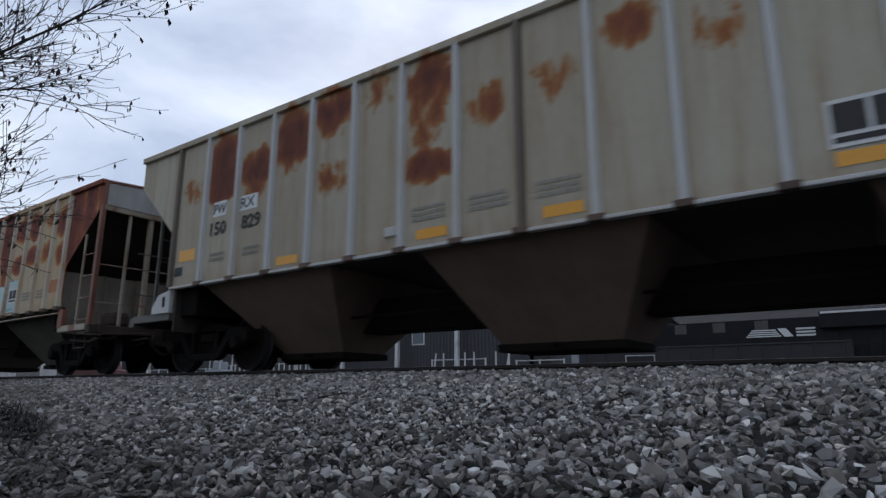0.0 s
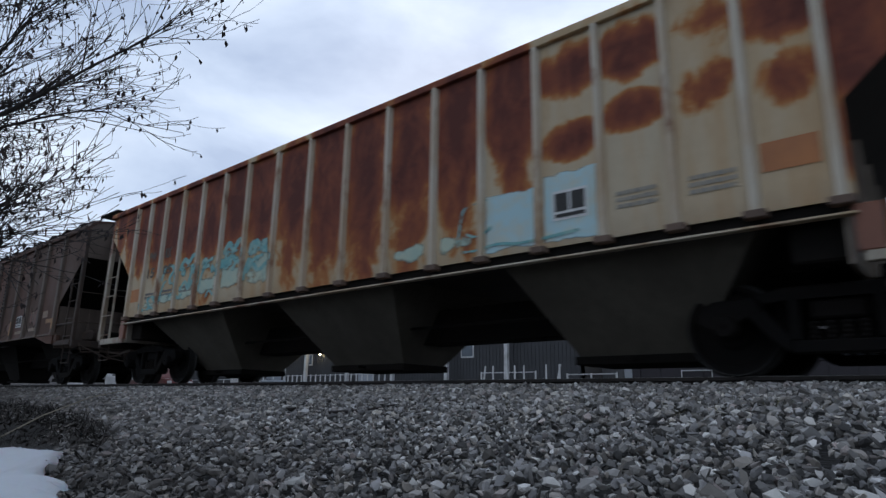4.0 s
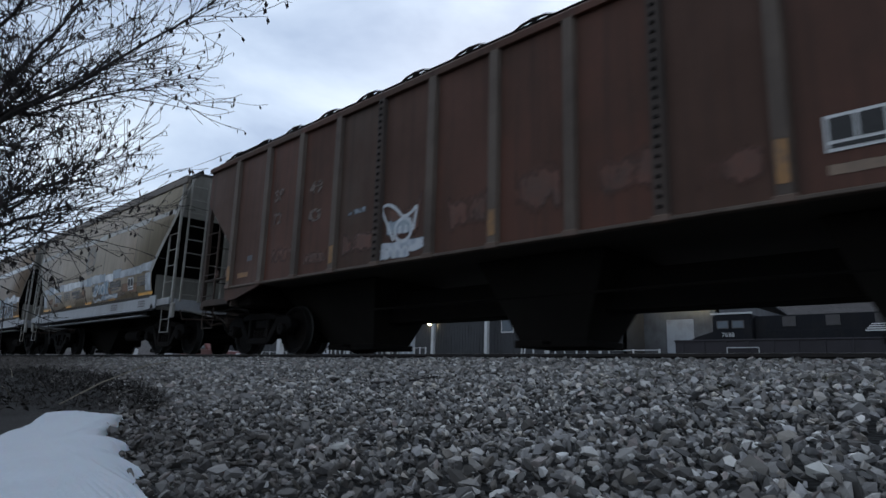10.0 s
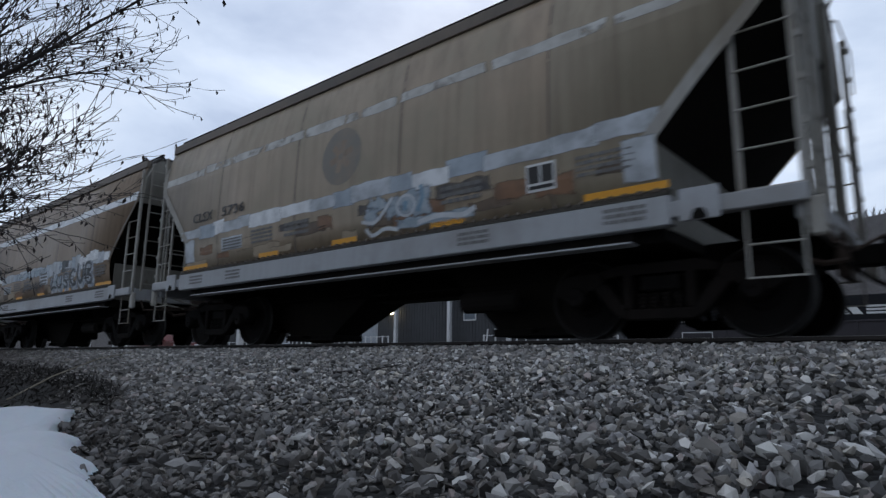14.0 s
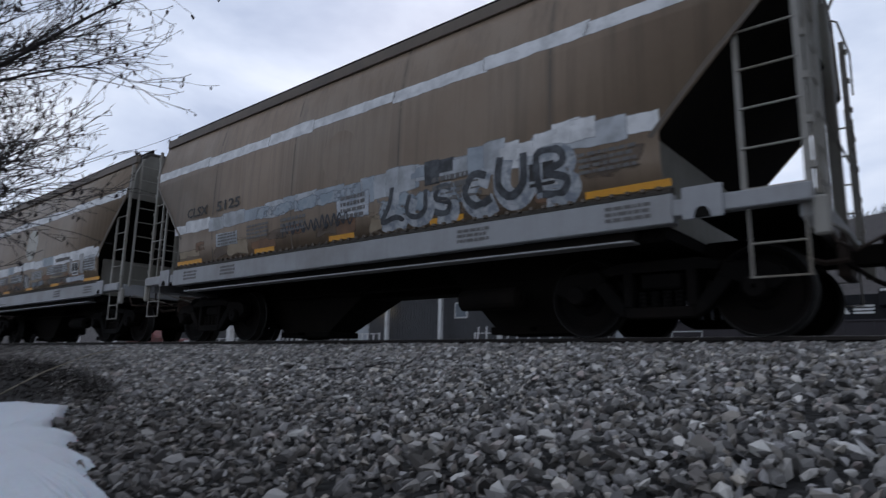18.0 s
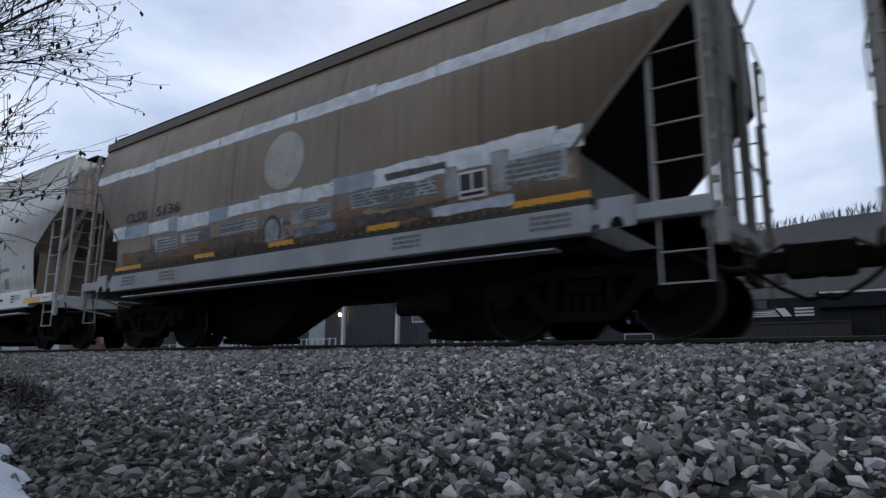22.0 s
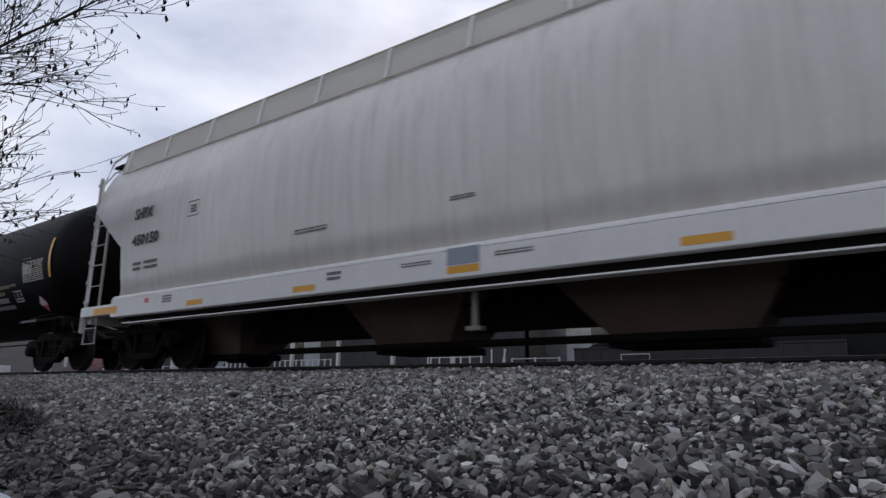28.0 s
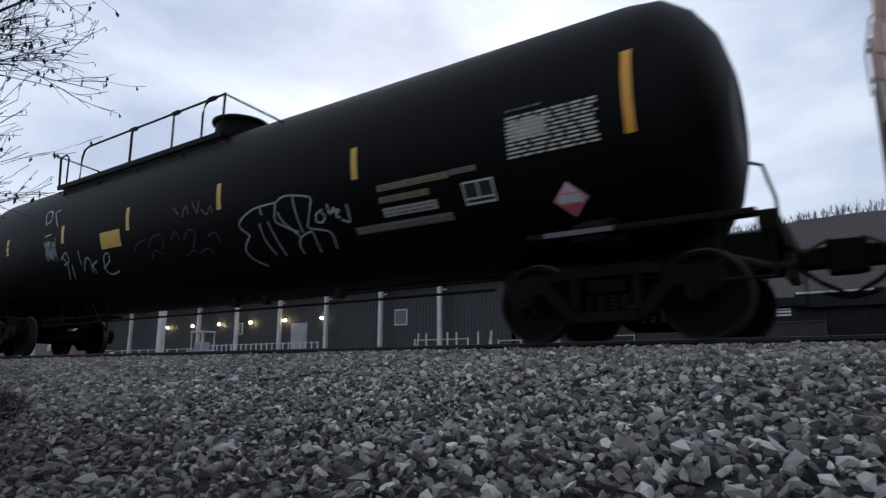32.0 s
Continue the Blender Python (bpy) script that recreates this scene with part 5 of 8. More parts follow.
for k, (x0, x1, z1) in enumerate(((-7.2, -6.45, 1.75), (-5.15, -4.3, 2.0), (-3.1, -2.2, 1.9), (-2.0, -1.25, 2.25), (-0.9, -0.1, 2.1), (0.15, 0.95, 2.35), (1.2, 2.0, 2.2), (2.25, 3.0, 1.9), (4.4, 5.2, 2.2), (-4.1, -3.3, 1.7))):
    decal(car_d, flat_d, x0, x1, 1.24, z1, M["red_stain"], "rust_stain", 0.0015 + 0.0001 * k)
# bolts up two of the seams
for q in (1.99, -2.18):
    bm = bmesh.new()
    for i in range(24):
        z = 1.30 + 0.100 * i
        box(bm, q - 0.022, q + 0.022, -1.625, -1.598, z, z + 0.035)
    part("bolt_row", soft(bm, 0.006), M["under"], car_d)["kind"] = "stuff"
for o in car_d.children:
    if o.name.startswith("rib") and not o.name.startswith("rib_") and round(o.location.x, 2) in (1.99, -2.18):
        o.data = o.data.copy()
        o.data.materials[0] = M["brown_seam"]
        o["label"] = "dark bolted seam"


def smooth_hopper(label, x, half, side, m, m_end, m_sill, m_lad, m_roof, z_sill, z_end, x_in, z_in, roof, z_beam, trucks, z_walk, bays, m_slope=None, m_ledge=None, z_lad=None, brake=False, z_low=0.66):
    """A covered hopper with bulging plain sides on a deep side sill."""
    car = new_car(label, x)
    z_lad = z_lad or z_end
    x_sill = x_in - (z_in - z_sill) * (half - 0.08 - x_in) / (z_end - z_in)
    car_shell(car, side, half - 0.08, z_end, z_sill, x_in, z_in, x_sill, roof, m, m_end, m_roof, m_slope)
    for sy in (-1, 1):
        a, b = sorted((sy * 1.50, sy * 1.635))
        part("side_sill", soft(boxes((-x_in - 0.1, x_in + 0.1, a, b, z_beam, z_sill - 0.03)), 0.012), m_sill, car)
        lg = bmesh.new()
        prism(lg, [(sy * 1.48, z_sill - 0.028), (sy * 1.632, z_sill - 0.028), (sy * 1.625, z_sill + 0.0), (sy * 1.585, z_sill + 0.035), (sy * 1.50, z_sill + 0.05)], -x_in - 0.08, x_in + 0.08, "x")
        part("sill_ledge", lg, m_ledge or m_sill, car)
        for sx in (-1, 1):
            u, w = sorted((sx * (x_in + 0.1), sx * half))
            part("sill_end", soft(boxes((u, w, a, b - 0.01 * sy if sy > 0 else b, z_beam + 0.06, z_sill - 0.10)), 0.012), m_sill, car)
        a, b = sorted((sy * 1.42, sy * 1.50))
        # Near-black strip put in for the shadow line below the sill.
        part("sill_web", boxes((-x_in + 0.3, x_in - 0.3, a, b, z_beam - 0.10, z_beam - 0.002)), M["under"], car)
        a, b = sorted((sy * 1.42, sy * 1.61))
        part("sill_flange", soft(boxes((-x_in + 0.3, x_in - 0.3, a, b, z_beam - 0.122, z_beam - 0.102)), 0.004), m_sill, car)
    for sx in (-1, 1):
        for sy in (-1, 1):
            y = sy * 1.56
            top = side.pts[-1][1] - 0.15
            side_ladder(car, sx * (half - 0.50), sx * (half - 0.02), y, z_beam + 0.12, z_lad + 0.02, [1.10, 1.49, 1.88, 2.26, 2.64] if brake else [z_beam + 0.22 + (z_lad - z_beam - 0.24) * k / 4 for k in range(5)], m_lad, 0.046)
            stile = part("corner_stile", soft(boxes((sx * (half - 0.02) - 0.03, sx * (half - 0.02) + 0.03, y - 0.025, y + 0.025, z_beam + 0.1, top)), 0.008), m_lad, car)
            for k in range(7):
                # bolts and brackets up the stile
                z = z_beam + 0.35 + (top - z_beam - 0.5) * k / 6
                part("bracket", soft(boxes((sx * (half + 0.015) - 0.018, sx * (half + 0.015) + 0.018, y - 0.035, y + 0.02, z - 0.03, z + 0.03)), 0.004), m_lad, stile)
            bm = bmesh.new()
            for q in (half - 0.48, half - 0.06):
                box(bm, sx * q - 0.010, sx * q + 0.010, y - 0.008, y + 0.008, 0.44, z_beam + 0.16)
            pipe(bm, [(sx * (half - 0.48), y, 0.72), (sx * (half - 0.06), y, 0.72)], 0.010, 6)
            box(bm, min(sx * (half - 0.495), sx * (half - 0.045)), max(sx * (half - 0.495), sx * (half - 0.045)), y - 0.014, y + 0.014, 0.435, 0.45)
            part("stirrup_step", bm, m_lad, car)
            part("roping_bracket", soft(boxes((min(sx * (half - 0.02), sx * (half + 0.10)), max(sx * (half - 0.02), sx * (half + 0.10)), y - 0.03, y + 0.05, z_beam - 0.22, z_beam + 0.10)), 0.02), m_lad, car)
            # curved grab iron up to the roof
            bm = bmesh.new()
            zt = side.pts[-1][1]
            pipe(bm, [(sx * (half + 0.05), y, z_end), (sx * (half + 0.06), y * 0.98, zt - 0.35), (sx * (half - 0.02), y * 0.86, zt + 0.02), (sx * (half - 0.2), y * 0.80, zt + 0.10)], 0.013, 6)
            part("grab_iron", bm, m_lad, car)
        if not brake or sx > 0:
            ladder(car, (-1.40, -1.00), sx * (half + 0.02), z_beam + 0.15, side.pts[-1][1], 9, m_lad, r=0.009, wide=0.034, across="y", name="end_ladder")
        ladder(car, (0.98, 1.35), sx * (half + 0.02), z_beam + 0.15, z_lad, 6, m_lad, r=0.009, wide=0.034, across="y", name="end_ladder")
        for y, w in ((-0.95, 0.03),) if brake else ((-0.38, 0.10), (0.62, 0.08)):
            part("end_post", soft(boxes((sx * (half - 0.08) - 0.05, sx * (half - 0.08) + 0.05, y - w, y + w, z_beam, side.pts[-1][1] - 0.1)), 0.012), m_end, car)
        bm = bmesh.new()
        pipe(bm, [(sx * (half + 0.01), -1.0, z_beam + 1.02), (sx * (half + 0.02), 0.2, z_beam + 1.0), (sx * (half + 0.01), 0.98, z_beam + 1.02)], 0.012, 6)
        part("handrail", bm, m_lad, car)
        part("end_sill", soft(boxes((min(sx * half, sx * (half - 0.12)), max(sx * half, sx * (half - 0.12)), -1.50, 1.50, z_beam - 0.05, z_beam + 0.20)), 0.012), m_sill, car)
        a, b = sorted((sx * (half - 0.02), sx * (half - 1.0)))
        part("end_platform", soft(boxes((a, b, -1.45, 1.45, z_beam + 0.12, z_beam + 0.16)), 0.006), M["under"], car)
        ya, yb = (-1.20, -0.55) if brake else (-0.10, 0.70)
        zt = z_walk - (0.10 if brake else 0.0)
        grating(car, min(sx * (half - 0.12), sx * (half + 0.30)), max(sx * (half - 0.12), sx * (half + 0.30)), ya, yb, zt, M["under"], 0.032, "y", "end_running_board")
        for y in (ya + 0.06, yb - 0.06):
            bm = bmesh.new()
            pipe(bm, [(sx * (half + 0.26), y, zt - 0.02), (sx * (half - 0.09), y, side.pts[-1][1] - 0.30)], 0.016, 6)
            pipe(bm, [(sx * (half - 0.09), y, zt - 0.02), (sx * (half - 0.09), y, side.pts[-1][1] - 0.35)], 0.016, 6)
            part("board_bracket", bm, m_lad, car)
        coupler(car, sx * half, sx, M["under"])
        bm = bmesh.new()
        pipe(bm, [(sx * half, -1.3, z_beam - 0.02), (sx * (half + 0.12), -0.9, z_beam - 0.10), (sx * (half + 0.14), -0.5, z_beam - 0.16)], 0.016, 6)
        part("uncoupling_lever", bm, m_lad, car)
    if brake:
        bm = bmesh.new()
        lathe(bm, ((-0.02, 0.20), (0.0, 0.23), (0.02, 0.20)), 20, "x", ring=True)
        for v in bm.verts:
            v.co += Vector((-half - 0.06, -0.55, z_beam + 0.78))
        part("brake_wheel", bm, M["under"], car)
        part("brake_housing", soft(boxes((-half - 0.02, -half + 0.16, -0.72, -0.40, z_beam + 0.58, z_beam + 0.98)), 0.03), m_end, car)
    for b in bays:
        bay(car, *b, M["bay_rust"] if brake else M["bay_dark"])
    underframe(car, half, z_beam + 0.1, trucks, z_low=z_low)
    for t in trucks:
        truck(car, t)
    return car


SIDE_E = Side([(1.55, 1.27), (1.61, 1.60), (1.64, 2.05), (1.635, 2.50), (1.62, 2.95), (1.57, 3.35), (1.50, 3.66), (1.43, 3.87)])
ROOF_E = [(-1.33, 3.98), (-1.22, 4.08), (0, 4.14), (1.22, 4.08), (1.33, 3.98)]
BAYS2 = [(-3.9, 0.20, 1.22, -2.9, -1.70, 0.16, 0.60, 0.28), (0.95, 3.9, 1.22, 1.72, 2.95, 0.16, 0.85, 0.35)]


def tan_hopper(label, x, number, disk, m_disk, bands, paint="tan", strap_paint="tan_roof"):
    # Colour carries the recess shade on slope sheets and the ledge's shadow line.
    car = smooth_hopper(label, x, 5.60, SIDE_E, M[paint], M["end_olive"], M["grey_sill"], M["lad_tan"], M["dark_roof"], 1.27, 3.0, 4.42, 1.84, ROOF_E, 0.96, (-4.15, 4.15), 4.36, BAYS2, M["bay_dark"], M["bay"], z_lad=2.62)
    for sx in (-1, 1):
        part("bulkhead", boxes((min(sx * 4.34, sx * 4.38), max(sx * 4.34, sx * 4.38), -1.48, 1.48, 1.00, 1.80)), M["end_olive"], car, "grey-olive plate")
    # pale strap along each slope's edge
    for sx in (-1, 1):
        strap = []
        stroke(strap, SIDE_E, [(sx * 4.34, 1.80), (sx * 4.86, 2.36), (sx * 5.46, 3.00), (sx * 5.50, 3.50)], 0.13 if paint == "light_tan" else 0.05, 0.006)
        part("corner_strap", strap[0], M[strap_paint], car)
        if paint == "light_tan":
            decal(car, SIDE_E, min(sx * 4.08, sx * 4.42), max(sx * 4.08, sx * 4.42), 1.42, 1.86, M["grey_band"], "corner_patch", 0.007, "grey-blue painted corner patch")
    part("roof_edge", soft(boxes((-5.52, 5.52, -1.485, -1.40, 3.80, 3.96), (-5.52, 5.52, 1.40, 1.485, 3.80, 3.96)), 0.01), M["tan_roof"], car)
    roof_fittings(car, 5.5, 4.10, M["under"], 9, 0.7)
    m_plate = M["grey_sill"]
    part("hatch_trough", soft(boxes((-5.3, 5.3, -1.42, -1.30, 3.962, 4.04)), 0.01), M["under"], car)
    # the bands were brushed on in uneven lengths
    x0 = -4.55
    while x0 < 4.40:
        x1 = min(x0 + random.uniform(0.28, 0.85), 4.44)
        decal(car, SIDE_E, x0 - 0.04, x1 + 0.04, 1.85 + random.uniform(-0.05, 0.02), 2.08 + random.uniform(-0.03, 0.04), M[random.choice((bands[0], bands[0], bands[0], "blue_band") if number[1] == "5136" else (bands[0], "grey_band", "white_band", "blue_band"))], "paint_band", 0.003 + 0.0015 * random.random(), "weathered pale band")
        x0 = x1
    x0 = -5.46
    while x0 < 5.4:
        x1 = min(x0 + random.uniform(0.8, 2.0), 5.46)
        decal(car, SIDE_E, x0 - 0.05, x1 + 0.05, 3.03 + random.uniform(-0.02, 0.02), 3.23 + random.uniform(-0.02, 0.02), M[bands[1]], "paint_band", 0.003 + 0.0015 * random.random(), "weathered white band")
        x0 = x1
    # scuffed and rusty fields low on the side
    for k in range(16):
        x0 = -4.4 + 8.6 * k / 16 + random.uniform(-0.1, 0.1)
        z0 = random.uniform(1.30, 1.50)
        decal(car, SIDE_E, x0, min(x0 + random.uniform(0.35, 0.9), 4.4), z0, z0 + random.uniform(0.16, 0.36), M[random.choice(("low_rust", "low_rust", "low_tan", "low_dark"))], "stain", 0.0018 + 0.00002 * k)
    for a, b in ((-4.5, -3.65), (-2.06, -1.54), (-0.26, 0.26), (1.60, 2.12), (3.65, 4.50)):
        decal(car, SIDE_E, a, b, 1.325, 1.395, M["orange"], "reflector", 0.006)
    fit_text(number[0], -4.14, -3.46, 2.15, 0.17, SIDE_E.y(2.2) + 0.018, M["black_paint"], car, 0.012)
    fit_text(number[1], -3.16, -2.46, 2.15, 0.17, SIDE_E.y(2.2) + 0.018, M["black_paint"], car, 0.012)
    bm = bmesh.new()
    vs = [bm.verts.new((disk[0] + disk[1] * math.cos(t), -(SIDE_E.y(disk[2] + disk[1] * math.sin(t)) + 0.004), disk[2] + disk[1] * math.sin(t))) for t in (2 * math.pi * i / 28 for i in range(28))]
    c = bm.verts.new((disk[0], -(SIDE_E.y(disk[2]) + 0.006), disk[2]))
    for i in range(28):
        bm.faces.new((vs[i], vs[(i + 1) % 28], c))
    part("painted_disk", bm, M[m_disk], car, "faded round emblem area")
    lot_box(car, SIDE_E, 3.18, 1.66, 0.36, 0.30)
    lines_of_text(car, SIDE_E, -3.1, -2.55, 1.55, 1.75, 4, M["grey_paint"], 0.008)
    decal(car, SIDE_E, -3.18, -2.5, 1.52, 1.78, M["grey_band"], "sticker", 0.004)
    for x0, n in ((-1.95, 4), (-1.05, 3), (3.9, 4), (2.1, 3)):
        lines_of_text(car, SIDE_E, x0 - 0.3, x0 + 0.3, 1.56, 1.80, n, M["grey_paint"], 0.005)
    sill = Side([(1.636, 0.9), (1.636, 1.3)])
    for x0 in (-3.9, -2.7, 2.3, 4.1):
        lines_of_text(car, sill, x0 - 0.22, x0 + 0.22, 1.03, 1.20, 3, M["grey_paint"], 0.001)
    # jacking plates at the ends of the sill
    for sx in (-1, 1):
        pl = part("jacking_plate", soft(boxes((sx * 4.78 - 0.17, sx * 4.78 + 0.17, -1.668, -1.637, 0.97, 1.26)), 0.006), m_plate, car)
        bm = bmesh.new()
        prism(bm, [(sx * 4.78 + 0.07 * math.cos(a), 0.975 + 0.10 * math.sin(a)) for a in [math.pi * i / 8 for i in range(9)]], -1.672, -1.6685)
        part("slot", bm, M["under"], pl)
    # weld seams down the side
    bm = bmesh.new()
    for q in (-3.3, -1.1, 1.1, 3.3):
        for i in range(12):
            z0, z1 = 1.3 + 0.21 * i, 1.3 + 0.21 * (i + 1)
            v = [bm.verts.new((q + o, -(SIDE_E.y(z) + 0.002), z)) for o, z in ((-0.012, z0), (0.012, z0), (0.012, z1), (-0.012, z1))]
            bm.faces.new(v)
    part("weld_seam", bm, M["tan_roof"], car)["kind"] = "stuff"
    # bolts along the sill's top edge
    bm = bmesh.new()
    for i in range(60):
        q = -4.4 + 8.8 * i / 59
        box(bm, q - 0.02, q + 0.02, -1.645, -1.60, 1.285, 1.315)
    part("sill_bolts", bm, M["tan_roof"], car)["kind"] = "stuff"
    bm = bmesh.new()
    lathe(bm, ((1.62, 0.05), (1.66, 0.13), (2.46, 0.13), (2.50, 0.05)), 14, "x")
    for v in bm.verts:
        v.co += Vector((0, -0.95, 0.46))
    part("air_reservoir", bm, M["under"], car)
    # running board edge along the roof, on short posts
    bm = bmesh.new()
    box(bm, -5.45, 5.45, -1.14, -1.10, 4.10, 4.19)
    part("board_edge", soft(bm, 0.006), M["under"], car)
    for q in (-4.6, -2.8, -0.9, 0.9, 2.8, 4.6):
        part("board_post", boxes((q - 0.03, q + 0.03, -1.13, -1.11, 3.99, 4.099)), M["under"], car)
    return car


car_e = tan_hopper("tan covered hopper with faded white bands and grey side sill", -9.60, ("CLSX", "5736"), (-0.06, 0.42, 2.57), "dark_disk", ("grey_band", "faint_band"), "light_tan", "lad_tan")
car_f = tan_hopper("tan covered hopper with white bands and large silver graffiti", -21.85, ("CLSX", "5125"), (-0.05, 0.36, 2.52), "tan", ("grey_band", "white_band"))
car_g = tan_hopper("tan covered hopper with white bands and grey painted-out patches", -34.28, ("CLSX", "5136"), (0.04, 0.42, 2.53), "disk", ("white_band", "white_band"))

# graffiti on the tan hoppers
# an eye with wings on the first
decal(car_e, SIDE_E, 0.35, 1.75, 1.40, 1.96, M["blue_wash"], "overspray", 0.0055)
decal(car_e, SIDE_E, 0.9, 2.4, 1.34, 1.54, M["blue_wash"], "overspray", 0.006)
decal(car_e, SIDE_E, 1.66, 2.6, 1.60, 1.86, M["dark_wash"], "overspray", 0.005)
decal(car_e, SIDE_E, -1.55, -0.70, 1.64, 1.80, M["dark_wash"], "overspray", 0.005)
decal(car_e, SIDE_E, 0.30, 0.92, 1.62, 1.82, M["dark_wash"], "overspray", 0.005)
bm = Spray()
stroke(bm, SIDE_E, [(1.22 + 0.15 * math.cos(a), 1.66 + 0.13 * math.sin(a)) for a in [0.52 * i for i in range(13)]], 0.034, 0.0085)
stroke(bm, SIDE_E, [(0.40, 1.56), (0.62, 1.52), (0.80, 1.62), (0.98, 1.80)], 0.045, 0.0080)
stroke(bm, SIDE_E, [(0.46, 1.46), (0.58, 1.36), (0.82, 1.42), (1.05, 1.38)], 0.05, 0.0075)
stroke(bm, SIDE_E, [(1.40, 1.42), (1.75, 1.46), (2.1, 1.42), (2.3, 1.48)], 0.06, 0.0090)
spray_parts(bm, M["white_spray"], car_e, "pale blue-white graffiti")
bm = Spray()
stroke(bm, SIDE_E, [(1.20, 1.60), (1.22, 1.72)], 0.07, 0.0095)
stroke(bm, SIDE_E, [(1.42, 1.56), (1.50, 1.72), (1.48, 1.88)], 0.06, 0.0088)
spray_parts(bm, M["dull_blue"], car_e, "dull blue graffiti")
for k in range(6):
    a = math.pi / 3 * k + 0.3
    bm = Spray()
    stroke(bm, SIDE_E, [(-0.06 + 0.05 * math.cos(a), 2.57 + 0.05 * math.sin(a)), (-0.06 + 0.24 * math.cos(a), 2.57 + 0.24 * math.sin(a))], 0.10, 0.0075 + 0.0003 * k)
    spray_parts(bm, M["tan"], car_e, "faded star on the emblem")

# silver letters with black shadows on the second
decal(car_f, SIDE_E, 0.6, 2.4, 1.40, 1.84, M["blue_wash"], "overspray", 0.0052)
decal(car_f, SIDE_E, -2.2, 0.5, 1.80, 2.08, M["blue_wash"], "overspray", 0.0052)
decal(car_f, SIDE_E, -0.10, 0.60, 1.54, 1.94, M["silver_wash"], "overspray", 0.0050)
lines_of_text(car_f, SIDE_E, 0.02, 0.50, 1.58, 1.92, 4, M["grey_paint"], 0.008)
lines_of_text(car_f, SIDE_E, 1.68, 2.22, 1.70, 1.90, 2, M["grey_paint"], 0.009)
LETTERS = (([(1.06, 1.84), (1.00, 1.60), (0.86, 1.40), (1.10, 1.44), (1.24, 1.38)], 0.11),
           ([(1.36, 1.68), (1.30, 1.48), (1.44, 1.40), (1.60, 1.48), (1.62, 1.72)], 0.11),
           ([(2.02, 1.66), (1.86, 1.72), (1.78, 1.58), (1.98, 1.50), (1.92, 1.38), (1.74, 1.42)], 0.12),
           ([(2.52, 1.72), (2.34, 1.76), (2.22, 1.56), (2.36, 1.40), (2.58, 1.46)], 0.14),
           ([(2.72, 1.90), (2.68, 1.60), (2.82, 1.44), (3.00, 1.56), (3.02, 1.88)], 0.15),
           ([(3.20, 1.42), (3.18, 1.82), (3.42, 1.84), (3.48, 1.70), (3.28, 1.62), (3.52, 1.52), (3.44, 1.38), (3.22, 1.40)], 0.13))
dk, wt = Spray(), Spray()
for k, (pts, w) in enumerate(LETTERS):
    stroke(wt, SIDE_E, pts, w * 1.55, 0.0065 + 0.0003 * k)
    stroke(dk, SIDE_E, [(p - 0.05, q + 0.05) for p, q in pts], w * 0.62, 0.0105 + 0.0003 * k)
spray_parts(wt, M["silver_letter"], car_f, "silver graffiti letters")
spray_parts(dk, M["ink_wash"], car_f, "black graffiti shadows")
random.seed(31)
for k in range(15):
    # blocks of silver and grey rolled on round the letters
    x0 = 0.45 + 0.22 * k
    z0 = random.uniform(1.72, 1.92)
    decal(car_f, SIDE_E, x0, x0 + random.uniform(0.22, 0.34), z0, random.uniform(2.06, 2.18), M[random.choice(("blue_band", "grey_band", "white_band", "blue_band", "ink_wash"))], "paint_patch", 0.0050 + 0.00005 * k)
bm = Spray()
random.seed(12)
for k in range(6):
    x = -1.30 + 0.25 * k
    stroke(bm, SIDE_E, [(x, 1.50 + 0.01 * k), (x + 0.04, 1.66 + random.uniform(0, 0.06)), (x + 0.12, 1.54), (x + 0.18, 1.68 + random.uniform(-0.04, 0.05)), (x + 0.24, 1.52), (x + 0.30, 1.58)], 0.028, 0.008 + 0.0002 * k)
spray_parts(bm, M["dark_spray"], car_f, "black scribbled graffiti")

# pale squares with small print, and painted-over patches, on the third
for a, b, z0, z1, m in ((-1.40, -0.45, 1.56, 1.80, "grey_band"), (-1.80, -1.62, 1.58, 1.78, "dull_spray"), (-2.4, -1.9, 1.60, 1.78, "grey_band"), (-0.36, 0.10, 1.38, 1.74, "grey_wash"), (0.22, 1.04, 1.56, 1.80, "grey_wash"), (0.42, 1.02, 1.60, 1.78, "grey_band"), (1.34, 2.75, 1.62, 1.84, "grey_band"),
                       (3.66, 4.30, 1.54, 1.90, "grey_band"), (2.82, 3.0, 1.52, 1.90, "grey_wash"), (3.42, 3.66, 1.50, 1.98, "grey_wash"), (1.9, 2.9, 1.88, 2.0, "dark_wash"), (1.3, 2.9, 1.36, 1.56, "dark_wash")):
    decal(car_g, SIDE_E, a, b, z0, z1, M[m], "paint_patch", 0.0055)
for a, b, z0, z1 in ((-1.36, -0.5, 1.58, 1.78), (1.40, 2.70, 1.65, 1.82), (0.46, 0.98, 1.62, 1.77), (3.72, 4.24, 1.62, 1.84)):
    lines_of_text(car_g, SIDE_E, a, b, z0, z1, 4, M["grey_paint"], 0.009)
bm = Spray()
stroke(bm, SIDE_E, [(-0.34, 1.40), (-0.30, 1.66), (-0.12, 1.74), (0.02, 1.60), (-0.02, 1.42)], 0.05, 0.0085)
stroke(bm, SIDE_E, [(-1.1, 1.36), (-0.95, 1.48), (-0.75, 1.38), (-0.6, 1.50)], 0.06, 0.008)
spray_parts(bm, M["dark_spray"], car_g, "dark graffiti")
decal(car_g, SIDE_E, 2.55, 3.75, 1.35, 1.50, M["silver_wash"], "overspray", 0.0065)
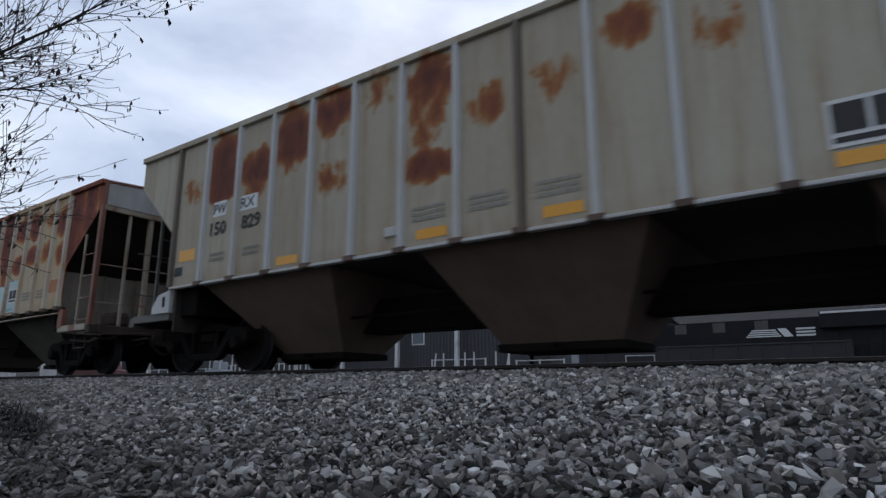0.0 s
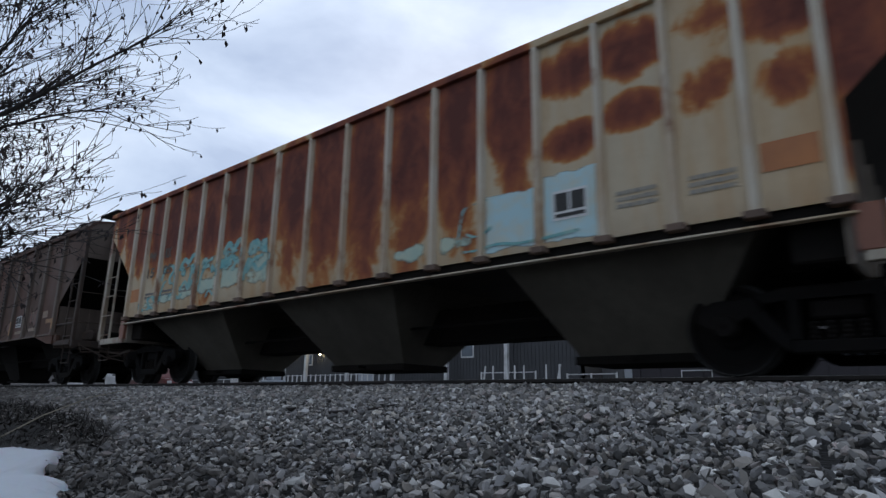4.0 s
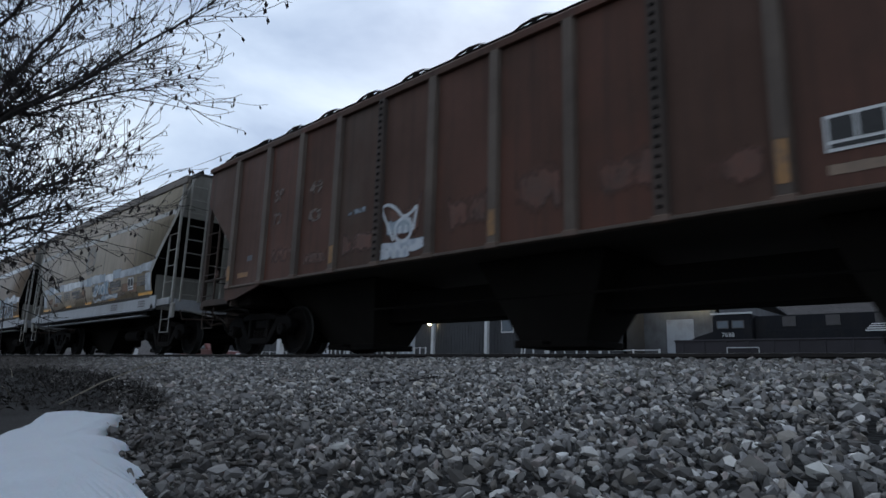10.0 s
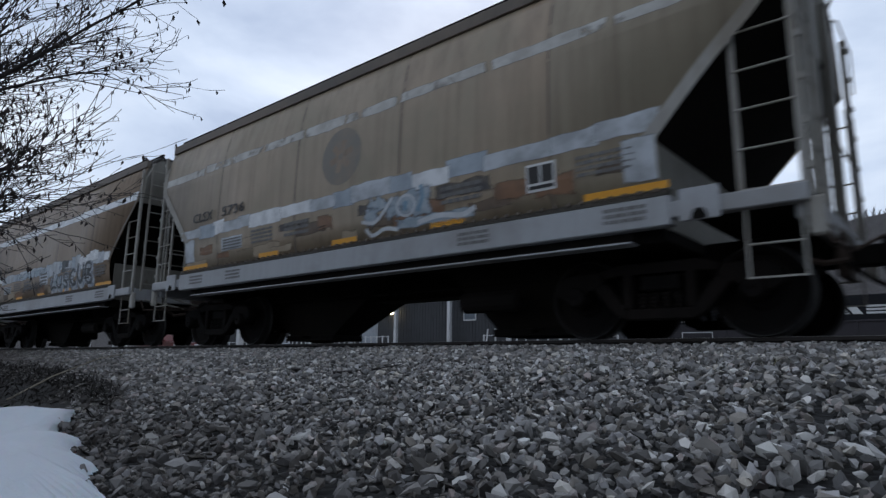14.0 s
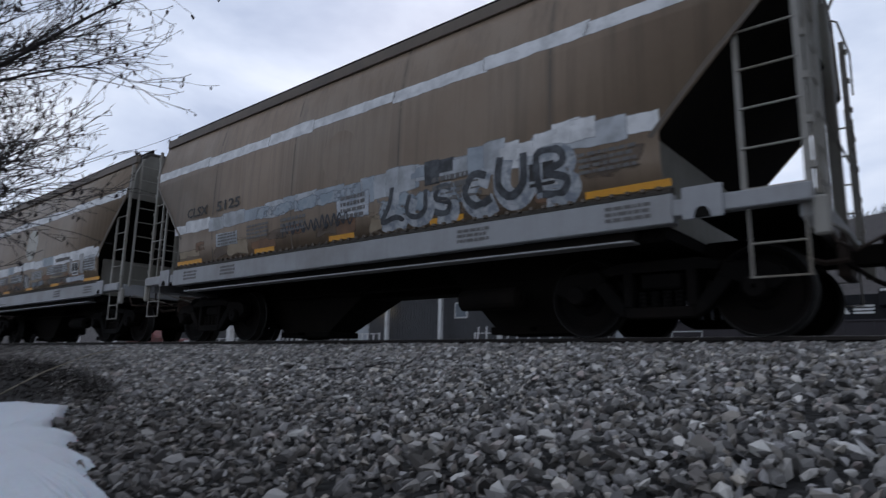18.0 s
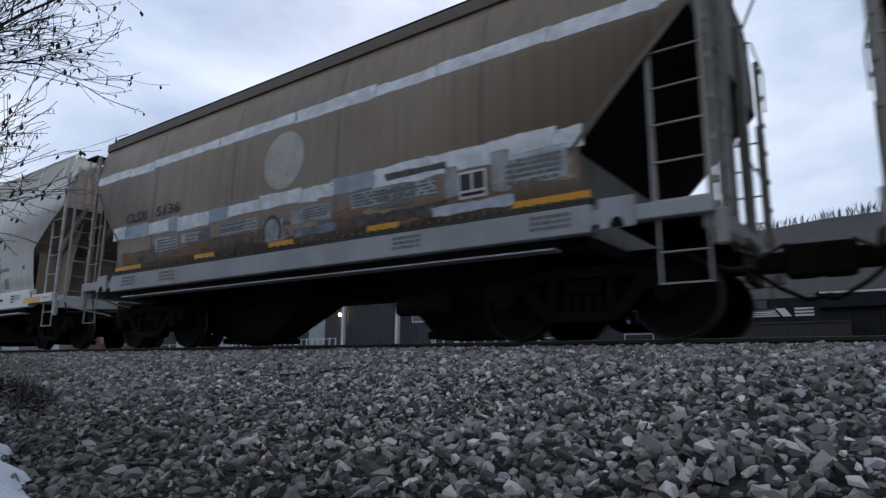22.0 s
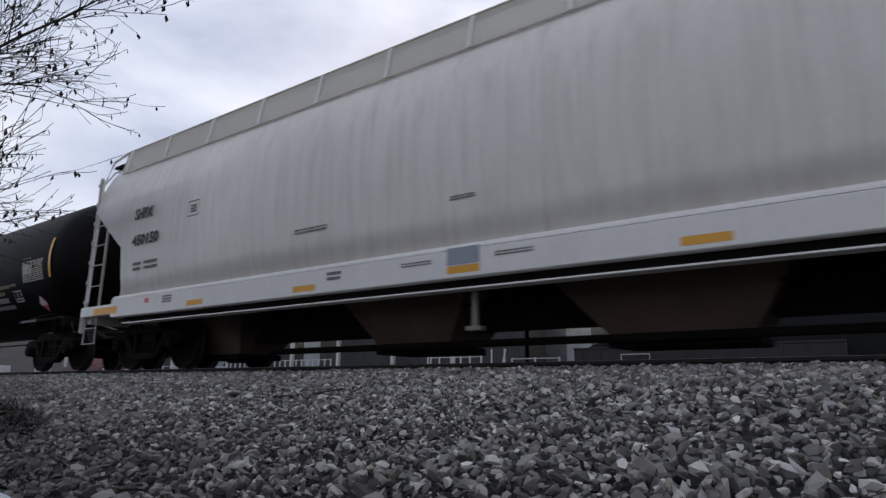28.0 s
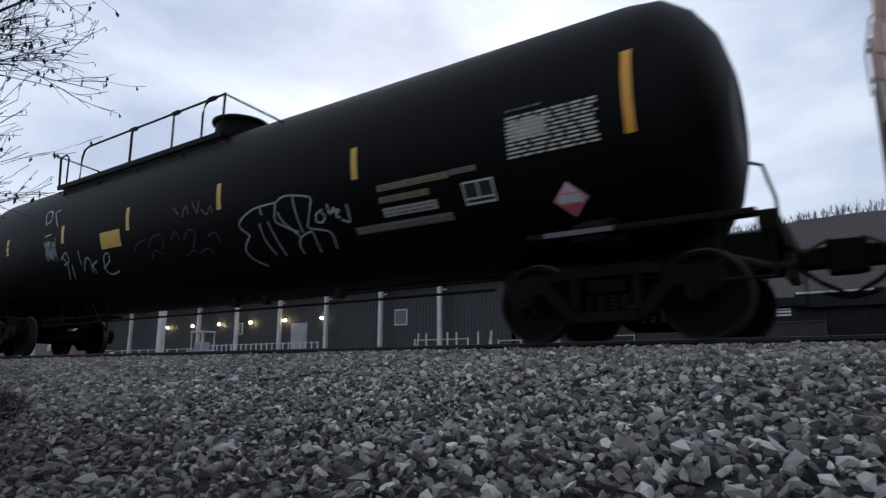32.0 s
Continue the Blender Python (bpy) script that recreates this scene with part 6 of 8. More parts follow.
decal(car_g, SIDE_E, 0.2, 1.2, 1.36, 1.56, M["chalk_wash"], "overspray", 0.0065)

# --- the long off-white hopper
SIDE_H = Side([(1.515, 1.20), (1.58, 1.60), (1.63, 2.10), (1.635, 2.60), (1.59, 3.05), (1.50, 3.40), (1.38, 3.66), (1.30, 3.78)])
ROOF_H = [(-1.0, 3.90), (-0.5, 3.96), (0, 3.98), (0.5, 3.96), (1.0, 3.90)]
BAYS4 = [(-6.9, -4.7, 1.18, -6.3, -5.3, 0.24, 0.9, 0.40), (-2.8, -0.3, 1.18, -2.15, -1.0, 0.24, 0.9, 0.40), (0.4, 3.2, 1.18, 1.2, 2.6, 0.24, 0.9, 0.40), (4.4, 6.7, 1.18, 5.1, 6.0, 0.24, 0.9, 0.40)]
car_h = smooth_hopper("long off-white covered hopper with roof walkway and green graffiti", -49.58, 8.43, SIDE_H, M["white_car"], M["pink_dirt"], M["white_sill"], M["lad_white"], M["white_car"],
                      1.20, 2.90, 7.25, 2.10, ROOF_H, 0.86, (-7.15, 7.15), 4.12, BAYS4, M["brown_beige"], brake=True, z_low=0.44)
for sx in (-1, 1):
    part("bulkhead", boxes((min(sx * 7.16, sx * 7.20), max(sx * 7.16, sx * 7.20), -1.46, 1.46, 0.90, 2.06)), M["brown_beige"], car_h, "brown-stained beige plate")
    for sy in (-1, 1):
        bm = bmesh.new()
        prism(bm, [(sx * 6.98, 1.00), (sx * 7.70, 1.00), (sx * 7.80, 1.30), (sx * 7.84, 1.90), (sx * 8.14, 2.70), (sx * 7.24, 2.06), (sx * 6.98, 1.90)], sy * 1.05 - 0.012, sy * 1.05 + 0.012)
        part("shear_plate", bm, M["brown_beige"], car_h, "brown-stained beige upright plate")
    for y in (-1.15, -0.45, 0.35, 1.05):
        # stiffeners down the end sheet and on under the slope
        bm = bmesh.new()
        prism(bm, [(sx * 8.345, 3.62), (sx * 8.42, 3.55), (sx * 8.43, 2.92), (sx * 7.42, 2.08), (sx * 7.32, 2.13), (sx * 8.345, 2.94)], y - 0.035, y + 0.035)
        part("end_stiffener", bm, M["pink_dirt"], car_h, "rust-stained beige stiffener")
    bm = bmesh.new()
    prism(bm, [(sx * 8.36, 2.06), (sx * 8.36, 2.22), (sx * 7.80, 2.32), (sx * 7.80, 2.28)], -1.03, -0.97)
    part("post_bracket", bm, M["end_brown"], car_h)
for sy in (-1, 1):
    wk = bmesh.new()
    prism(wk, [(sy * 1.32, 4.14), (sy * 1.29, 4.14), (sy * 1.385, 3.68), (sy * 1.415, 3.67)], -8.0, 8.0, "x")
    w = part("walkway_side", wk, M["screen"], car_h, "pale wire-mesh walkway screen")
    for i in range(13):
        q = -7.8 + 1.3 * i
        bm = bmesh.new()
        prism(bm, [(sy * 1.35, 4.13), (sy * 1.31, 4.13), (sy * 1.39, 3.68), (sy * 1.44, 3.67)], q - 0.025, q + 0.025, "x")
        part("walkway_bracket", bm, M["white_sill"], w)
    bm = bmesh.new()
    pipe(bm, [(-8.15, sy * 1.31, 4.15), (8.15, sy * 1.31, 4.15)], 0.022, 6)
    part("walkway_edge", bm, M["walk"], car_h)
grating(car_h, -8.0, 8.0, -1.27, -0.75, 4.12, M["walk"], 0.12, "y", "roof_walk")
for sx in (-1, 1):
    for sy in (-1, 1):
        bm = bmesh.new()
        pipe(bm, [(sx * 8.0, sy * 1.31, 4.15), (sx * 8.30, sy * 1.42, 3.98), (sx * 8.36, sy * 1.54, 3.5), (sx * 8.38, sy * 1.56, 1.2)], 0.024, 6)
        part("corner_handrail", bm, M["white_sill"], car_h)
bm = bmesh.new()
pipe(bm, [(-4.3, -0.55, 0.24), (6.0, -0.55, 0.24)], 0.045, 8)
part("outlet_pipe", bm, M["under"], car_h)
bm = soft(boxes((-0.03, 0.03, -1.35, -1.29, 0.36, 0.88), (-0.10, 0.10, -1.37, -1.27, 0.32, 0.37)), 0.008)
part("lever_post", bm, M["lad_tan"], car_h, "tan gate lever post")
SILL_H = Side([(1.637, 0.8), (1.637, 1.20)])
for a, b, z0, z1 in ((7.12, 7.93, 0.93, 1.05), (-7.93, -7.12, 0.93, 1.05)):
    decal(car_h, SILL_H, a, b, z0, z1, M["orange"], "reflector", 0.001)
for a in (-4.83, -2.42, 0.05, 2.5, 4.9):
    decal(car_h, SILL_H, a - 0.21, a + 0.21, 0.91, 0.99, M["orange"], "reflector", 0.001)
decal(car_h, SILL_H, -0.16, 0.26, 1.0, 1.19, M["blue_grey"], "grey_patch", 0.001)
decal(car_h, SILL_H, -6.25, -6.13, 1.04, 1.12, M["red"], "red_tag", 0.001)
fit_text("SHPX", -6.84, -6.28, 2.54, 0.20, SIDE_H.y(2.60) + 0.014, M["black_paint"], car_h, 0.034)
fit_text("450150", -6.86, -6.04, 2.07, 0.20, SIDE_H.y(2.18) + 0.012, M["black_paint"], car_h, 0.034)
lines_of_text(car_h, SIDE_H, -6.83, -6.58, 1.62, 1.80, 2, M["grey_paint"], 0.006)
lines_of_text(car_h, SIDE_H, -6.48, -6.08, 1.62, 1.80, 2, M["grey_paint"], 0.006)
for a, b, z0, z1 in ((-5.24, -4.92, 2.585, 2.60), (-5.24, -4.92, 2.345, 2.36), (-5.24, -5.232, 2.36, 2.585), (-4.928, -4.92, 2.36, 2.585)):
    decal(car_h, SIDE_H, a, b, z0, z1, M["grey_paint"], "stencil_frame", 0.006)
lines_of_text(car_h, SIDE_H, -5.16, -5.0, 2.40, 2.54, 3, M["dull_spray"], 0.006)
for x0, z0, w, h, n in ((-2.70, 1.70, 0.62, 0.08, 2), (-0.14, 1.74, 0.32, 0.06, 2), (3.92, 1.60, 0.72, 0.13, 3), (5.55, 1.72, 0.50, 0.09, 2), (6.73, 1.70, 0.15, 0.10, 3), (5.78, 1.32, 0.22, 0.24, 5)):
    lines_of_text(car_h, SIDE_H, x0, x0 + w, z0, z0 + h, n, M["grey_paint"], 0.006)
for x0 in (-0.80, 0.45):
    lines_of_text(car_h, SILL_H, x0, x0 + 0.43, 1.04, 1.10, 2, M["grey_paint"], 0.001)
lines_of_text(car_h, SILL_H, 6.43, 6.64, 0.97, 1.15, 3, M["dull_spray"], 0.001)
lines_of_text(car_h, SILL_H, 6.67, 6.94, 1.03, 1.15, 2, M["disk"], 0.001)
lines_of_text(car_h, SILL_H, 8.0, 8.36, 1.00, 1.03, 1, M["grey_paint"], 0.001)
decal(car_h, SILL_H, 5.78, 6.00, 1.03, 1.09, M["black_paint"], "stencil_block", 0.001)
for x0, n in ((-5.72, 3), (-2.0, 2)):
    lines_of_text(car_h, SILL_H, x0, x0 + 0.26, 1.00, 1.13, n, M["grey_paint"], 0.001)
decal(car_h, SILL_H, 7.46, 7.53, 1.04, 1.16, M["grey_paint"], "defect_tag_holder", 0.001)
bm = Spray()
decal(car_h, SIDE_H, 4.72, 5.22, 1.38, 1.72, M["green_wash"], "overspray", 0.0045)
decal(car_h, SIDE_H, 4.95, 5.52, 1.56, 2.0, M["green_wash"], "overspray", 0.0050)
for k, (pts, w) in enumerate((([(4.58, 1.37), (4.64, 1.52), (4.70, 1.44), (4.66, 1.38), (4.78, 1.42)], 0.035), ([(4.66, 1.54), (4.82, 1.50), (4.98, 1.42), (5.10, 1.37)], 0.04), ([(4.72, 1.70), (4.86, 1.70), (4.95, 1.66), (5.02, 1.74), (5.16, 1.80), (5.28, 1.90), (5.38, 2.00), (5.54, 2.03)], 0.035),
                              ([(5.40, 2.00), (5.46, 1.94), (5.50, 1.84), (5.44, 1.78), (5.54, 1.74), (5.48, 1.64)], 0.04), ([(4.96, 1.66), (5.04, 1.60), (5.12, 1.68), (5.22, 1.66)], 0.03), ([(5.02, 1.58), (5.14, 1.54), (5.26, 1.56), (5.36, 1.50), (5.46, 1.56), (5.54, 1.58)], 0.035), ([(5.14, 1.72), (5.26, 1.80), (5.34, 1.70)], 0.03), ([(5.22, 1.60), (5.32, 1.66), (5.40, 1.62)], 0.03))):
    stroke(bm, SIDE_H, pts, w, 0.006 + 0.0004 * k)
spray_parts(bm, M["green_spray"], car_h, "small green graffiti")

# --- the black tank car
def tank_car(label, x):
    car = new_car(label, x)
    R, zc = 1.485, 2.36
    bm = bmesh.new()
    prof = [(-8.38, 0.02), (-8.35, 0.58), (-8.24, 0.98), (-8.05, 1.26), (-7.79, 1.44), (-7.45, R)] + [(-7.43 + 14.86 * i / 6, R) for i in range(1, 6)] + [(7.45, R), (7.79, 1.44), (8.05, 1.26), (8.24, 0.98), (8.35, 0.58), (8.38, 0.02)]
    lathe(bm, prof, 64, "x")
    for v in bm.verts:
        v.co.z += zc
    part("tank_shell", bm, M["black_tank"], car, smooth=True)
    shell = Side([(math.sqrt(max(R * R - (z - zc) ** 2, 0.01)), z) for z in [zc - 1.4 + 0.1 * i for i in range(29)]])
    dome = bmesh.new()
    lathe(dome, ((3.70, 0.44), (3.98, 0.44), (4.00, 0.50), (4.05, 0.50), (4.08, 0.30)), 26, "z")
    for v in dome.verts:
        v.co += Vector((0.3, -0.35, 0.0))
    part("manway", dome, M["black_tank"], car)
    # platform and railing beside the manway
    grating(car, -4.65, 0.9, -1.17, -1.00, 3.50, M["black_tank"], 0.07, "y", "platform")
    part("toe_board", boxes((-4.65, 0.9, -1.185, -1.172, 3.44, 3.53)), M["black_tank"], car)
    bm = bmesh.new()
    for q in (-4.3, -2.9, -1.5, -0.1):
        pipe(bm, [(q, -1.16, 3.46), (q, -1.19, 3.26)], 0.016, 6)
    pipe(bm, [(-4.55, -1.185, 3.36), (0.9, -1.185, 3.36)], 0.014, 6)
    part("platform_bracket", bm, M["black_tank"], car)
    bm = bmesh.new()
    yr, top = -1.15, 4.18
    pipe(bm, [(-4.63, yr, 3.44), (-4.70, yr, top)], 0.026, 6)
    pipe(bm, [(-4.70, yr, top), (-4.44, yr, top + 0.01), (-4.34, yr, top - 0.08), (-4.34, yr, 3.46)], 0.018, 6)
    pipe(bm, [(-4.62, yr, top - 0.03), (-3.0, yr, 3.56)], 0.016, 6)
    pipe(bm, [(-3.78, yr, 3.46), (-3.76, yr, 3.98), (-3.68, yr, 4.14), (-3.52, yr, top + 0.01), (0.88, yr, top)], 0.020, 6)
    pipe(bm, [(-1.90, yr, 3.44), (-1.90, yr, top)], 0.027, 6)
    pipe(bm, [(-0.54, yr, 3.44), (-0.54, yr, top)], 0.020, 6)
    pipe(bm, [(0.33, yr, 3.44), (0.32, yr, 3.98), (0.38, yr, 4.12), (0.50, yr, top)], 0.020, 6)
    pipe(bm, [(0.90, yr, top + 0.02), (0.88, yr, 3.44)], 0.022, 6)
    pipe(bm, [(0.90, yr, top), (2.36, yr, 3.34)], 0.018, 6)
    for q in (-1.84, -0.48, 0.56):
        box(bm, q - 0.10, q + 0.10, yr - 0.028, yr + 0.028, top - 0.03, top + 0.03)
    part("platform_railing", bm, M["black_tank"], car)
    # stub sills, side walkways and bolster saddles
    for sx in (-1, 1):
        a, b = sorted((sx * 5.6, sx * 8.6))
        part("stub_sill", soft(boxes((a, b, -0.32, 0.32, 0.66, 1.06)), 0.015), M["under"], car)
        bm = bmesh.new()
        prism(bm, [(-1.45, 0.92), (1.45, 0.92), (1.45, 1.08), (1.05, 1.22), (-1.05, 1.22), (-1.45, 1.08)], sx * 7.14 - 0.16, sx * 7.14 + 0.16, "x")
        part("saddle", soft(bm, 0.012), M["under"], car)
        for sy in (-1, 1):
            a, b = sorted((sx * 6.5, sx * 8.6))
            part("side_walk", soft(boxes((a, b, sy * 1.40 - 0.08, sy * 1.40 + 0.08, 0.98, 1.04)), 0.01), M["under"], car)
            # Paler strip: the lit line along the walkway's edge, put in as colour.
            part("side_walk_edge", boxes((a + 0.2, b - 1.2, sy * 1.486 - 0.004, sy * 1.486 + 0.004, 0.985, 1.035)), M["dull_spray"], car)
            bm = bmesh.new()
            for q in (8.3, 8.7):
                pipe(bm, [(sx * q, sy * 1.5, 1.0), (sx * q, sy * 1.5, 0.45)], 0.014, 6)
            pipe(bm, [(sx * 8.3, sy * 1.5, 0.45), (sx * 8.7, sy * 1.5, 0.45)], 0.016, 6)
            part("stirrup_step", bm, M["under"], car)
        bm = bmesh.new()
        pipe(bm, [(sx * 8.20, 0.80, 2.16), (sx * 8.42, 0.95, 2.10), (sx * 8.52, 1.05, 1.7), (sx * 8.54, 1.1, 1.0)], 0.022, 6)
        part("end_handrail", bm, M["dull_spray"], car, "grey curved end handrail")
        part("end_beam", soft(boxes((min(sx * 8.6, sx * 8.75), max(sx * 8.6, sx * 8.75), -1.5, 1.5, 0.84, 1.0)), 0.01), M["under"], car)
        coupler(car, sx * 8.7, sx, M["under"])
        truck(car, sx * 7.14)
    # brake rigging slung under the shell
    bm = bmesh.new()
    for z, y in ((0.72, -0.9), (0.60, -0.9)):
        pipe(bm, [(-5.2, y, z), (5.8, y, z)], 0.018, 6)
    for q in (-4.9, -4.4, -3.9, -3.4):
        pipe(bm, [(q, -0.9, 0.95), (q - 0.15, -0.9, 0.55)], 0.018, 6)
    pipe(bm, [(-3.2, -0.9, 0.95), (-2.6, -0.9, 0.42)], 0.02, 6)
    pipe(bm, [(-2.6, -0.9, 0.95), (-2.6, -0.9, 0.42)], 0.02, 6)
    for q in (1.2, 1.9, 3.4):
        box(bm, q - 0.05, q + 0.05, -0.95, -0.85, 0.66, 0.80)
    part("brake_rigging", bm, M["under"], car)
    part("belly_rib", soft(boxes((-6.2, 6.2, -0.12, 0.12, 0.86, 0.98)), 0.01), M["under"], car)
    # markings
    for q, z0, z1, m in ((7.60, 1.92, 2.76, "orange"), (4.12, 2.06, 2.47, "yellow"), (1.39, 2.07, 2.47, "yellow"), (-1.14, 2.07, 2.47, "yellow"), (-3.46, 2.1, 2.45, "yellow"), (-5.9, 2.1, 2.45, "yellow")):
        decal(car, shell, q - 0.05, q + 0.05, z0, z1, M[m], "reflector", 0.004)
    decal(car, shell, -2.07, -1.41, 1.84, 2.13, M["yellow"], "placard", 0.004, "yellow rectangular placard")
    bm = bmesh.new()
    d, zm, xm = 0.19, 1.44, 6.87
    v = [bm.verts.new((xm + a, -(shell.y(zm + b) + 0.012), zm + b)) for a, b in ((-d, 0), (0, -d * 0.85), (d, 0), (0, d * 0.85))]
    bm.faces.new((v[0], v[1], v[2])), bm.faces.new((v[0], v[2], v[3]))
    pl = part("hazard_placard", bm, M["pink_placard"], car, "white and red diamond placard")
    for z0, z1, m in ((-0.034, 0.040, "pale_sticker"), (0.055, 0.150, "pink_pale"), (-0.150, -0.048, "red")):
        bm = bmesh.new()
        w0, w1 = (0.19 - abs(z0) * 1.18) - 0.018, (0.19 - abs(z1) * 1.18) - 0.018
        bm.faces.new([bm.verts.new((xm + a, -(shell.y(zm + b) + 0.016), zm + b)) for a, b in ((-w0, z0), (w0, z0), (max(w1, 0.004), z1), (-max(w1, 0.004), z1))])
        part("placard_field", bm, M[m], pl)
    lines_of_text(car, shell, 6.29, 7.30, 1.90, 2.36, 11, M["disk"], 0.006)
    lines_of_text(car, shell, 6.29, 6.72, 2.40, 2.44, 1, M["dull_spray"], 0.006)
    decal(car, shell, 6.32, 6.76, 2.06, 2.30, M["grey_wash"], "faded_label", 0.005)
    lot_box(car, shell, 5.85, 1.655, 0.40, 0.24)
    for x0, x1, z0, z1, m in ((4.45, 5.50, 1.855, 1.93, "faint_yellow"), (5.52, 5.87, 1.875, 1.935, "faint_letter"), (4.44, 5.20, 1.72, 1.79, "faint_yellow"), (4.46, 5.27, 1.56, 1.66, "disk"), (3.93, 5.43, 1.42, 1.505, "faint_letter")):
        decal(car, shell, x0, x1, z0, z1, M[m], "faded_label", 0.004)
        lines_of_text(car, shell, x0 + 0.03, x1 - 0.03, z0 + 0.01, z1 - 0.01, 2, M["dull_spray"], 0.006)
    # outlined bubble letters
    bm = Spray()
    for k, pts in enumerate((
            [(1.95, 1.63), (1.78, 1.80), (2.12, 1.96), (2.55, 1.99), (2.63, 1.98)], [(1.95, 1.63), (1.74, 1.48), (1.77, 1.34), (1.98, 1.22)],
            [(2.28, 1.99), (2.31, 1.86)], [(2.22, 1.77), (2.23, 1.54), (2.30, 1.34)], [(2.40, 1.77), (2.46, 1.52), (2.49, 1.32)],
            [(2.63, 1.98), (2.76, 2.04), (2.96, 2.04), (3.28, 1.97), (3.30, 1.89), (3.17, 1.66)], [(2.64, 1.87), (2.70, 1.73), (2.85, 1.59), (2.94, 1.50)],
            [(2.98, 2.02), (2.99, 1.79), (3.02, 1.55)], [(3.17, 1.66), (3.16, 1.59), (3.50, 1.50), (3.48, 1.31)], [(2.63, 1.97), (2.56, 1.78), (2.63, 1.70), (2.95, 1.56)],
            [(2.94, 1.50), (2.85, 1.41), (2.85, 1.30)], [(2.94, 1.50), (3.10, 1.54), (3.19, 1.52), (3.17, 1.29)])):
        stroke(bm, shell, pts, 0.022, 0.008 + 0.0004 * k)
    # and a scribble beside them
    for k, pts in enumerate((
            [(3.48, 1.78), (3.36, 1.74), (3.33, 1.66), (3.42, 1.63), (3.50, 1.69), (3.45, 1.75)], [(3.58, 1.84), (3.61, 1.71), (3.69, 1.78), (3.71, 1.64)],
            [(3.57, 1.73), (3.77, 1.74), (3.70, 1.68), (3.76, 1.65)], [(3.92, 1.79), (3.90, 1.59), (3.77, 1.62)])):
        stroke(bm, shell, pts, 0.026, 0.013 + 0.0004 * k)
    spray_parts(bm, M["tank_spray"], car, "thin white outlined graffiti")
    # chalky loose handwriting, with smears beside it
    bm = Spray()
    for k, pts in enumerate((
            [(-3.55, 1.86), (-3.44, 1.69), (-3.60, 1.44)], [(-3.62, 1.81), (-3.38, 1.92), (-3.34, 1.76), (-3.57, 1.70)], [(-3.27, 1.68), (-3.40, 1.43)], [(-2.91, 1.90), (-2.93, 1.65)],
            [(-2.93, 1.54), (-2.70, 1.75), (-2.57, 1.69), (-2.66, 1.50)], [(-2.35, 1.67), (-2.54, 1.61), (-2.55, 1.48)], [(-2.24, 1.53), (-1.94, 1.64), (-1.92, 1.77), (-2.08, 1.71), (-2.19, 1.50), (-2.06, 1.42), (-1.79, 1.45)])):
        stroke(bm, shell, pts, 0.026, 0.008 + 0.0003 * k)
    for k, pts in enumerate((
            [(-4.18, 2.55), (-4.37, 2.82), (-4.16, 2.85), (-4.03, 2.65), (-4.17, 2.57)], [(-4.00, 2.79), (-3.76, 2.83)], [(-3.92, 2.75), (-3.67, 2.46)], [(-4.17, 2.31), (-3.89, 2.33)])):
        stroke(bm, shell, pts, 0.026, 0.012 + 0.0003 * k)
    spray_parts(bm, M["tank_spray"], car, "pale chalky graffiti")
    decal(car, shell, -4.25, -3.68, 1.66, 2.34, M["chalk_wash"], "overspray", 0.005)
    decal(car, shell, -4.15, -3.72, 1.80, 2.20, M["chalk_wash"], "overspray", 0.0055)
    # dull, half washed-off letters
    bm = Spray()
    for k, pts in enumerate((
            [(-1.06, 1.71), (-0.91, 1.82), (-0.63, 1.86)], [(-0.64, 1.72), (-0.43, 1.88), (-0.18, 1.87), (-0.21, 1.67)], [(-0.65, 1.54), (-0.47, 1.66), (-0.30, 1.59)], [(0.06, 1.78), (0.22, 1.89), (0.28, 1.75)],
            [(0.38, 1.74), (0.57, 1.87), (0.71, 1.79), (0.55, 1.60)], [(0.28, 1.50), (0.57, 1.57), (0.59, 1.47)], [(0.67, 1.52), (0.93, 1.56), (0.96, 1.44)], [(1.00, 1.72), (1.19, 1.76), (1.27, 1.59)])):
        stroke(bm, shell, pts, 0.022, 0.008 + 0.0003 * k)
    spray_parts(bm, M["faint_spray"], car, "dull grey graffiti")
    bm = Spray()
    for k, pts in enumerate(([(0.24, 2.25), (0.36, 2.14)], [(0.46, 2.08), (0.56, 2.25), (0.63, 2.10)], [(0.74, 2.28), (0.85, 2.09), (0.91, 2.28)], [(0.95, 2.14), (1.08, 2.04), (1.19, 2.15), (1.23, 2.04)])):
        stroke(bm, shell, pts, 0.024, 0.008 + 0.0003 * k)
    spray_parts(bm, M["dull_spray"], car, "small grey scribbled graffiti")
    return car


car_k = tank_car("black tank car with white outlined graffiti and yellow reflector strips", -67.65)
car_l = copy_thing(car_k, I4)
CARS.append((car_l, -67.65 - 18.9))
for o in car_l.children:
    if o.name.startswith("wheelset"):
        WHEELSETS.append((o, o.matrix_basis.translation.x))
for mould in MOULDS:
    bpy.data.objects.remove(mould)

# ---------- ground, track and ballast ----------
def lerp_table(v, tab):
    for (a, za), (b, zb) in zip(tab, tab[1:]):
        if v <= b:
            return za + (zb - za) * max(0.0, (v - a)) / (b - a)
    return tab[-1][1]


PROFILE = [(-600, -1.2), (-8, -0.75), (-1.5, -0.58), (0.3, -0.405), (1.3, -0.300), (2.6, -0.160), (4.6, 0.040), (6.0, 0.165), (6.9, 0.150), (8.4, 0.150), (10.5, -0.05), (14, 0.0), (40, 0.0), (150, 0.0), (4000, 0.0)]


def ground_z(x, y):
    return lerp_table(y, PROFILE)


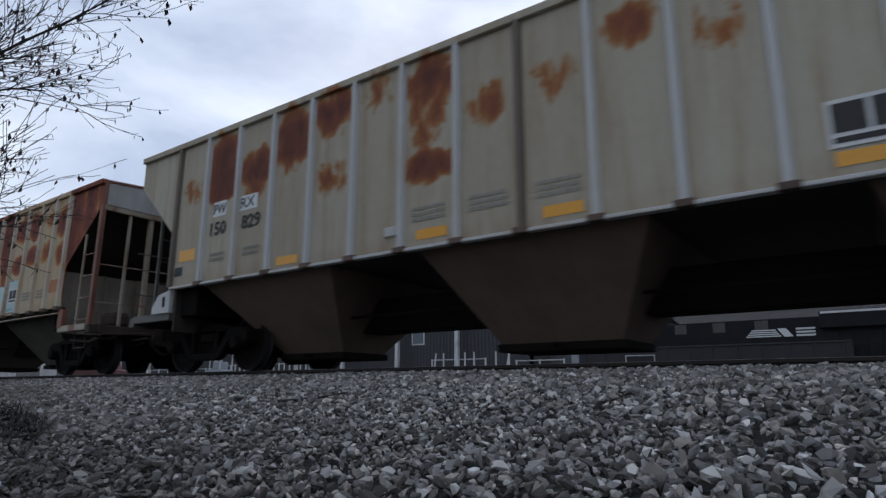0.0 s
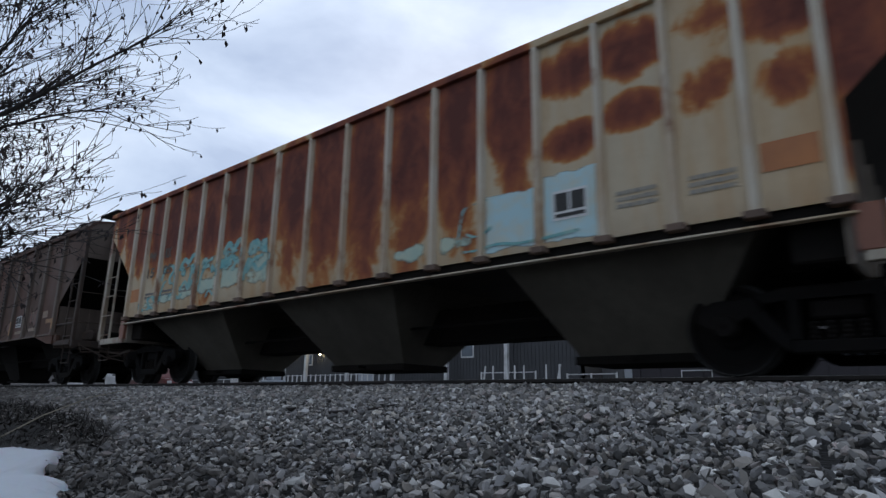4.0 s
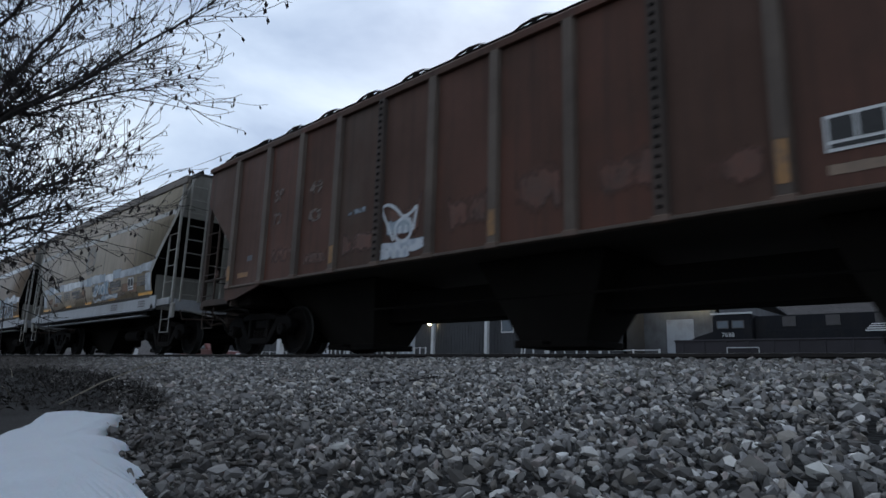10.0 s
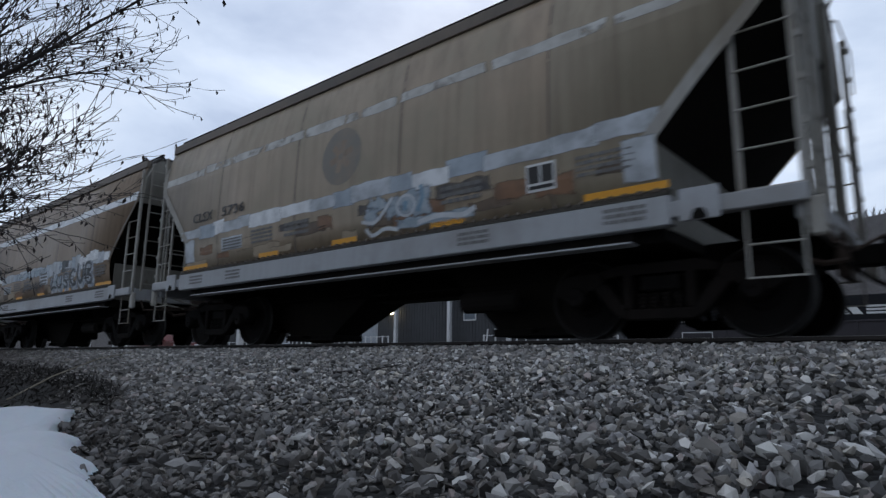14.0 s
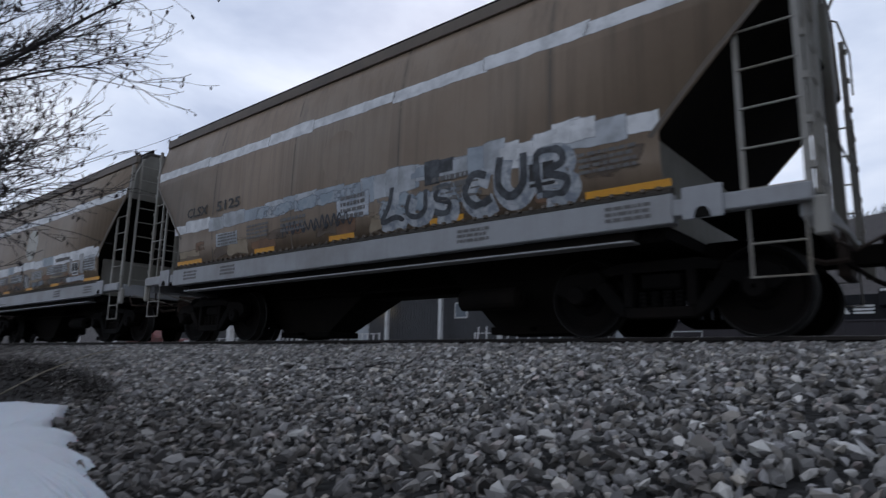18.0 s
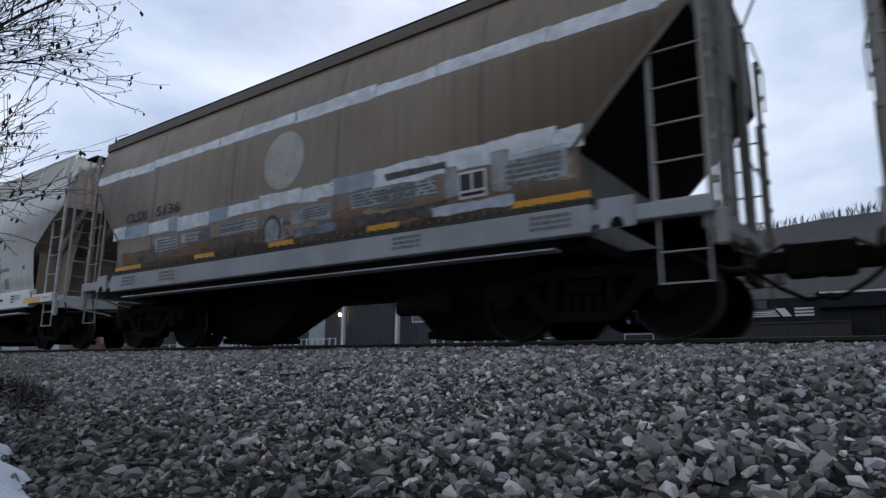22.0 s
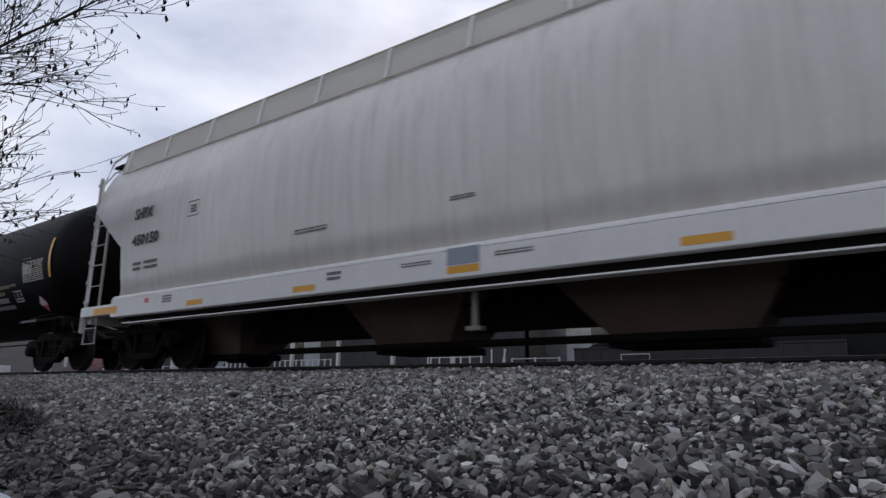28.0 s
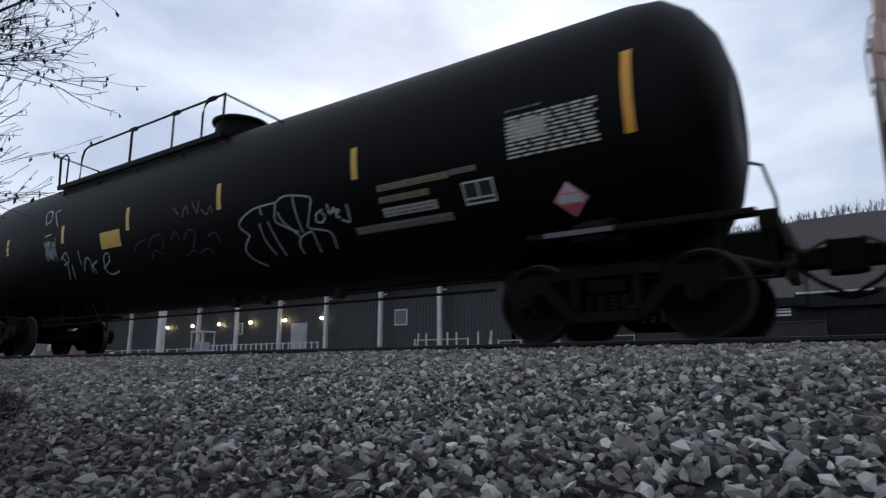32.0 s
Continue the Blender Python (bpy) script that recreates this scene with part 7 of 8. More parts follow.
def stone_ground():
    m, nt, b = mat("ballast_bed", 0.9)
    c = nt.nodes.new("ShaderNodeTexCoord")
    vo = nt.nodes.new("ShaderNodeTexVoronoi")
    vo.inputs["Scale"].default_value = 21
    nt.links.new(c.outputs["Object"], vo.inputs[0])
    # Kept near black: the shade between the stones is put into the bed.
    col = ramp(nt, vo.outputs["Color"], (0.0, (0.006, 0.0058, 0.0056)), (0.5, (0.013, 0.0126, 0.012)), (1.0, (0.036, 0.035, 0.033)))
    gap_shade = ramp(nt, vo.outputs["Distance"], (0.25, (1, 1, 1)), (0.62, (0.12, 0.12, 0.12)))
    col = mix(nt, 1.0, col, gap_shade, "MULTIPLY")
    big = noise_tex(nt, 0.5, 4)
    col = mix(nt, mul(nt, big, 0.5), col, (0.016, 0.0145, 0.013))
    nt.links.new(col, b.inputs["Base Color"])
    bump(nt, b, vo.outputs["Distance"], 0.8, -0.02)
    return m


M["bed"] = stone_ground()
ys = [p[0] for p in PROFILE]
extra = [0.9, 1.7, 2.1, 3.2, 3.9, 5.2, 7.2, 8.0, 9.4, 20, 60, 90]
ys = sorted(set(ys + extra))
xs = [-3000, -800, -300, -120, -60, -40, -30, -22, -16, -12, -9, -7, -5, -4, -3, -2, -1, 0, 1, 2, 3, 5, 8, 12, 20, 40, 80, 200, 600, 3000]
bm = bmesh.new()
grid = [[bm.verts.new((x, y, ground_z(x, y) - 0.020 + (0.02 * noise.noise((x * 0.7, y * 0.7, 0)) if abs(x) < 30 and 0.5 < y < 6 else 0))) for x in xs] for y in ys]
for r0, r1 in zip(grid, grid[1:]):
    for i in range(len(xs) - 1):
        bm.faces.new((r0[i], r0[i + 1], r1[i + 1], r1[i]))
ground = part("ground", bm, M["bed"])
tagged(ground, "grey crushed-stone ballast rising to the track", "ground", kind="structure")

# rails: foot, web and head
track = new("railway_track", None)
tagged(track, "worn steel rails on wooden ties in grey ballast", "track", kind="structure")
for sy in (-1, 1):
    bm = bmesh.new()
    yo = YC + sy * 0.7535
    prof = [(-0.070, RZ - 0.17), (0.070, RZ - 0.17), (0.070, RZ - 0.155), (0.010, RZ - 0.13), (0.010, RZ - 0.045), (0.036, RZ - 0.035), (0.036, RZ - 0.006), (0.028, RZ - 0.0015), (-0.028, RZ - 0.0015), (-0.036, RZ - 0.006), (-0.036, RZ - 0.035), (-0.010, RZ - 0.045), (-0.010, RZ - 0.13), (-0.070, RZ - 0.155)]
    prism(bm, [(yo + a, z) for a, z in prof], -160, 60, "x")
    r = part("rail", bm, M["rail"], track)
    bm = boxes((-160, 60, yo - 0.028, yo + 0.028, RZ - 0.0015, RZ))
    part("rail_head", bm, M["railtop"], track, "bright worn rail head")
tie_bm = soft(boxes((-0.115, 0.115, -1.295, 1.295, -0.18, 0.0)), 0.012)
tie = part("tie", tie_bm, M["tie"], track)
tie.matrix_basis = pose(-32.0, YC, RZ - 0.168)
for k in range(1, 76):
    shared("tie", tie.data, track, pose(-32.0 + 0.53 * k + random.uniform(-0.02, 0.02), YC, RZ - 0.168, 0, 0, random.uniform(-1, 1)))


def stone_mat(name):
    """Broken stone: each piece with its own grey, a few buff, greenish or nearly white; soiled where the soil verge begins."""
    m, nt, b = mat(name, 0.85)
    ge = nt.nodes.new("ShaderNodeNewGeometry")
    oi = nt.nodes.new("ShaderNodeObjectInfo")
    fr = node_math(nt, "FRACT", node_math(nt, "ADD", ge.outputs["Random Per Island"], oi.outputs["Random"]))
    other = node_math(nt, "FRACT", node_math(nt, "MULTIPLY", fr, 37.0))
    grey = ramp(nt, fr, (0.0, (0.052, 0.050, 0.048)), (0.22, (0.150, 0.145, 0.140)), (0.60, (0.315, 0.304, 0.292)), (0.85, (0.50, 0.483, 0.465)), (0.97, (0.82, 0.80, 0.765)))
    hue = ramp(nt, other, (0.0, (1.0, 0.93, 0.84)), (0.25, (1.0, 0.98, 0.95)), (0.5, (1.0, 1.0, 1.0)), (0.72, (0.98, 0.99, 1.03)), (0.9, (0.97, 0.97, 0.95)), (1.0, (1.0, 0.86, 0.83)))
    base = mix(nt, 1.0, grey, hue, "MULTIPLY")
    fine = noise_tex(nt, 60, 5, 0.65)
    col = mix(nt, mul(nt, fine, 0.55), base, mix(nt, 1.0, base, (0.45, 0.44, 0.43), "MULTIPLY"))
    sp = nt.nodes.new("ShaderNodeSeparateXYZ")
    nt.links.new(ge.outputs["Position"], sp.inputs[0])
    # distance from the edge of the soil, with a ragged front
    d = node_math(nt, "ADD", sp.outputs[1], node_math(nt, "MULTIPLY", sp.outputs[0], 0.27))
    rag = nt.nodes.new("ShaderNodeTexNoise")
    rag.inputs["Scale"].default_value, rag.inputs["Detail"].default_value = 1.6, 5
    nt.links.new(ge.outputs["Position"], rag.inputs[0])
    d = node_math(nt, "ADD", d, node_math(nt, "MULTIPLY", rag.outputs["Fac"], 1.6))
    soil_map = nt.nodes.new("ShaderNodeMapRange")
    # pale fines by the ties, with brightness up the line put into their tint
    pale_lift = nt.nodes.new("ShaderNodeMapRange")
    pale_lift.inputs["From Min"].default_value, pale_lift.inputs["From Max"].default_value = 3.0, 5.2
    pale_lift.inputs["To Min"].default_value, pale_lift.inputs["To Max"].default_value = 0.0, 0.25
    nt.links.new(node_math(nt, "ADD", node_math(nt, "SUBTRACT", sp.outputs[1], node_math(nt, "MULTIPLY", sp.outputs[0], 0.16)), rag.outputs["Fac"]), pale_lift.inputs["Value"])
    col = mix(nt, pale_lift.outputs[0], col, mix(nt, fine, (0.17, 0.158, 0.146), (0.29, 0.275, 0.258)))
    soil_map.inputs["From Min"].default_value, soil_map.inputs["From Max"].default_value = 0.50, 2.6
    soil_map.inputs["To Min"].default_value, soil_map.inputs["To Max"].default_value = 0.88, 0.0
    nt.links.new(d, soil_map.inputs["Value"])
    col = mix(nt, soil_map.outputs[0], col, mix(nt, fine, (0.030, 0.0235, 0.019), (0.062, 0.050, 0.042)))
    nt.links.new(col, b.inputs["Base Color"])
    bump(nt, b, fine, 0.35, 0.004)
    return m


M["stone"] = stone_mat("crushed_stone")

CHUNK_V = np.array([(x, y, z) for z in (-1, 1) for y in (-1, 1) for x in (-1, 1)], dtype=float)
CHUNK_F = np.array([0, 2, 3, 0, 3, 1, 4, 5, 7, 4, 7, 6, 0, 1, 5, 0, 5, 4, 2, 6, 7, 2, 7, 3, 0, 4, 6, 0, 6, 2, 1, 3, 7, 1, 7, 5]).reshape(-1, 3)
rng = np.random.default_rng(7)


def rand_rot(n, flat=0.5):
    """Random turns; stones lie mostly on their flat faces."""
    yaw = rng.uniform(0, 2 * np.pi, n)
    tip, lean = rng.normal(0, flat, n), rng.normal(0, flat, n)
    cz, sz, cx, sx, cy, sy = np.cos(yaw), np.sin(yaw), np.cos(tip), np.sin(tip), np.cos(lean), np.sin(lean)
    z0, o1 = np.zeros(n), np.ones(n)
    Rz = np.stack([np.stack([cz, -sz, z0], -1), np.stack([sz, cz, z0], -1), np.stack([z0, z0, o1], -1)], -2)
    Rx = np.stack([np.stack([o1, z0, z0], -1), np.stack([z0, cx, -sx], -1), np.stack([z0, sx, cx], -1)], -2)
    Ry = np.stack([np.stack([cy, z0, sy], -1), np.stack([z0, o1, z0], -1), np.stack([-sy, z0, cy], -1)], -2)
    return Rz @ Rx @ Ry


T5 = (1 + 5 ** 0.5) / 2
LUMP_V = np.array([(-1, T5, 0), (1, T5, 0), (-1, -T5, 0), (1, -T5, 0), (0, -1, T5), (0, 1, T5), (0, -1, -T5), (0, 1, -T5), (T5, 0, -1), (T5, 0, 1), (-T5, 0, -1), (-T5, 0, 1)]) / math.hypot(1, T5)
LUMP_F = np.array([0, 11, 5, 0, 5, 1, 0, 1, 7, 0, 7, 10, 0, 10, 11, 1, 5, 9, 5, 11, 4, 11, 10, 2, 10, 7, 6, 7, 1, 8, 3, 9, 4, 3, 4, 2, 3, 2, 6, 3, 6, 8, 3, 8, 9, 4, 9, 5, 2, 4, 11, 6, 2, 10, 8, 6, 7, 9, 8, 1]).reshape(-1, 3)


def stones(n, x, y, z, size, near=True):
    """Vertices of n broken stones: worn lumps with flat faces where near, plainer chunks far off."""
    if near:
        v = np.repeat(LUMP_V[None], n, 0) * rng.uniform(0.85, 1.25, (n, 12, 1))
        for k in range(6):
            # each break takes off a cap and leaves a flat face
            cut = rng.normal(0, 1, (n, 3))
            cut /= np.linalg.norm(cut, axis=1)[:, None]
            over = np.maximum(np.einsum("nkj,nj->nk", v, cut) - rng.uniform(0.22, 0.62, n)[:, None], 0)
            v = v - over[:, :, None] * cut[:, None, :]
        v = v * 1.42
    else:
        v = np.repeat(CHUNK_V[None], n, 0) * rng.uniform(0.45, 1.0, (n, 8, 3))
    v = v * np.stack([rng.uniform(0.75, 1.35, n), rng.uniform(0.65, 1.05, n), rng.uniform(0.42, 0.82, n)], -1)[:, None]
    v = np.einsum("nij,nkj->nki", rand_rot(n), v) * (size / 2.0)[:, None, None]
    return v + np.stack([x, y, z], -1)[:, None]


def stone_mesh(name, V):
    n, k = V.shape[:2]
    tri = LUMP_F if k == 12 else CHUNK_F
    me = bpy.data.meshes.new(name)
    co = V.reshape(-1, 3)
    fc = (tri[None] + (np.arange(n) * k)[:, None, None]).reshape(-1)
    me.vertices.add(len(co))
    me.vertices.foreach_set("co", co.astype(np.float32).ravel())
    me.loops.add(len(fc))
    me.loops.foreach_set("vertex_index", fc.astype(np.int32))
    me.polygons.add(len(fc) // 3)
    me.polygons.foreach_set("loop_start", np.arange(0, len(fc), 3, dtype=np.int32))
    me.update(calc_edges=True)
    me.shade_flat()
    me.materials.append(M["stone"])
    return me


def gravel_edge(x):
    """Where the ballast gives way to soil, on the camera's side."""
    return np.interp(x, [-60, -15, -7.3, -5.2, -3.9, -3.0, -2.2, -1.5], [3.4, 2.7, 2.15, 1.75, 1.45, 1.0, 0.7, 0.4])


def soil_edge(x):
    """The front of the soil, which falls back behind the camera's place."""
    return np.where(x < -2.2, gravel_edge(x), np.interp(x, [-2.2, -1.2, 0, 12], [0.70, 0.10, -0.5, -0.9]))


def scatter(x0, x1, y0, y1, per_m2, mean, spread, lift, near=False):
    n = int((x1 - x0) * (y1 - y0) * per_m2)
    x, y = rng.uniform(x0, x1, n), rng.uniform(y0, y1, n)
    keep = y > np.minimum(gravel_edge(x), soil_edge(x)) + rng.normal(0, 0.10, n)
    x, y = x[keep], y[keep]
    n = len(x)
    tab = np.array(PROFILE)
    size = np.clip(rng.lognormal(math.log(mean), spread, n), 0.012, 0.070)
    z = np.interp(y, tab[:, 0], tab[:, 1]) + rng.uniform(-0.016, lift, n)
    return stones(n, x, y, z, size, near)


V = np.concatenate([scatter(-3.6, -1.3, 0.75, 2.7, 1450, 0.0240, 0.30, 0.034, True), scatter(-1.3, -0.5, 0.75, 2.7, 1050, 0.028, 0.30, 0.040, True), scatter(-0.5, 2.2, 0.75, 2.7, 640, 0.033, 0.30, 0.044, True), scatter(-6, -1.0, 2.7, 4.1, 800, 0.031, 0.30, 0.034, True), scatter(-1.0, 3.6, 2.7, 4.1, 500, 0.037, 0.30, 0.040, True)])
gravel = new("gravel", stone_mesh("gravel", V))
tagged(gravel, "loose grey crushed stone lying on the track bed", "gravel", kind="stuff")
V = np.concatenate([scatter(-6, 3.6, 4.1, 6.25, 700, 0.043, 0.32, 0.036), scatter(-14, -6, 2.5, 6.25, 650, 0.048, 0.34, 0.024), scatter(-9, -3.6, 1.2, 2.7, 1300, 0.036, 0.34, 0.022), scatter(-45, -14, 2.5, 6.3, 110, 0.062, 0.3, 0.022),
                    scatter(2.2, 5.5, -0.6, 2.7, 560, 0.034, 0.34, 0.030), scatter(3.6, 9, 2.7, 6.25, 460, 0.040, 0.34, 0.030), scatter(-1.4, 2.2, -0.6, 0.75, 1200, 0.038, 0.34, 0.026)])
g3 = new("gravel", stone_mesh("gravel_wide", V))
tagged(g3, "loose grey crushed stone spread along the track", "gravel", kind="stuff")
V = np.concatenate([scatter(-24, 4, 6.42, 7.78, 60, 0.05, 0.3, 0.02), scatter(-24, 4, 7.95, 10.0, 60, 0.05, 0.3, 0.02)])
g2 = new("gravel", stone_mesh("gravel_between", V))
tagged(g2, "loose grey crushed stone between and beyond the rails", "gravel", kind="stuff")
# the nearest stones, each one by itself
pool = []
for k in range(14):
    me = stone_mesh("stone", stones(1, np.zeros(1), np.zeros(1), np.zeros(1), np.array([1.0])))
    pool.append(me)
for k in range(280):
    x, y = rng.uniform(-1.2, 0.9), rng.uniform(1.15, 2.2)
    s = float(np.clip(rng.lognormal(math.log(0.037), 0.28), 0.026, 0.060))
    o = shared("stone", pool[k % 14], ground, pose(x, y, ground_z(x, y) + rng.uniform(0.008, 0.026), 0, 0, rng.uniform(0, 360)) @ Matrix.Scale(s, 4))

# --- soil, snow and litter beside the ballast
m, nt, b = mat("dark_soil_with_litter", 0.95)
f1, f2 = noise_tex(nt, 5, 6, 0.7), noise_tex(nt, 55, 5, 0.7)
col = mix(nt, f2, ramp(nt, f1, (0.35, (0.006, 0.005, 0.0045)), (0.65, (0.014, 0.0115, 0.0095))), (0.019, 0.016, 0.0135))
nt.links.new(col, b.inputs["Base Color"])
bump(nt, b, f2, 0.8, 0.02)
M["soil"] = m
bm = bmesh.new()
sx_ = [-60, -40, -25, -15, -11, -9, -7.3, -6.2, -5.2, -4.5, -3.9, -3.4, -3.0, -2.6, -2.2, -1.7, -1.2, -0.6, 0, 1.5, 3, 6, 12, 30, 60]
rows = []
for x in sx_:
    e = float(soil_edge(x)) + 0.10
    col_ = []
    for k in range(9):
        y = e + (-9.0 - e) * (k / 8) ** 2.2
        col_.append(bm.verts.new((x, y, ground_z(x, y) + (0.0 if k == 0 else 0.03) + 0.05 * noise.noise((x * 1.3, y * 1.7, 3)) * min(1, k))))
    rows.append(col_)
for u, w in zip(rows, rows[1:]):
    for i in range(8):
        bm.faces.new((u[i], u[i + 1], w[i + 1], w[i]))
soil = part("soil_verge", bm, M["soil"], smooth=True)
tagged(soil, "dark bare soil and leaf litter beside the ballast", "soil", kind="structure")

m, nt, b = mat("old_snow", 0.65)
f1, f2 = noise_tex(nt, 4, 5, 0.6), noise_tex(nt, 60, 5, 0.7)
nt.links.new(mix(nt, mul(nt, f2, 0.5), mix(nt, f1, (0.60, 0.64, 0.69), (0.48, 0.52, 0.57)), (0.38, 0.40, 0.43)), b.inputs["Base Color"])
b.inputs["Subsurface Weight"].default_value = 0.15
bump(nt, b, f2, 0.5, 0.012)
M["snow"] = m
SNOW = [(-4.05, 1.12), (-3.95, 1.24), (-3.48, 1.32), (-3.19, 1.20), (-2.92, 1.07), (-2.66, 0.975), (-2.52, 1.01), (-2.30, 0.91), (-2.05, 0.88), (-1.80, 0.78), (-1.62, 0.75), (-1.35, 0.59), (-1.2, 0.3), (-1.6, 0.05), (-2.4, 0.30), (-3.0, 0.62), (-3.62, 0.95)]
bm = bmesh.new()
cx_, cy_ = -2.6, 0.75
rings = []
for k, (s, h) in enumerate(((1.02, 0.004), (0.97, 0.022), (0.86, 0.040), (0.6, 0.052), (0.3, 0.056))):
    ring = []
    N = 640
    for i in range(N):
        u = i / N * len(SNOW)
        a, c = SNOW[int(u) % len(SNOW)], SNOW[(int(u) + 1) % len(SNOW)]
        x, y = a[0] + (c[0] - a[0]) * (u % 1), a[1] + (c[1] - a[1]) * (u % 1)
        j = (0.06 * noise.noise((x * 11, y * 11, 1)) + 0.07 * noise.noise((x * 30, y * 30, 5)) + 0.05 * noise.noise((x * 70, y * 70, 8))) if k < 2 else 0
        x, y = cx_ + (x - cx_) * (s + j), cy_ + (y - cy_) * (s + j)
        ring.append(bm.verts.new((x, y, ground_z(x, y) + 0.018 + h + 0.012 * noise.noise((x * 4, y * 4, 2)))))
    rings.append(ring)
for u, w in zip(rings, rings[1:]):
    for i in range(len(u)):
        bm.faces.new((u[i], u[(i + 1) % len(u)], w[(i + 1) % len(u)], w[i]))
bm.faces.new(rings[-1])
snow = part("snow_patch", bm, M["snow"], smooth=True)
tagged(snow, "melting patch of old white snow on dark soil", "snow", kind="stuff")

# ---------- the yard beyond the track ----------
M["wall_grey"] = worn("grey_metal_siding", (0.050, 0.051, 0.055), (0.033, 0.033, 0.036), amount=0.4)
M["wall_shed"] = worn("streaked_pale_siding", (0.125, 0.132, 0.143), (0.075, 0.075, 0.079), amount=0.7)
M["post_white"] = worn("white_painted_steel", (0.66, 0.66, 0.66), (0.45, 0.44, 0.42), amount=0.4)
M["roof_dark"] = worn("dark_sheet_roof", (0.085, 0.085, 0.090), (0.055, 0.055, 0.055), amount=0.5)
M["door_pale"] = worn("pale_roller_door", (0.36, 0.39, 0.43), (0.26, 0.27, 0.28), amount=0.3)
M["lamp_on"] = glow("yard_lamp_lit", (1.0, 0.80, 0.42), 30.0)
M["loco_black"] = worn("locomotive_black_paint", (0.0085, 0.0095, 0.013), (0.018, 0.017, 0.017), rough=0.6, amount=0.4)
M["loco_black"].node_tree.nodes["Principled BSDF"].inputs["Specular IOR Level"].default_value = 0.2
M["wagon_grey"] = worn("purple_grey_wagon_paint", (0.038, 0.033, 0.038), (0.027, 0.024, 0.026), rough=0.8, amount=0.5)
M["loco_grey"] = worn("locomotive_frame_grey", (0.075, 0.068, 0.068), (0.05, 0.045, 0.042), amount=0.5)
M["glass"] = plain("cab_window_glass", (0.10, 0.12, 0.14), 0.1, 0.0, 0.2, 3)
YW = 56.0
GZ = -0.12

wh = new("warehouse", None)
tagged(wh, "long grey metal warehouse with white posts and lit wall lamps", "warehouse")
part("wall", boxes((-112, -29.5, YW, YW + 0.3, GZ, 9.4), (-112, -29.5, YW + 30, YW + 30.3, GZ, 9.4), (-112, -111.7, YW, YW + 30, GZ, 9.4), (-29.8, -29.5, YW, YW + 30, GZ, 9.4)), M["wall_grey"], wh)
bm = bmesh.new()
prism(bm, [(YW - 1.2, 9.25), (YW + 15, 11.6), (YW + 31, 9.25), (YW + 31, 9.55), (YW + 15, 11.9), (YW - 1.2, 9.55)], -112.5, -29.0, "x")
part("roof", bm, M["roof_dark"], wh)
part("eave_gutter", soft(boxes((-112, -29.0, YW - 1.35, YW - 1.15, 9.2, 9.55)), 0.02), M["post_white"], wh)
for s in (-2.30, -2.13, -1.97, -1.80, -1.641, -1.469, -1.312, -1.152, -0.999, -0.841, -0.69):
    x = s * (YW - 1.0)
    part("post", soft(boxes((x - 0.22, x + 0.22, YW - 1.22, YW - 0.80, GZ, 9.22)), 0.02), M["post_white"], wh)
    if s > -1.6:
        part("post_bracket", soft(boxes((x + 0.2, x + 0.9, YW - 1.05, YW - 0.95, 8.3, 8.42)), 0.01), M["post_white"], wh)
for s in (-1.606, -1.488, -1.377, -1.253, -1.129, -1.008):
    x = s * (YW - 0.2)
    bm = bmesh.new()
    bmesh.ops.create_uvsphere(bm, u_segments=12, v_segments=8, radius=0.24)
    for v in bm.verts:
        v.co = Vector((v.co.x + x, v.co.y * 0.7 + YW - 0.45, v.co.z * 0.8 + 0.1105 * (YW - 0.2)))
    l = part("wall_lamp", bm, M["lamp_on"], wh, "lit yellow wall lamp")
    part("lamp_arm", boxes((x - 0.05, x + 0.05, YW - 0.3, YW, 6.22, 6.32)), M["roof_dark"], l)
part("door", soft(boxes((-62.2, -59.2, YW - 0.08, YW - 0.005, GZ, 5.75)), 0.02), M["door_pale"], wh, "grey steel door")
for s0, s1, z0, z1 in ((-0.802, -0.769, 4.8, 6.65), (-1.30, -1.285, 4.6, 6.2)):
    w = part("window", soft(boxes((s0 * YW, s1 * YW, YW - 0.10, YW - 0.005, z0, z1)), 0.02), M["post_white"], wh)
    part("pane", boxes((s0 * YW + 0.15, s1 * YW - 0.15, YW - 0.115, YW - 0.101, z0 + 0.15, z1 - 0.15)), M["glass"], w)
bm = bmesh.new()
for k in range(180):
    x = -111.5 + 0.455 * k
    box(bm, x, x + 0.07, YW - 0.05, YW - 0.004, GZ, 9.1)
part("siding_ribs", bm, M["wall_grey"], wh)["kind"] = "stuff"

for k, s in enumerate((-1.641, -2.51)):
    p = part("portal_pillar", soft(boxes((s * 50 - 0.42, s * 50 + 0.42, 49.6, 50.4, ground_z(0, 50), 8.3)), 0.04), M["post_white"])
    tagged(p, "broad white-painted steel pillar standing in the yard", "pillar", "yard pillars")

shed = new("shed", None)
tagged(shed, "grey metal shed with a pale roller door and lit floodlights", "shed")
YS = 60.0
part("wall", boxes((-45.5, -22.0, YS, YS + 0.3, GZ, 7.9), (-45.5, -45.2, YS, YS + 20, GZ, 7.9), (-22.3, -22.0, YS, YS + 20, GZ, 7.9)), M["wall_shed"], shed)
bm = bmesh.new()
prism(bm, [(YS - 0.5, 7.9), (YS + 10, 9.2), (YS + 20.5, 7.9), (YS + 20.5, 8.1), (YS + 10, 9.4), (YS - 0.5, 8.1)], -46.0, -21.6, "x")
part("roof", bm, M["roof_dark"], shed)
part("roller_door", soft(boxes((-27.1, -24.4, YS - 0.08, YS - 0.005, GZ, 5.9)), 0.02), M["door_pale"], shed, "pale roller door")
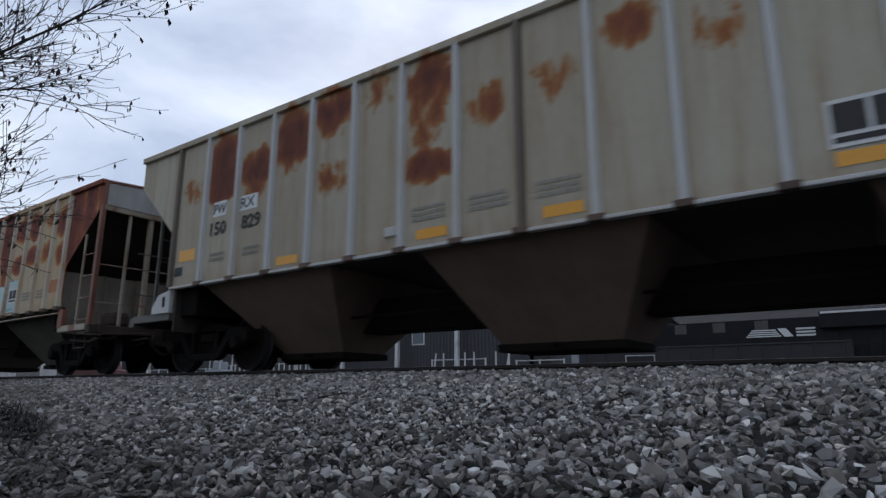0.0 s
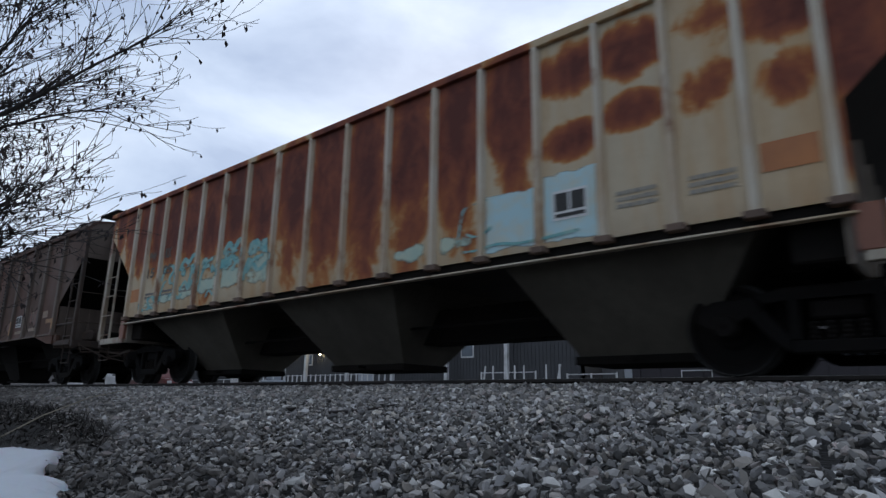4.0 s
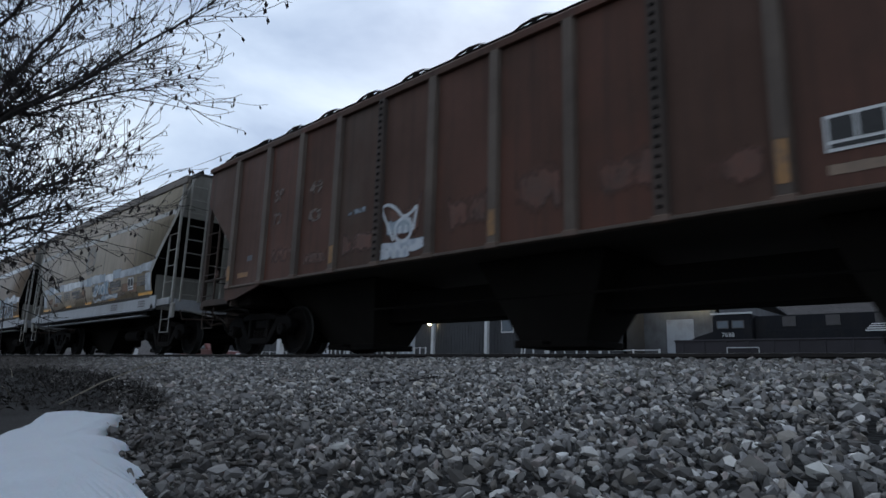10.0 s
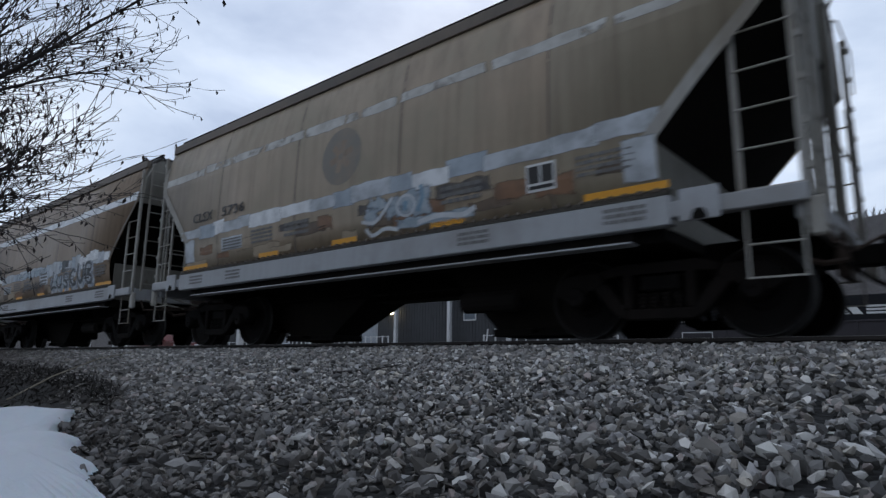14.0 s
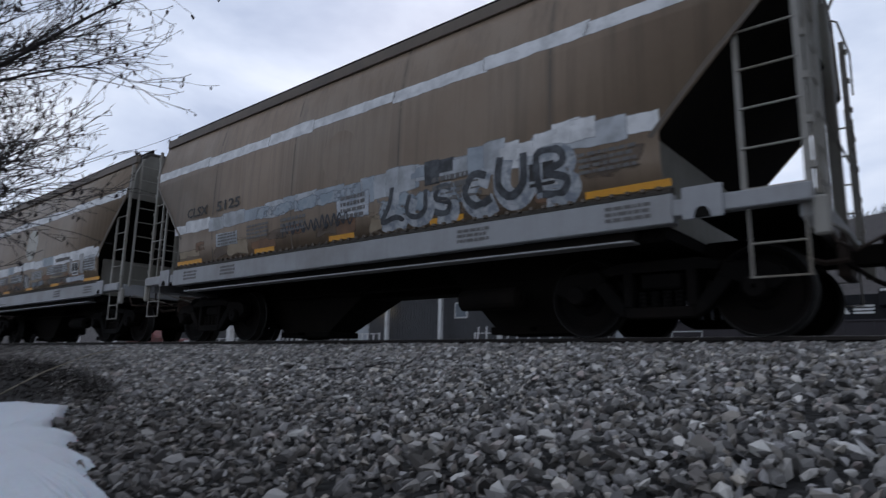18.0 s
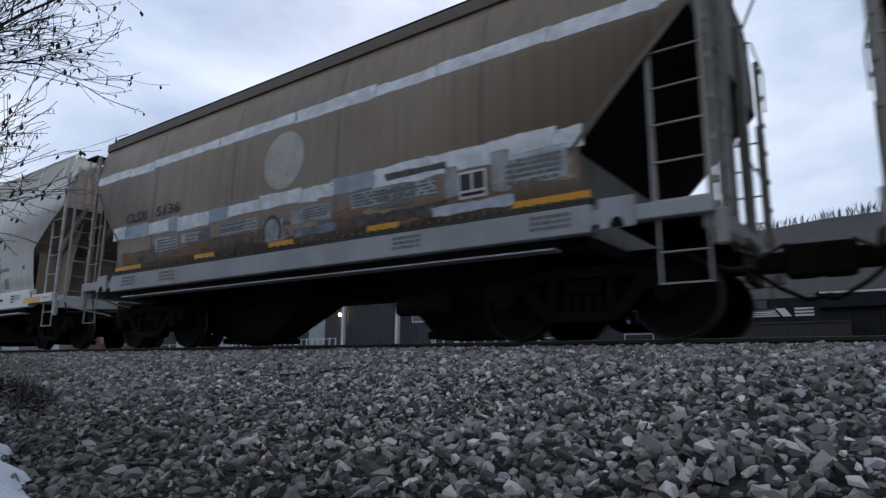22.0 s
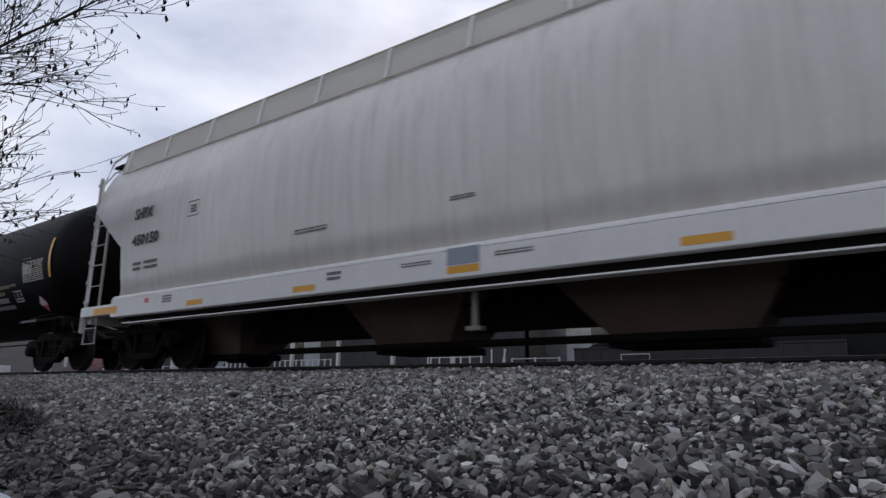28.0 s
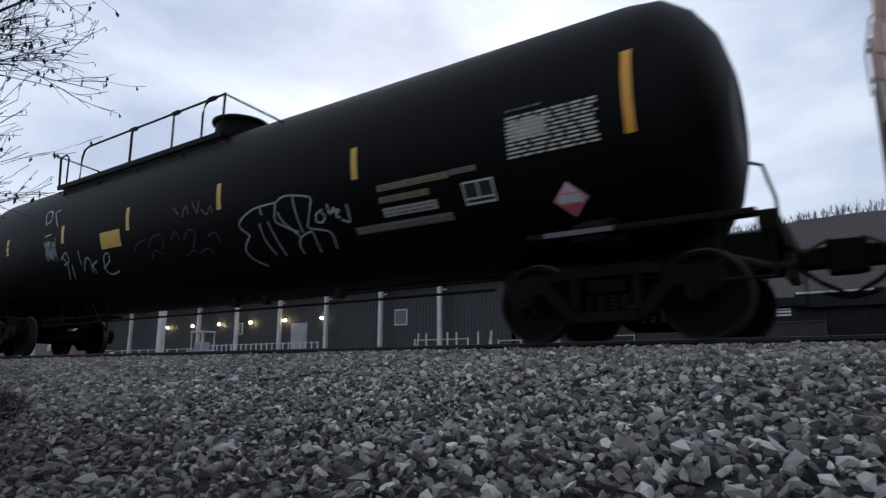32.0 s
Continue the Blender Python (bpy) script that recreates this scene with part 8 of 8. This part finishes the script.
for s, z in ((-0.392, 7.5), (-0.447, 8.05)):
    bm = bmesh.new()
    bmesh.ops.create_uvsphere(bm, u_segments=12, v_segments=8, radius=0.30)
    for v in bm.verts:
        v.co += Vector((s * YS, YS - 0.5, z))
    l = part("floodlight", bm, M["lamp_on"], shed, "lit floodlight")
    part("lamp_arm", boxes((s * YS - 0.05, s * YS + 0.05, YS - 0.5, YS, z + 0.1, z + 0.2)), M["roof_dark"], l)

# white pipe fences and gates
def fence(x0, x1, y, z1, n, label):
    f = new("fence", None)
    tagged(f, label, "fence", "yard fences")
    z0 = ground_z(0, y)
    bm = bmesh.new()
    for z in (z1, z0 + (z1 - z0) * 0.55):
        box(bm, x0, x1, y - 0.04, y + 0.04, z - 0.07, z)
    part("rail", bm, M["post_white"], f)
    post = None
    for k in range(n):
        x = x0 + (x1 - x0) * k / (n - 1)
        if post is None:
            post = part("post", soft(boxes((-0.06, 0.06, -0.06, 0.06, 0, z1 - z0 + 0.05)), 0.01), M["post_white"], f)
            post.location = (x, y, z0)
        else:
            shared("post", post.data, f, pose(x, y, z0))
    return f


fence(-64.0, -46.0, 45.0, 2.62, 22, "low white pipe fence along the yard")
fence(-94.0, -66.0, 46.5, 2.4, 14, "low white pipe fence along the yard")
fence(-33.0, -27.5, 44.0, 2.45, 3, "short white pipe fence in the yard")
fence(-24.6, -20.5, 44.0, 2.2, 3, "short white pipe fence in the yard")
for x, lean in ((-32.6, 0.4), (-31.4, 0), (-29.2, 0), (-28.3, 0), (-26.2, 0), (-25.6, 0.7), (-25.0, 0)):
    bm = bmesh.new()
    pipe(bm, [(x, 43.5, ground_z(0, 43.5)), (x + lean, 43.5, 2.95)], 0.07, 6)
    o = part("marker_stake", bm, M["post_white"])
    tagged(o, "white leaning pipe stake in the yard", "stake", "yard stakes")

# ---------- the parked locomotive ----------
loco = new("locomotive", None)
tagged(loco, "black diesel locomotive with white markings parked in the yard", "locomotive")
LY, LZ = 48.0, 0.05
def lpart(name, bm, m, label=""):
    o = part(name, bm, m, loco, label)
    return o
bm = bmesh.new()
prism(bm, [(-20.2, 1.15), (2.2, 1.15), (2.2, 1.75), (-20.2, 1.75)], -1.5, 1.5)
lpart("frame", soft(bm, 0.03), M["loco_grey"])
bm = bmesh.new()
prism(bm, [(-15.3, 1.76), (2.0, 1.76), (2.0, 4.75), (-15.3, 4.75)], -0.95, 0.95)
lpart("long_hood", soft(bm, 0.08, 2), M["loco_black"])
bm = bmesh.new()
prism(bm, [(-18.1, 1.76), (-15.3, 1.76), (-15.3, 4.85), (-15.7, 5.02), (-17.6, 5.02), (-18.1, 4.80)], -1.5, 1.5)
lpart("cab", soft(bm, 0.06, 2), M["loco_black"])
bm = bmesh.new()
prism(bm, [(-20.0, 1.76), (-18.1, 1.76), (-18.1, 3.75), (-19.4, 3.35), (-20.0, 3.1)], -1.1, 1.1)
lpart("nose", soft(bm, 0.06, 2), M["loco_black"])
bm = bmesh.new()
prism(bm, [(-3.9, 3.9), (1.2, 3.9), (1.2, 5.05), (-3.9, 5.05)], -1.5, 1.5)
lpart("radiator_wing", soft(bm, 0.05), M["loco_black"])
lpart("roof_strip", boxes((-3.8, 0.6, -1.53, -1.505, 4.86, 5.0)), M["post_white"], "pale strip along the radiator")
lpart("cab_roof_edge", boxes((-18.2, -15.2, -1.56, -1.50, 4.92, 5.04)), M["post_white"], "pale cab roof edge")
for x0, x1 in ((-17.8, -16.9), (-16.7, -15.8)):
    w = lpart("cab_window", soft(boxes((x0, x1, -1.535, -1.502, 3.85, 4.45)), 0.01), M["loco_grey"], "cab side window")
    part("pane", boxes((x0 + 0.08, x1 - 0.08, -1.545, -1.5365, 3.91, 4.39)), M["glass"], w)
for x0 in (-13.4, -10.7, -7.9):
    d = lpart("hood_door", soft(boxes((x0, x0 + 0.85, -0.985, -0.952, 3.95, 4.65)), 0.01), M["loco_grey"])
for x in np.arange(-14.6, 1.9, 0.78):
    lpart("hood_panel", soft(boxes((x, x + 0.72, -0.972, -0.951, 1.95, 3.7)), 0.01), M["loco_black"])
text_part("7688", 0.46, pose(-17.45, -1.515, 3.25, 90), M["white_paint"], loco, "cab_number")
bm = bmesh.new()
for k in range(4):
    box(bm, -8.5 + 0.12 * k, -6.6 - 0.1 * k + 0.3, -0.99, -0.98, 3.50 + 0.14 * k, 3.58 + 0.14 * k)
prism(bm, [(-6.5, 4.05), (-5.95, 4.05), (-5.55, 3.48), (-6.1, 3.48)], -0.99, -0.98)
for z in (3.48, 3.70, 3.92):
    prism(bm, [(-5.35, z), (-4.25, z), (-4.20, z + 0.13), (-5.40, z + 0.13)], -0.99, -0.98)
lpart("hood_emblem", bm, M["white_paint"], "white stripes and block emblem")
bm = bmesh.new()
for k in range(24):
    x = -19.6 + 0.94 * k
    pipe(bm, [(x, -1.47, 1.75), (x, -1.47, 2.75)], 0.02, 5)
pipe(bm, [(-19.6, -1.47, 2.75), (2.0, -1.47, 2.75)], 0.02, 5)
lpart("walkway_railing", bm, M["loco_black"])
lpart("fuel_tank", soft(boxes((-11.5, -5.5, -1.4, 1.4, 0.35, 1.14)), 0.1), M["loco_grey"])
for xc in (-16.0, -2.0):
    lpart("truck_frame", soft(boxes((xc - 2.2, xc + 2.2, -1.25, -1.05, 0.45, 0.95)), 0.05), M["truck"])
    for k in (-1.8, 0, 1.8):
        bm = bmesh.new()
        lathe(bm, ((-0.9, 0.2), (-0.9, 0.5), (-0.76, 0.53), (0.76, 0.53), (0.9, 0.5), (0.9, 0.2)), 24)
        for v in bm.verts:
            v.co += Vector((xc + k, 0, 0.53))
        lpart("wheelset", bm, M["wheel"])
loco.matrix_basis = pose(0, LY + 1.5, LZ)

# ---------- the wooded ridge ----------
m, nt, b = mat("bare_winter_woodland", 1.0)
f1, f2 = noise_tex(nt, 0.02, 6, 0.7), noise_tex(nt, 0.35, 5, 0.75, (1, 1, 0.25))
nt.links.new(mix(nt, f2, ramp(nt, f1, (0.35, (0.030, 0.027, 0.028)), (0.7, (0.052, 0.047, 0.046))), (0.076, 0.070, 0.070)), b.inputs["Base Color"])
bump(nt, b, f2, 1.0, 2.0)
M["wood"] = m
bm = bmesh.new()
rows = []
for y, h in ((110, 0.0), (170, 0.10), (240, 0.55), (310, 0.97), (360, 1.0), (600, 0.7)):
    row = []
    for i in range(120):
        x = -1500 + 20 * i
        top = 66 + 4 * noise.noise((x * 0.006, 0.3, 0)) + 2.5 * noise.noise((x * 0.03, 1.3, 0))
        row.append(bm.verts.new((x, y + 8 * noise.noise((x * 0.02, y, 0)), top * h - 0.3)))
    rows.append(row)
for u, w in zip(rows, rows[1:]):
    for i in range(119):
        bm.faces.new((u[i], u[i + 1], w[i + 1], w[i]))
ridge = part("ridge", bm, M["wood"], smooth=True)
tagged(ridge, "dark wooded ridge of bare winter trees", "hill", kind="structure")
M["bark_far"] = plain("far_bare_trees", (0.046, 0.042, 0.043), 1.0)
bm = bmesh.new()
random.seed(21)
for k in range(4200):
    x = random.uniform(-420, 200)
    y = random.uniform(300, 345)
    top = 66 + 4 * noise.noise((x * 0.006, 0.3, 0)) + 2.5 * noise.noise((x * 0.03, 1.3, 0))
    z = top * (0.97 if y < 330 else 0.99) - 1
    h = random.uniform(2.2, 5.0)
    w = random.uniform(0.06, 0.16)
    for s in range(random.randint(3, 5)):
        a = random.uniform(-1, 1)
        p0 = Vector((x, y, z + h * 0.15 * s))
        p1 = p0 + Vector((a * h * 0.3, 0, h * random.uniform(0.4, 0.75)))
        v = [bm.verts.new(q) for q in (p0 + Vector((-w, 0, 0)), p0 + Vector((w, 0, 0)), p1)]
        bm.faces.new(v)
far = part("far_trees", bm, M["bark_far"])
tagged(far, "bare tree tops along the ridge", "trees", kind="stuff")


# --- parked vehicles and clutter in the yard
M["car_red"] = worn("dusty_red_car_paint", (0.13, 0.024, 0.020), (0.07, 0.025, 0.022), rough=0.35, amount=0.4, streak=False)
pick = new("pickup_truck", None)
tagged(pick, "dusty red pickup truck parked in the yard", "pickup truck")
bm = bmesh.new()
prism(bm, [(-2.55, 0.45), (2.5, 0.45), (2.55, 0.8), (2.45, 1.05), (1.15, 1.12), (-0.55, 1.10), (-2.5, 1.06), (-2.58, 0.8)], -0.9, 0.9)
part("body", soft(bm, 0.05, 2), M["car_red"], pick)
bm = bmesh.new()
prism(bm, [(-0.6, 1.10), (1.2, 1.12), (0.65, 1.70), (0.45, 1.76), (-0.35, 1.76), (-0.5, 1.70)], -0.78, 0.78)
part("cab", soft(bm, 0.04, 2), M["car_red"], pick)
for x0, x1 in ((-0.42, 0.12), (0.18, 0.66)):
    bm = bmesh.new()
    prism(bm, [(x0, 1.18), (x1 + 0.14, 1.18), (x1 - 0.10, 1.64), (x0, 1.64)], -0.80, -0.782)
    part("window", bm, M["glass"], pick)
for x in (-1.6, 1.6):
    for y in (-0.82, 0.82):
        bm = bmesh.new()
        lathe(bm, ((-0.11, 0.12), (-0.11, 0.33), (-0.08, 0.37), (0.08, 0.37), (0.11, 0.33), (0.11, 0.12)), 20)
        for v in bm.verts:
            v.co += Vector((x, y, 0.37))
        part("wheel", bm, M["under"], pick)
for y in (-0.68, 0.68):
    part("headlight", soft(boxes((2.46, 2.55, y - 0.14, y + 0.14, 0.78, 0.95)), 0.02), M["post_white"], pick)
pick.matrix_basis = pose(-40.6, 19.5, ground_z(0, 19.5))
cart = new("utility_cart", None)
tagged(cart, "small pale utility cart standing in the yard", "cart")
part("body", soft(boxes((-0.62, 0.62, -0.4, 0.4, 0.35, 0.95)), 0.05), M["door_pale"], cart)
part("canopy", soft(boxes((-0.45, 0.55, -0.42, 0.42, 1.82, 1.90)), 0.02), M["post_white"], cart)
for x in (-0.40, 0.50):
    for y in (-0.36, 0.36):
        part("canopy_post", boxes((x - 0.025, x + 0.025, y - 0.025, y + 0.025, 0.951, 1.819)), M["post_white"], cart)
part("seat", soft(boxes((-0.2, 0.25, -0.34, 0.34, 0.951, 1.35)), 0.05), M["door_pale"], cart)
for x in (-0.42, 0.42):
    bm = bmesh.new()
    lathe(bm, ((-0.40, 0.1), (-0.40, 0.22), (0.40, 0.22), (0.40, 0.1)), 16)
    for v in bm.verts:
        v.co += Vector((x, 0, 0.22))
    part("wheel", bm, M["under"], cart)
cart.matrix_basis = pose(-28.9, 20.0, ground_z(0, 20))
for x, y, h in ((-47.2, 19.2, 1.35), (-53.4, 19.0, 1.3), (-54.4, 19.2, 1.2)):
    o = part("crate", soft(boxes((-0.4, 0.4, -0.3, 0.3, 0, h)), 0.03), M["post_white"])
    o.matrix_basis = pose(x, y, ground_z(0, y), 0, 0, 14)
    tagged(o, "pale upright crate standing in the yard", "crate", "yard crates")

# a low wagon that stands before the locomotive
wag = new("low_wagon", None)
tagged(wag, "low purple-grey wagon parked before the locomotive", "railway wagon")
part("side", boxes((-20.4, -2.2, 46.55, 46.70, 0.75, 2.98), (-20.4, -2.2, 48.0, 48.1, 0.75, 2.98)), M["wagon_grey"], wag)
part("top_chord", soft(boxes((-20.45, -2.15, 46.48, 46.72, 2.90, 3.02)), 0.02), M["wagon_grey"], wag)
for k in range(12):
    x = -19.8 + 1.56 * k
    part("side_post", soft(boxes((x - 0.07, x + 0.07, 46.46, 46.549, 0.8, 2.89)), 0.01), M["wagon_grey"], wag)
part("deck", boxes((-20.4, -2.2, 46.70, 48.0, 0.75, 0.95)), M["wagon_grey"], wag)
fr = part("white_frame", boxes((-16.6, -14.4, 46.40, 46.44, 2.40, 2.46)), M["post_white"], wag)
for x in (-16.57, -14.43):
    part("frame_side", boxes((x - 0.03, x + 0.03, 46.40, 46.44, 1.75, 2.399)), M["post_white"], fr)
for x in (-18.0, -4.6):
    for dx in (-0.9, 0.9):
        bm = bmesh.new()
        lathe(bm, ((-0.7, 0.2), (-0.7, 0.42), (0.7, 0.42), (0.7, 0.2)), 20)
        for v in bm.verts:
            v.co += Vector((x + dx, 47.3, 0.42))
        part("wheelset", bm, M["wheel"], wag)

# ---------- the leaf-hung tree beside the track ----------
M["bark"] = plain("dark_bark", (0.030, 0.025, 0.024), 0.9, 0, 0.4, 25)
M["dead_leaf"] = plain("withered_leaf", (0.034, 0.026, 0.024), 0.9, 0, 0.4, 8)


def limb_line(a, b, sag, n, wob):
    a, b = Vector(a), Vector(b)
    pts = []
    for i in range(n + 1):
        t = i / n
        p = a.lerp(b, t) + Vector((0, 0, sag * math.sin(math.pi * t)))
        if 0 < i < n:
            p += Vector((random.uniform(-wob, wob), random.uniform(-wob, wob), random.uniform(-wob, wob)))
        pts.append(p)
    return pts


def bare_tree(base, fork, limbs, label):
    tree = new("tree", None)
    tagged(tree, label, "tree")
    bm = bmesh.new()
    base, top = Vector(base), Vector(fork)
    pipe(bm, [base, base.lerp(top, 0.35) + Vector((0.05, 0.03, 0)), base.lerp(top, 0.7) + Vector((-0.04, 0.02, 0)), top], 0.13, 10, 0.05)
    part("trunk", bm, M["bark"], tree)
    leaves = bmesh.new()
    twigs = bmesh.new()

    def leaf(p):
        d = Vector((random.uniform(-0.4, 0.4), random.uniform(-0.4, 0.4), -1)).normalized()
        l = random.uniform(0.035, 0.075)
        w = Vector((random.uniform(-1, 1), random.uniform(-1, 1), random.uniform(-0.2, 0.2))).normalized() * l * 0.20
        q = [leaves.verts.new(p), leaves.verts.new(p + d * l * 0.45 + w), leaves.verts.new(p + d * l), leaves.verts.new(p + d * l * 0.5 - w + Vector((0, 0.01, 0)))]
        leaves.faces.new(q)

    def twig(p, d, length, r, depth):
        n = 4
        pts = [p]
        for i in range(n):
            d = (d + Vector((random.uniform(-0.14, 0.14), random.uniform(-0.14, 0.14), random.uniform(-0.10, 0.15)))).normalized()
            pts.append(pts[-1] + d * length / n)
        pipe(twigs, pts, r, 4 if depth else 3, max(r * 0.5, 0.0030))
        if depth > 0:
            for k in range(random.randint(2, 3)):
                i = random.randint(1, n)
                a = random.uniform(-1, 1)
                nd = (d + Vector((random.uniform(-0.8, 0.8), random.uniform(-0.7, 0.7), random.uniform(-0.7, 0.8)))).normalized()
                twig(pts[i], nd, length * random.uniform(0.5, 0.8), r * 0.6, depth - 1)
        for k in range(random.choice((0, 1, 1, 2))):
            leaf(pts[random.randint(1, n)].copy())
    for high, end, r, sag in limbs:
        start = base.lerp(top, high)
        end = start.lerp(Vector(end), 1.0 if end[2] > 3.3 else 0.88 if end[2] > 2.6 or end[0] < -6.2 else 0.72)
        pts = limb_line(start, end, sag, 9, 0.05)
        bm = bmesh.new()
        pipe(bm, pts, r, 7, 0.006)
        part("limb", bm, M["bark"], tree)
        for i in range(2, 10):
            for k in range((4 if i > 6 else 3) if end.z > 2.7 else (3 if i > 6 else 2 if i % 2 else 1)):
                along = (pts[i] - pts[i - 1]).normalized()
                nd = (along * 1.15 + Vector((random.uniform(-0.7, 0.7), random.uniform(-0.7, 0.7), random.uniform(-0.6, 0.9)))).normalized()
                twig(pts[i - 1].lerp(pts[i], random.random()), nd, random.uniform(0.38, 0.80), 0.0085 * (1 - i / 22), 2)
    part("twig_mass", twigs, M["bark"], tree, "fine bare twigs")["kind"] = "stuff"
    part("leaf_mass", leaves, M["dead_leaf"], tree, "withered hanging leaves")["kind"] = "stuff"
    return tree


random.seed(4)
bare_tree((-7.6, 0.55, -0.42), (-6.95, -0.10, 3.3),
          [(0.52, (-6.03, 1.31, 3.76), 0.036, 0.05), (0.55, (-5.22, 2.30, 3.36), 0.032, -0.22), (0.56, (-5.60, 2.36, 2.68), 0.026, 0.10), (0.34, (-5.66, 2.28, 2.15), 0.030, -0.10), (0.30, (-5.86, 2.14, 1.70), 0.024, 0.04),
           (0.42, (-6.20, 1.66, 3.70), 0.030, 0.0), (0.75, (-5.75, 1.20, 3.95), 0.028, 0.1), (0.80, (-6.02, 0.90, 4.06), 0.026, 0.1)] +
          [(0.40, (-5.92, 1.53, 3.03), 0.026, -0.08), (0.28, (-6.23, 1.80, 1.38), 0.022, 0.0),
           (0.50, (-6.22, 2.10, 3.15), 0.024, 0.05), (0.6, (-6.80, 1.22, 2.79), 0.02, 0.0), (0.42, (-6.05, 1.41, 2.0), 0.022, 0.08), (0.32, (-6.70, 1.37, 1.59), 0.02, 0.05), (0.85, (-6.13, 0.75, 3.32), 0.022, 0.0),
           (0.24, (-6.45, 1.55, 1.15), 0.02, 0.03), (0.30, (-6.9, 1.1, 1.3), 0.018, 0.0), (0.46, (-6.6, 1.2, 2.3), 0.02, 0.05), (0.36, (-6.35, 1.70, 1.75), 0.02, -0.05)],
          "bare dark tree hung with withered leaves beside the track")

# --- brush, a stick and dry stalks on the verge
random.seed(9)
def stick(name, pts, r, label, cat_):
    bm = bmesh.new()
    pipe(bm, pts, r, 6, r * 0.5)
    o = part(name, bm, M["bark"])
    tagged(o, label, cat_)
    return o


gz = ground_z
stick("fallen_stick", [(-3.55, 3.02, gz(0, 3.02) + 0.035), (-3.45, 3.2, gz(0, 3.2) + 0.03), (-3.40, 3.36, gz(0, 3.36) + 0.035), (-3.36, 3.52, gz(0, 3.5) + 0.05)], 0.012, "dark fallen stick lying on the ballast", "stick")
M["dry"] = plain("dry_stalk", (0.23, 0.20, 0.15), 0.9, 0, 0.3, 20)
for k in range(9):
    x = random.uniform(-9.0, -3.6)
    y = float(gravel_edge(x)) - random.uniform(0.05, 0.7)
    z = gz(x, y) + 0.02
    h = random.uniform(0.06, 0.14)
    a, c = random.uniform(-4.0, 4.0), random.uniform(-1.5, 1.5)
    bm = bmesh.new()
    pipe(bm, [(x, y, z), (x + a * h * 0.5, y + c * h * 0.5, z + h * 0.7), (x + a * h, y + c * h, z + h)], 0.0045, 4, 0.002)
    o = part("dry_stalk", bm, M["dry"] if k % 4 == 0 else M["bark"])
    tagged(o, "thin dry weed stalk leaning over dark soil", "weed", "weeds on the verge")
# a long pale stalk
bm = bmesh.new()
pipe(bm, [(-4.60, 1.30, gz(0, 1.3) + 0.02), (-4.78, 1.62, gz(0, 1.6) + 0.14), (-5.0, 1.98, gz(0, 1.98) + 0.22), (-5.2, 2.3, gz(0, 2.3) + 0.24)], 0.006, 5, 0.003)
tagged(part("dry_stalk", bm, M["dry"]), "long pale dry stalk leaning over dark soil", "weed", "weeds on the verge")
# leaf litter and matted dead grass
M["litter"] = plain("dead_leaf_litter", (0.016, 0.0125, 0.010), 0.95, 0, 0.6, 3)
bm = bmesh.new()
for k in range(8500):
    x = -2.2 - 9.0 * random.random() ** 1.5
    y = float(gravel_edge(x)) + 0.25 - 2.6 * random.random() ** 1.5
    if x > -2.9 or (x > -4.2 and y < float(np.interp(x, [-4.2, -3.95, -3.48, -3.19, -2.9], [1.12, 1.31, 1.40, 1.30, 1.12])) + 0.05):
        continue
    z = gz(x, y) + 0.03 + 0.05 * noise.noise((x * 1.3, y * 1.7, 3)) + random.uniform(0.0, 0.02)
    a = random.uniform(0, math.tau)
    if k % 3:
        l, wd, up = random.uniform(0.06, 0.22), 0.004, random.uniform(-0.01, 0.09)
    else:
        l, wd, up = random.uniform(0.025, 0.06), random.uniform(0.012, 0.025), random.uniform(-0.01, 0.03)
    d, n_ = Vector((math.cos(a), math.sin(a), 0)), Vector((-math.sin(a), math.cos(a), 0.2)) * wd
    p = Vector((x, y, z))
    q = [bm.verts.new(v) for v in (p - n_, p + d * l * 0.5 - n_ + Vector((0, 0, up)), p + d * l + Vector((0, 0, up * 0.6)), p + d * l * 0.5 + n_ + Vector((0, 0, up)))]
    bm.faces.new(q)
o = part("leaf_litter", bm, M["litter"])
tagged(o, "dark dead leaves and matted grass on the soil", "leaf litter", kind="stuff")

# short yellowed grass between the stones below the ties
M["tuft"] = plain("short_yellow_green_grass", (0.105, 0.098, 0.045), 0.9, 0, 0.4, 12)
bm = bmesh.new()
random.seed(44)
for k in range(150):
    x, y = random.gauss(-1.2, 1.6), random.gauss(4.35, 0.40)
    z = gz(x, y)
    for q in range(random.randint(4, 8)):
        a, l = random.uniform(0, math.tau), random.uniform(0.03, 0.075)
        p = Vector((x + random.uniform(-0.04, 0.04), y + random.uniform(-0.04, 0.04), z))
        d, w = Vector((math.cos(a) * 0.8, math.sin(a) * 0.8, 0.8)) * l, Vector((-math.sin(a), math.cos(a), 0)) * 0.003
        bm.faces.new([bm.verts.new(v) for v in (p - w, p + w, p + d)])
o = part("grass_tufts", bm, M["tuft"])
tagged(o, "short yellowed grass growing between the stones", "grass", kind="stuff")


def motions():
    """The train rolls by at about three metres a second, its wheels turning under it."""
    ts, ds = [t for t, _ in ROLL], [d for _, d in ROLL]
    for car, x in CARS:
        walk(car, [(t, pose(x + d, YC, RZ)) for t, d in ROLL])
    step = 0.16
    spin = []
    for k in range(int(32.0 / step) + 1):
        t = k * step
        spin.append((t, float(np.interp(t, ts, ds)) / 0.424))
    for ax, x in WHEELSETS:
        base = ax.matrix_basis.translation.copy()
        walk(ax, [(t, Matrix.Translation(base) @ Matrix.Rotation(a, 4, "Y")) for t, a in spin])


motions()
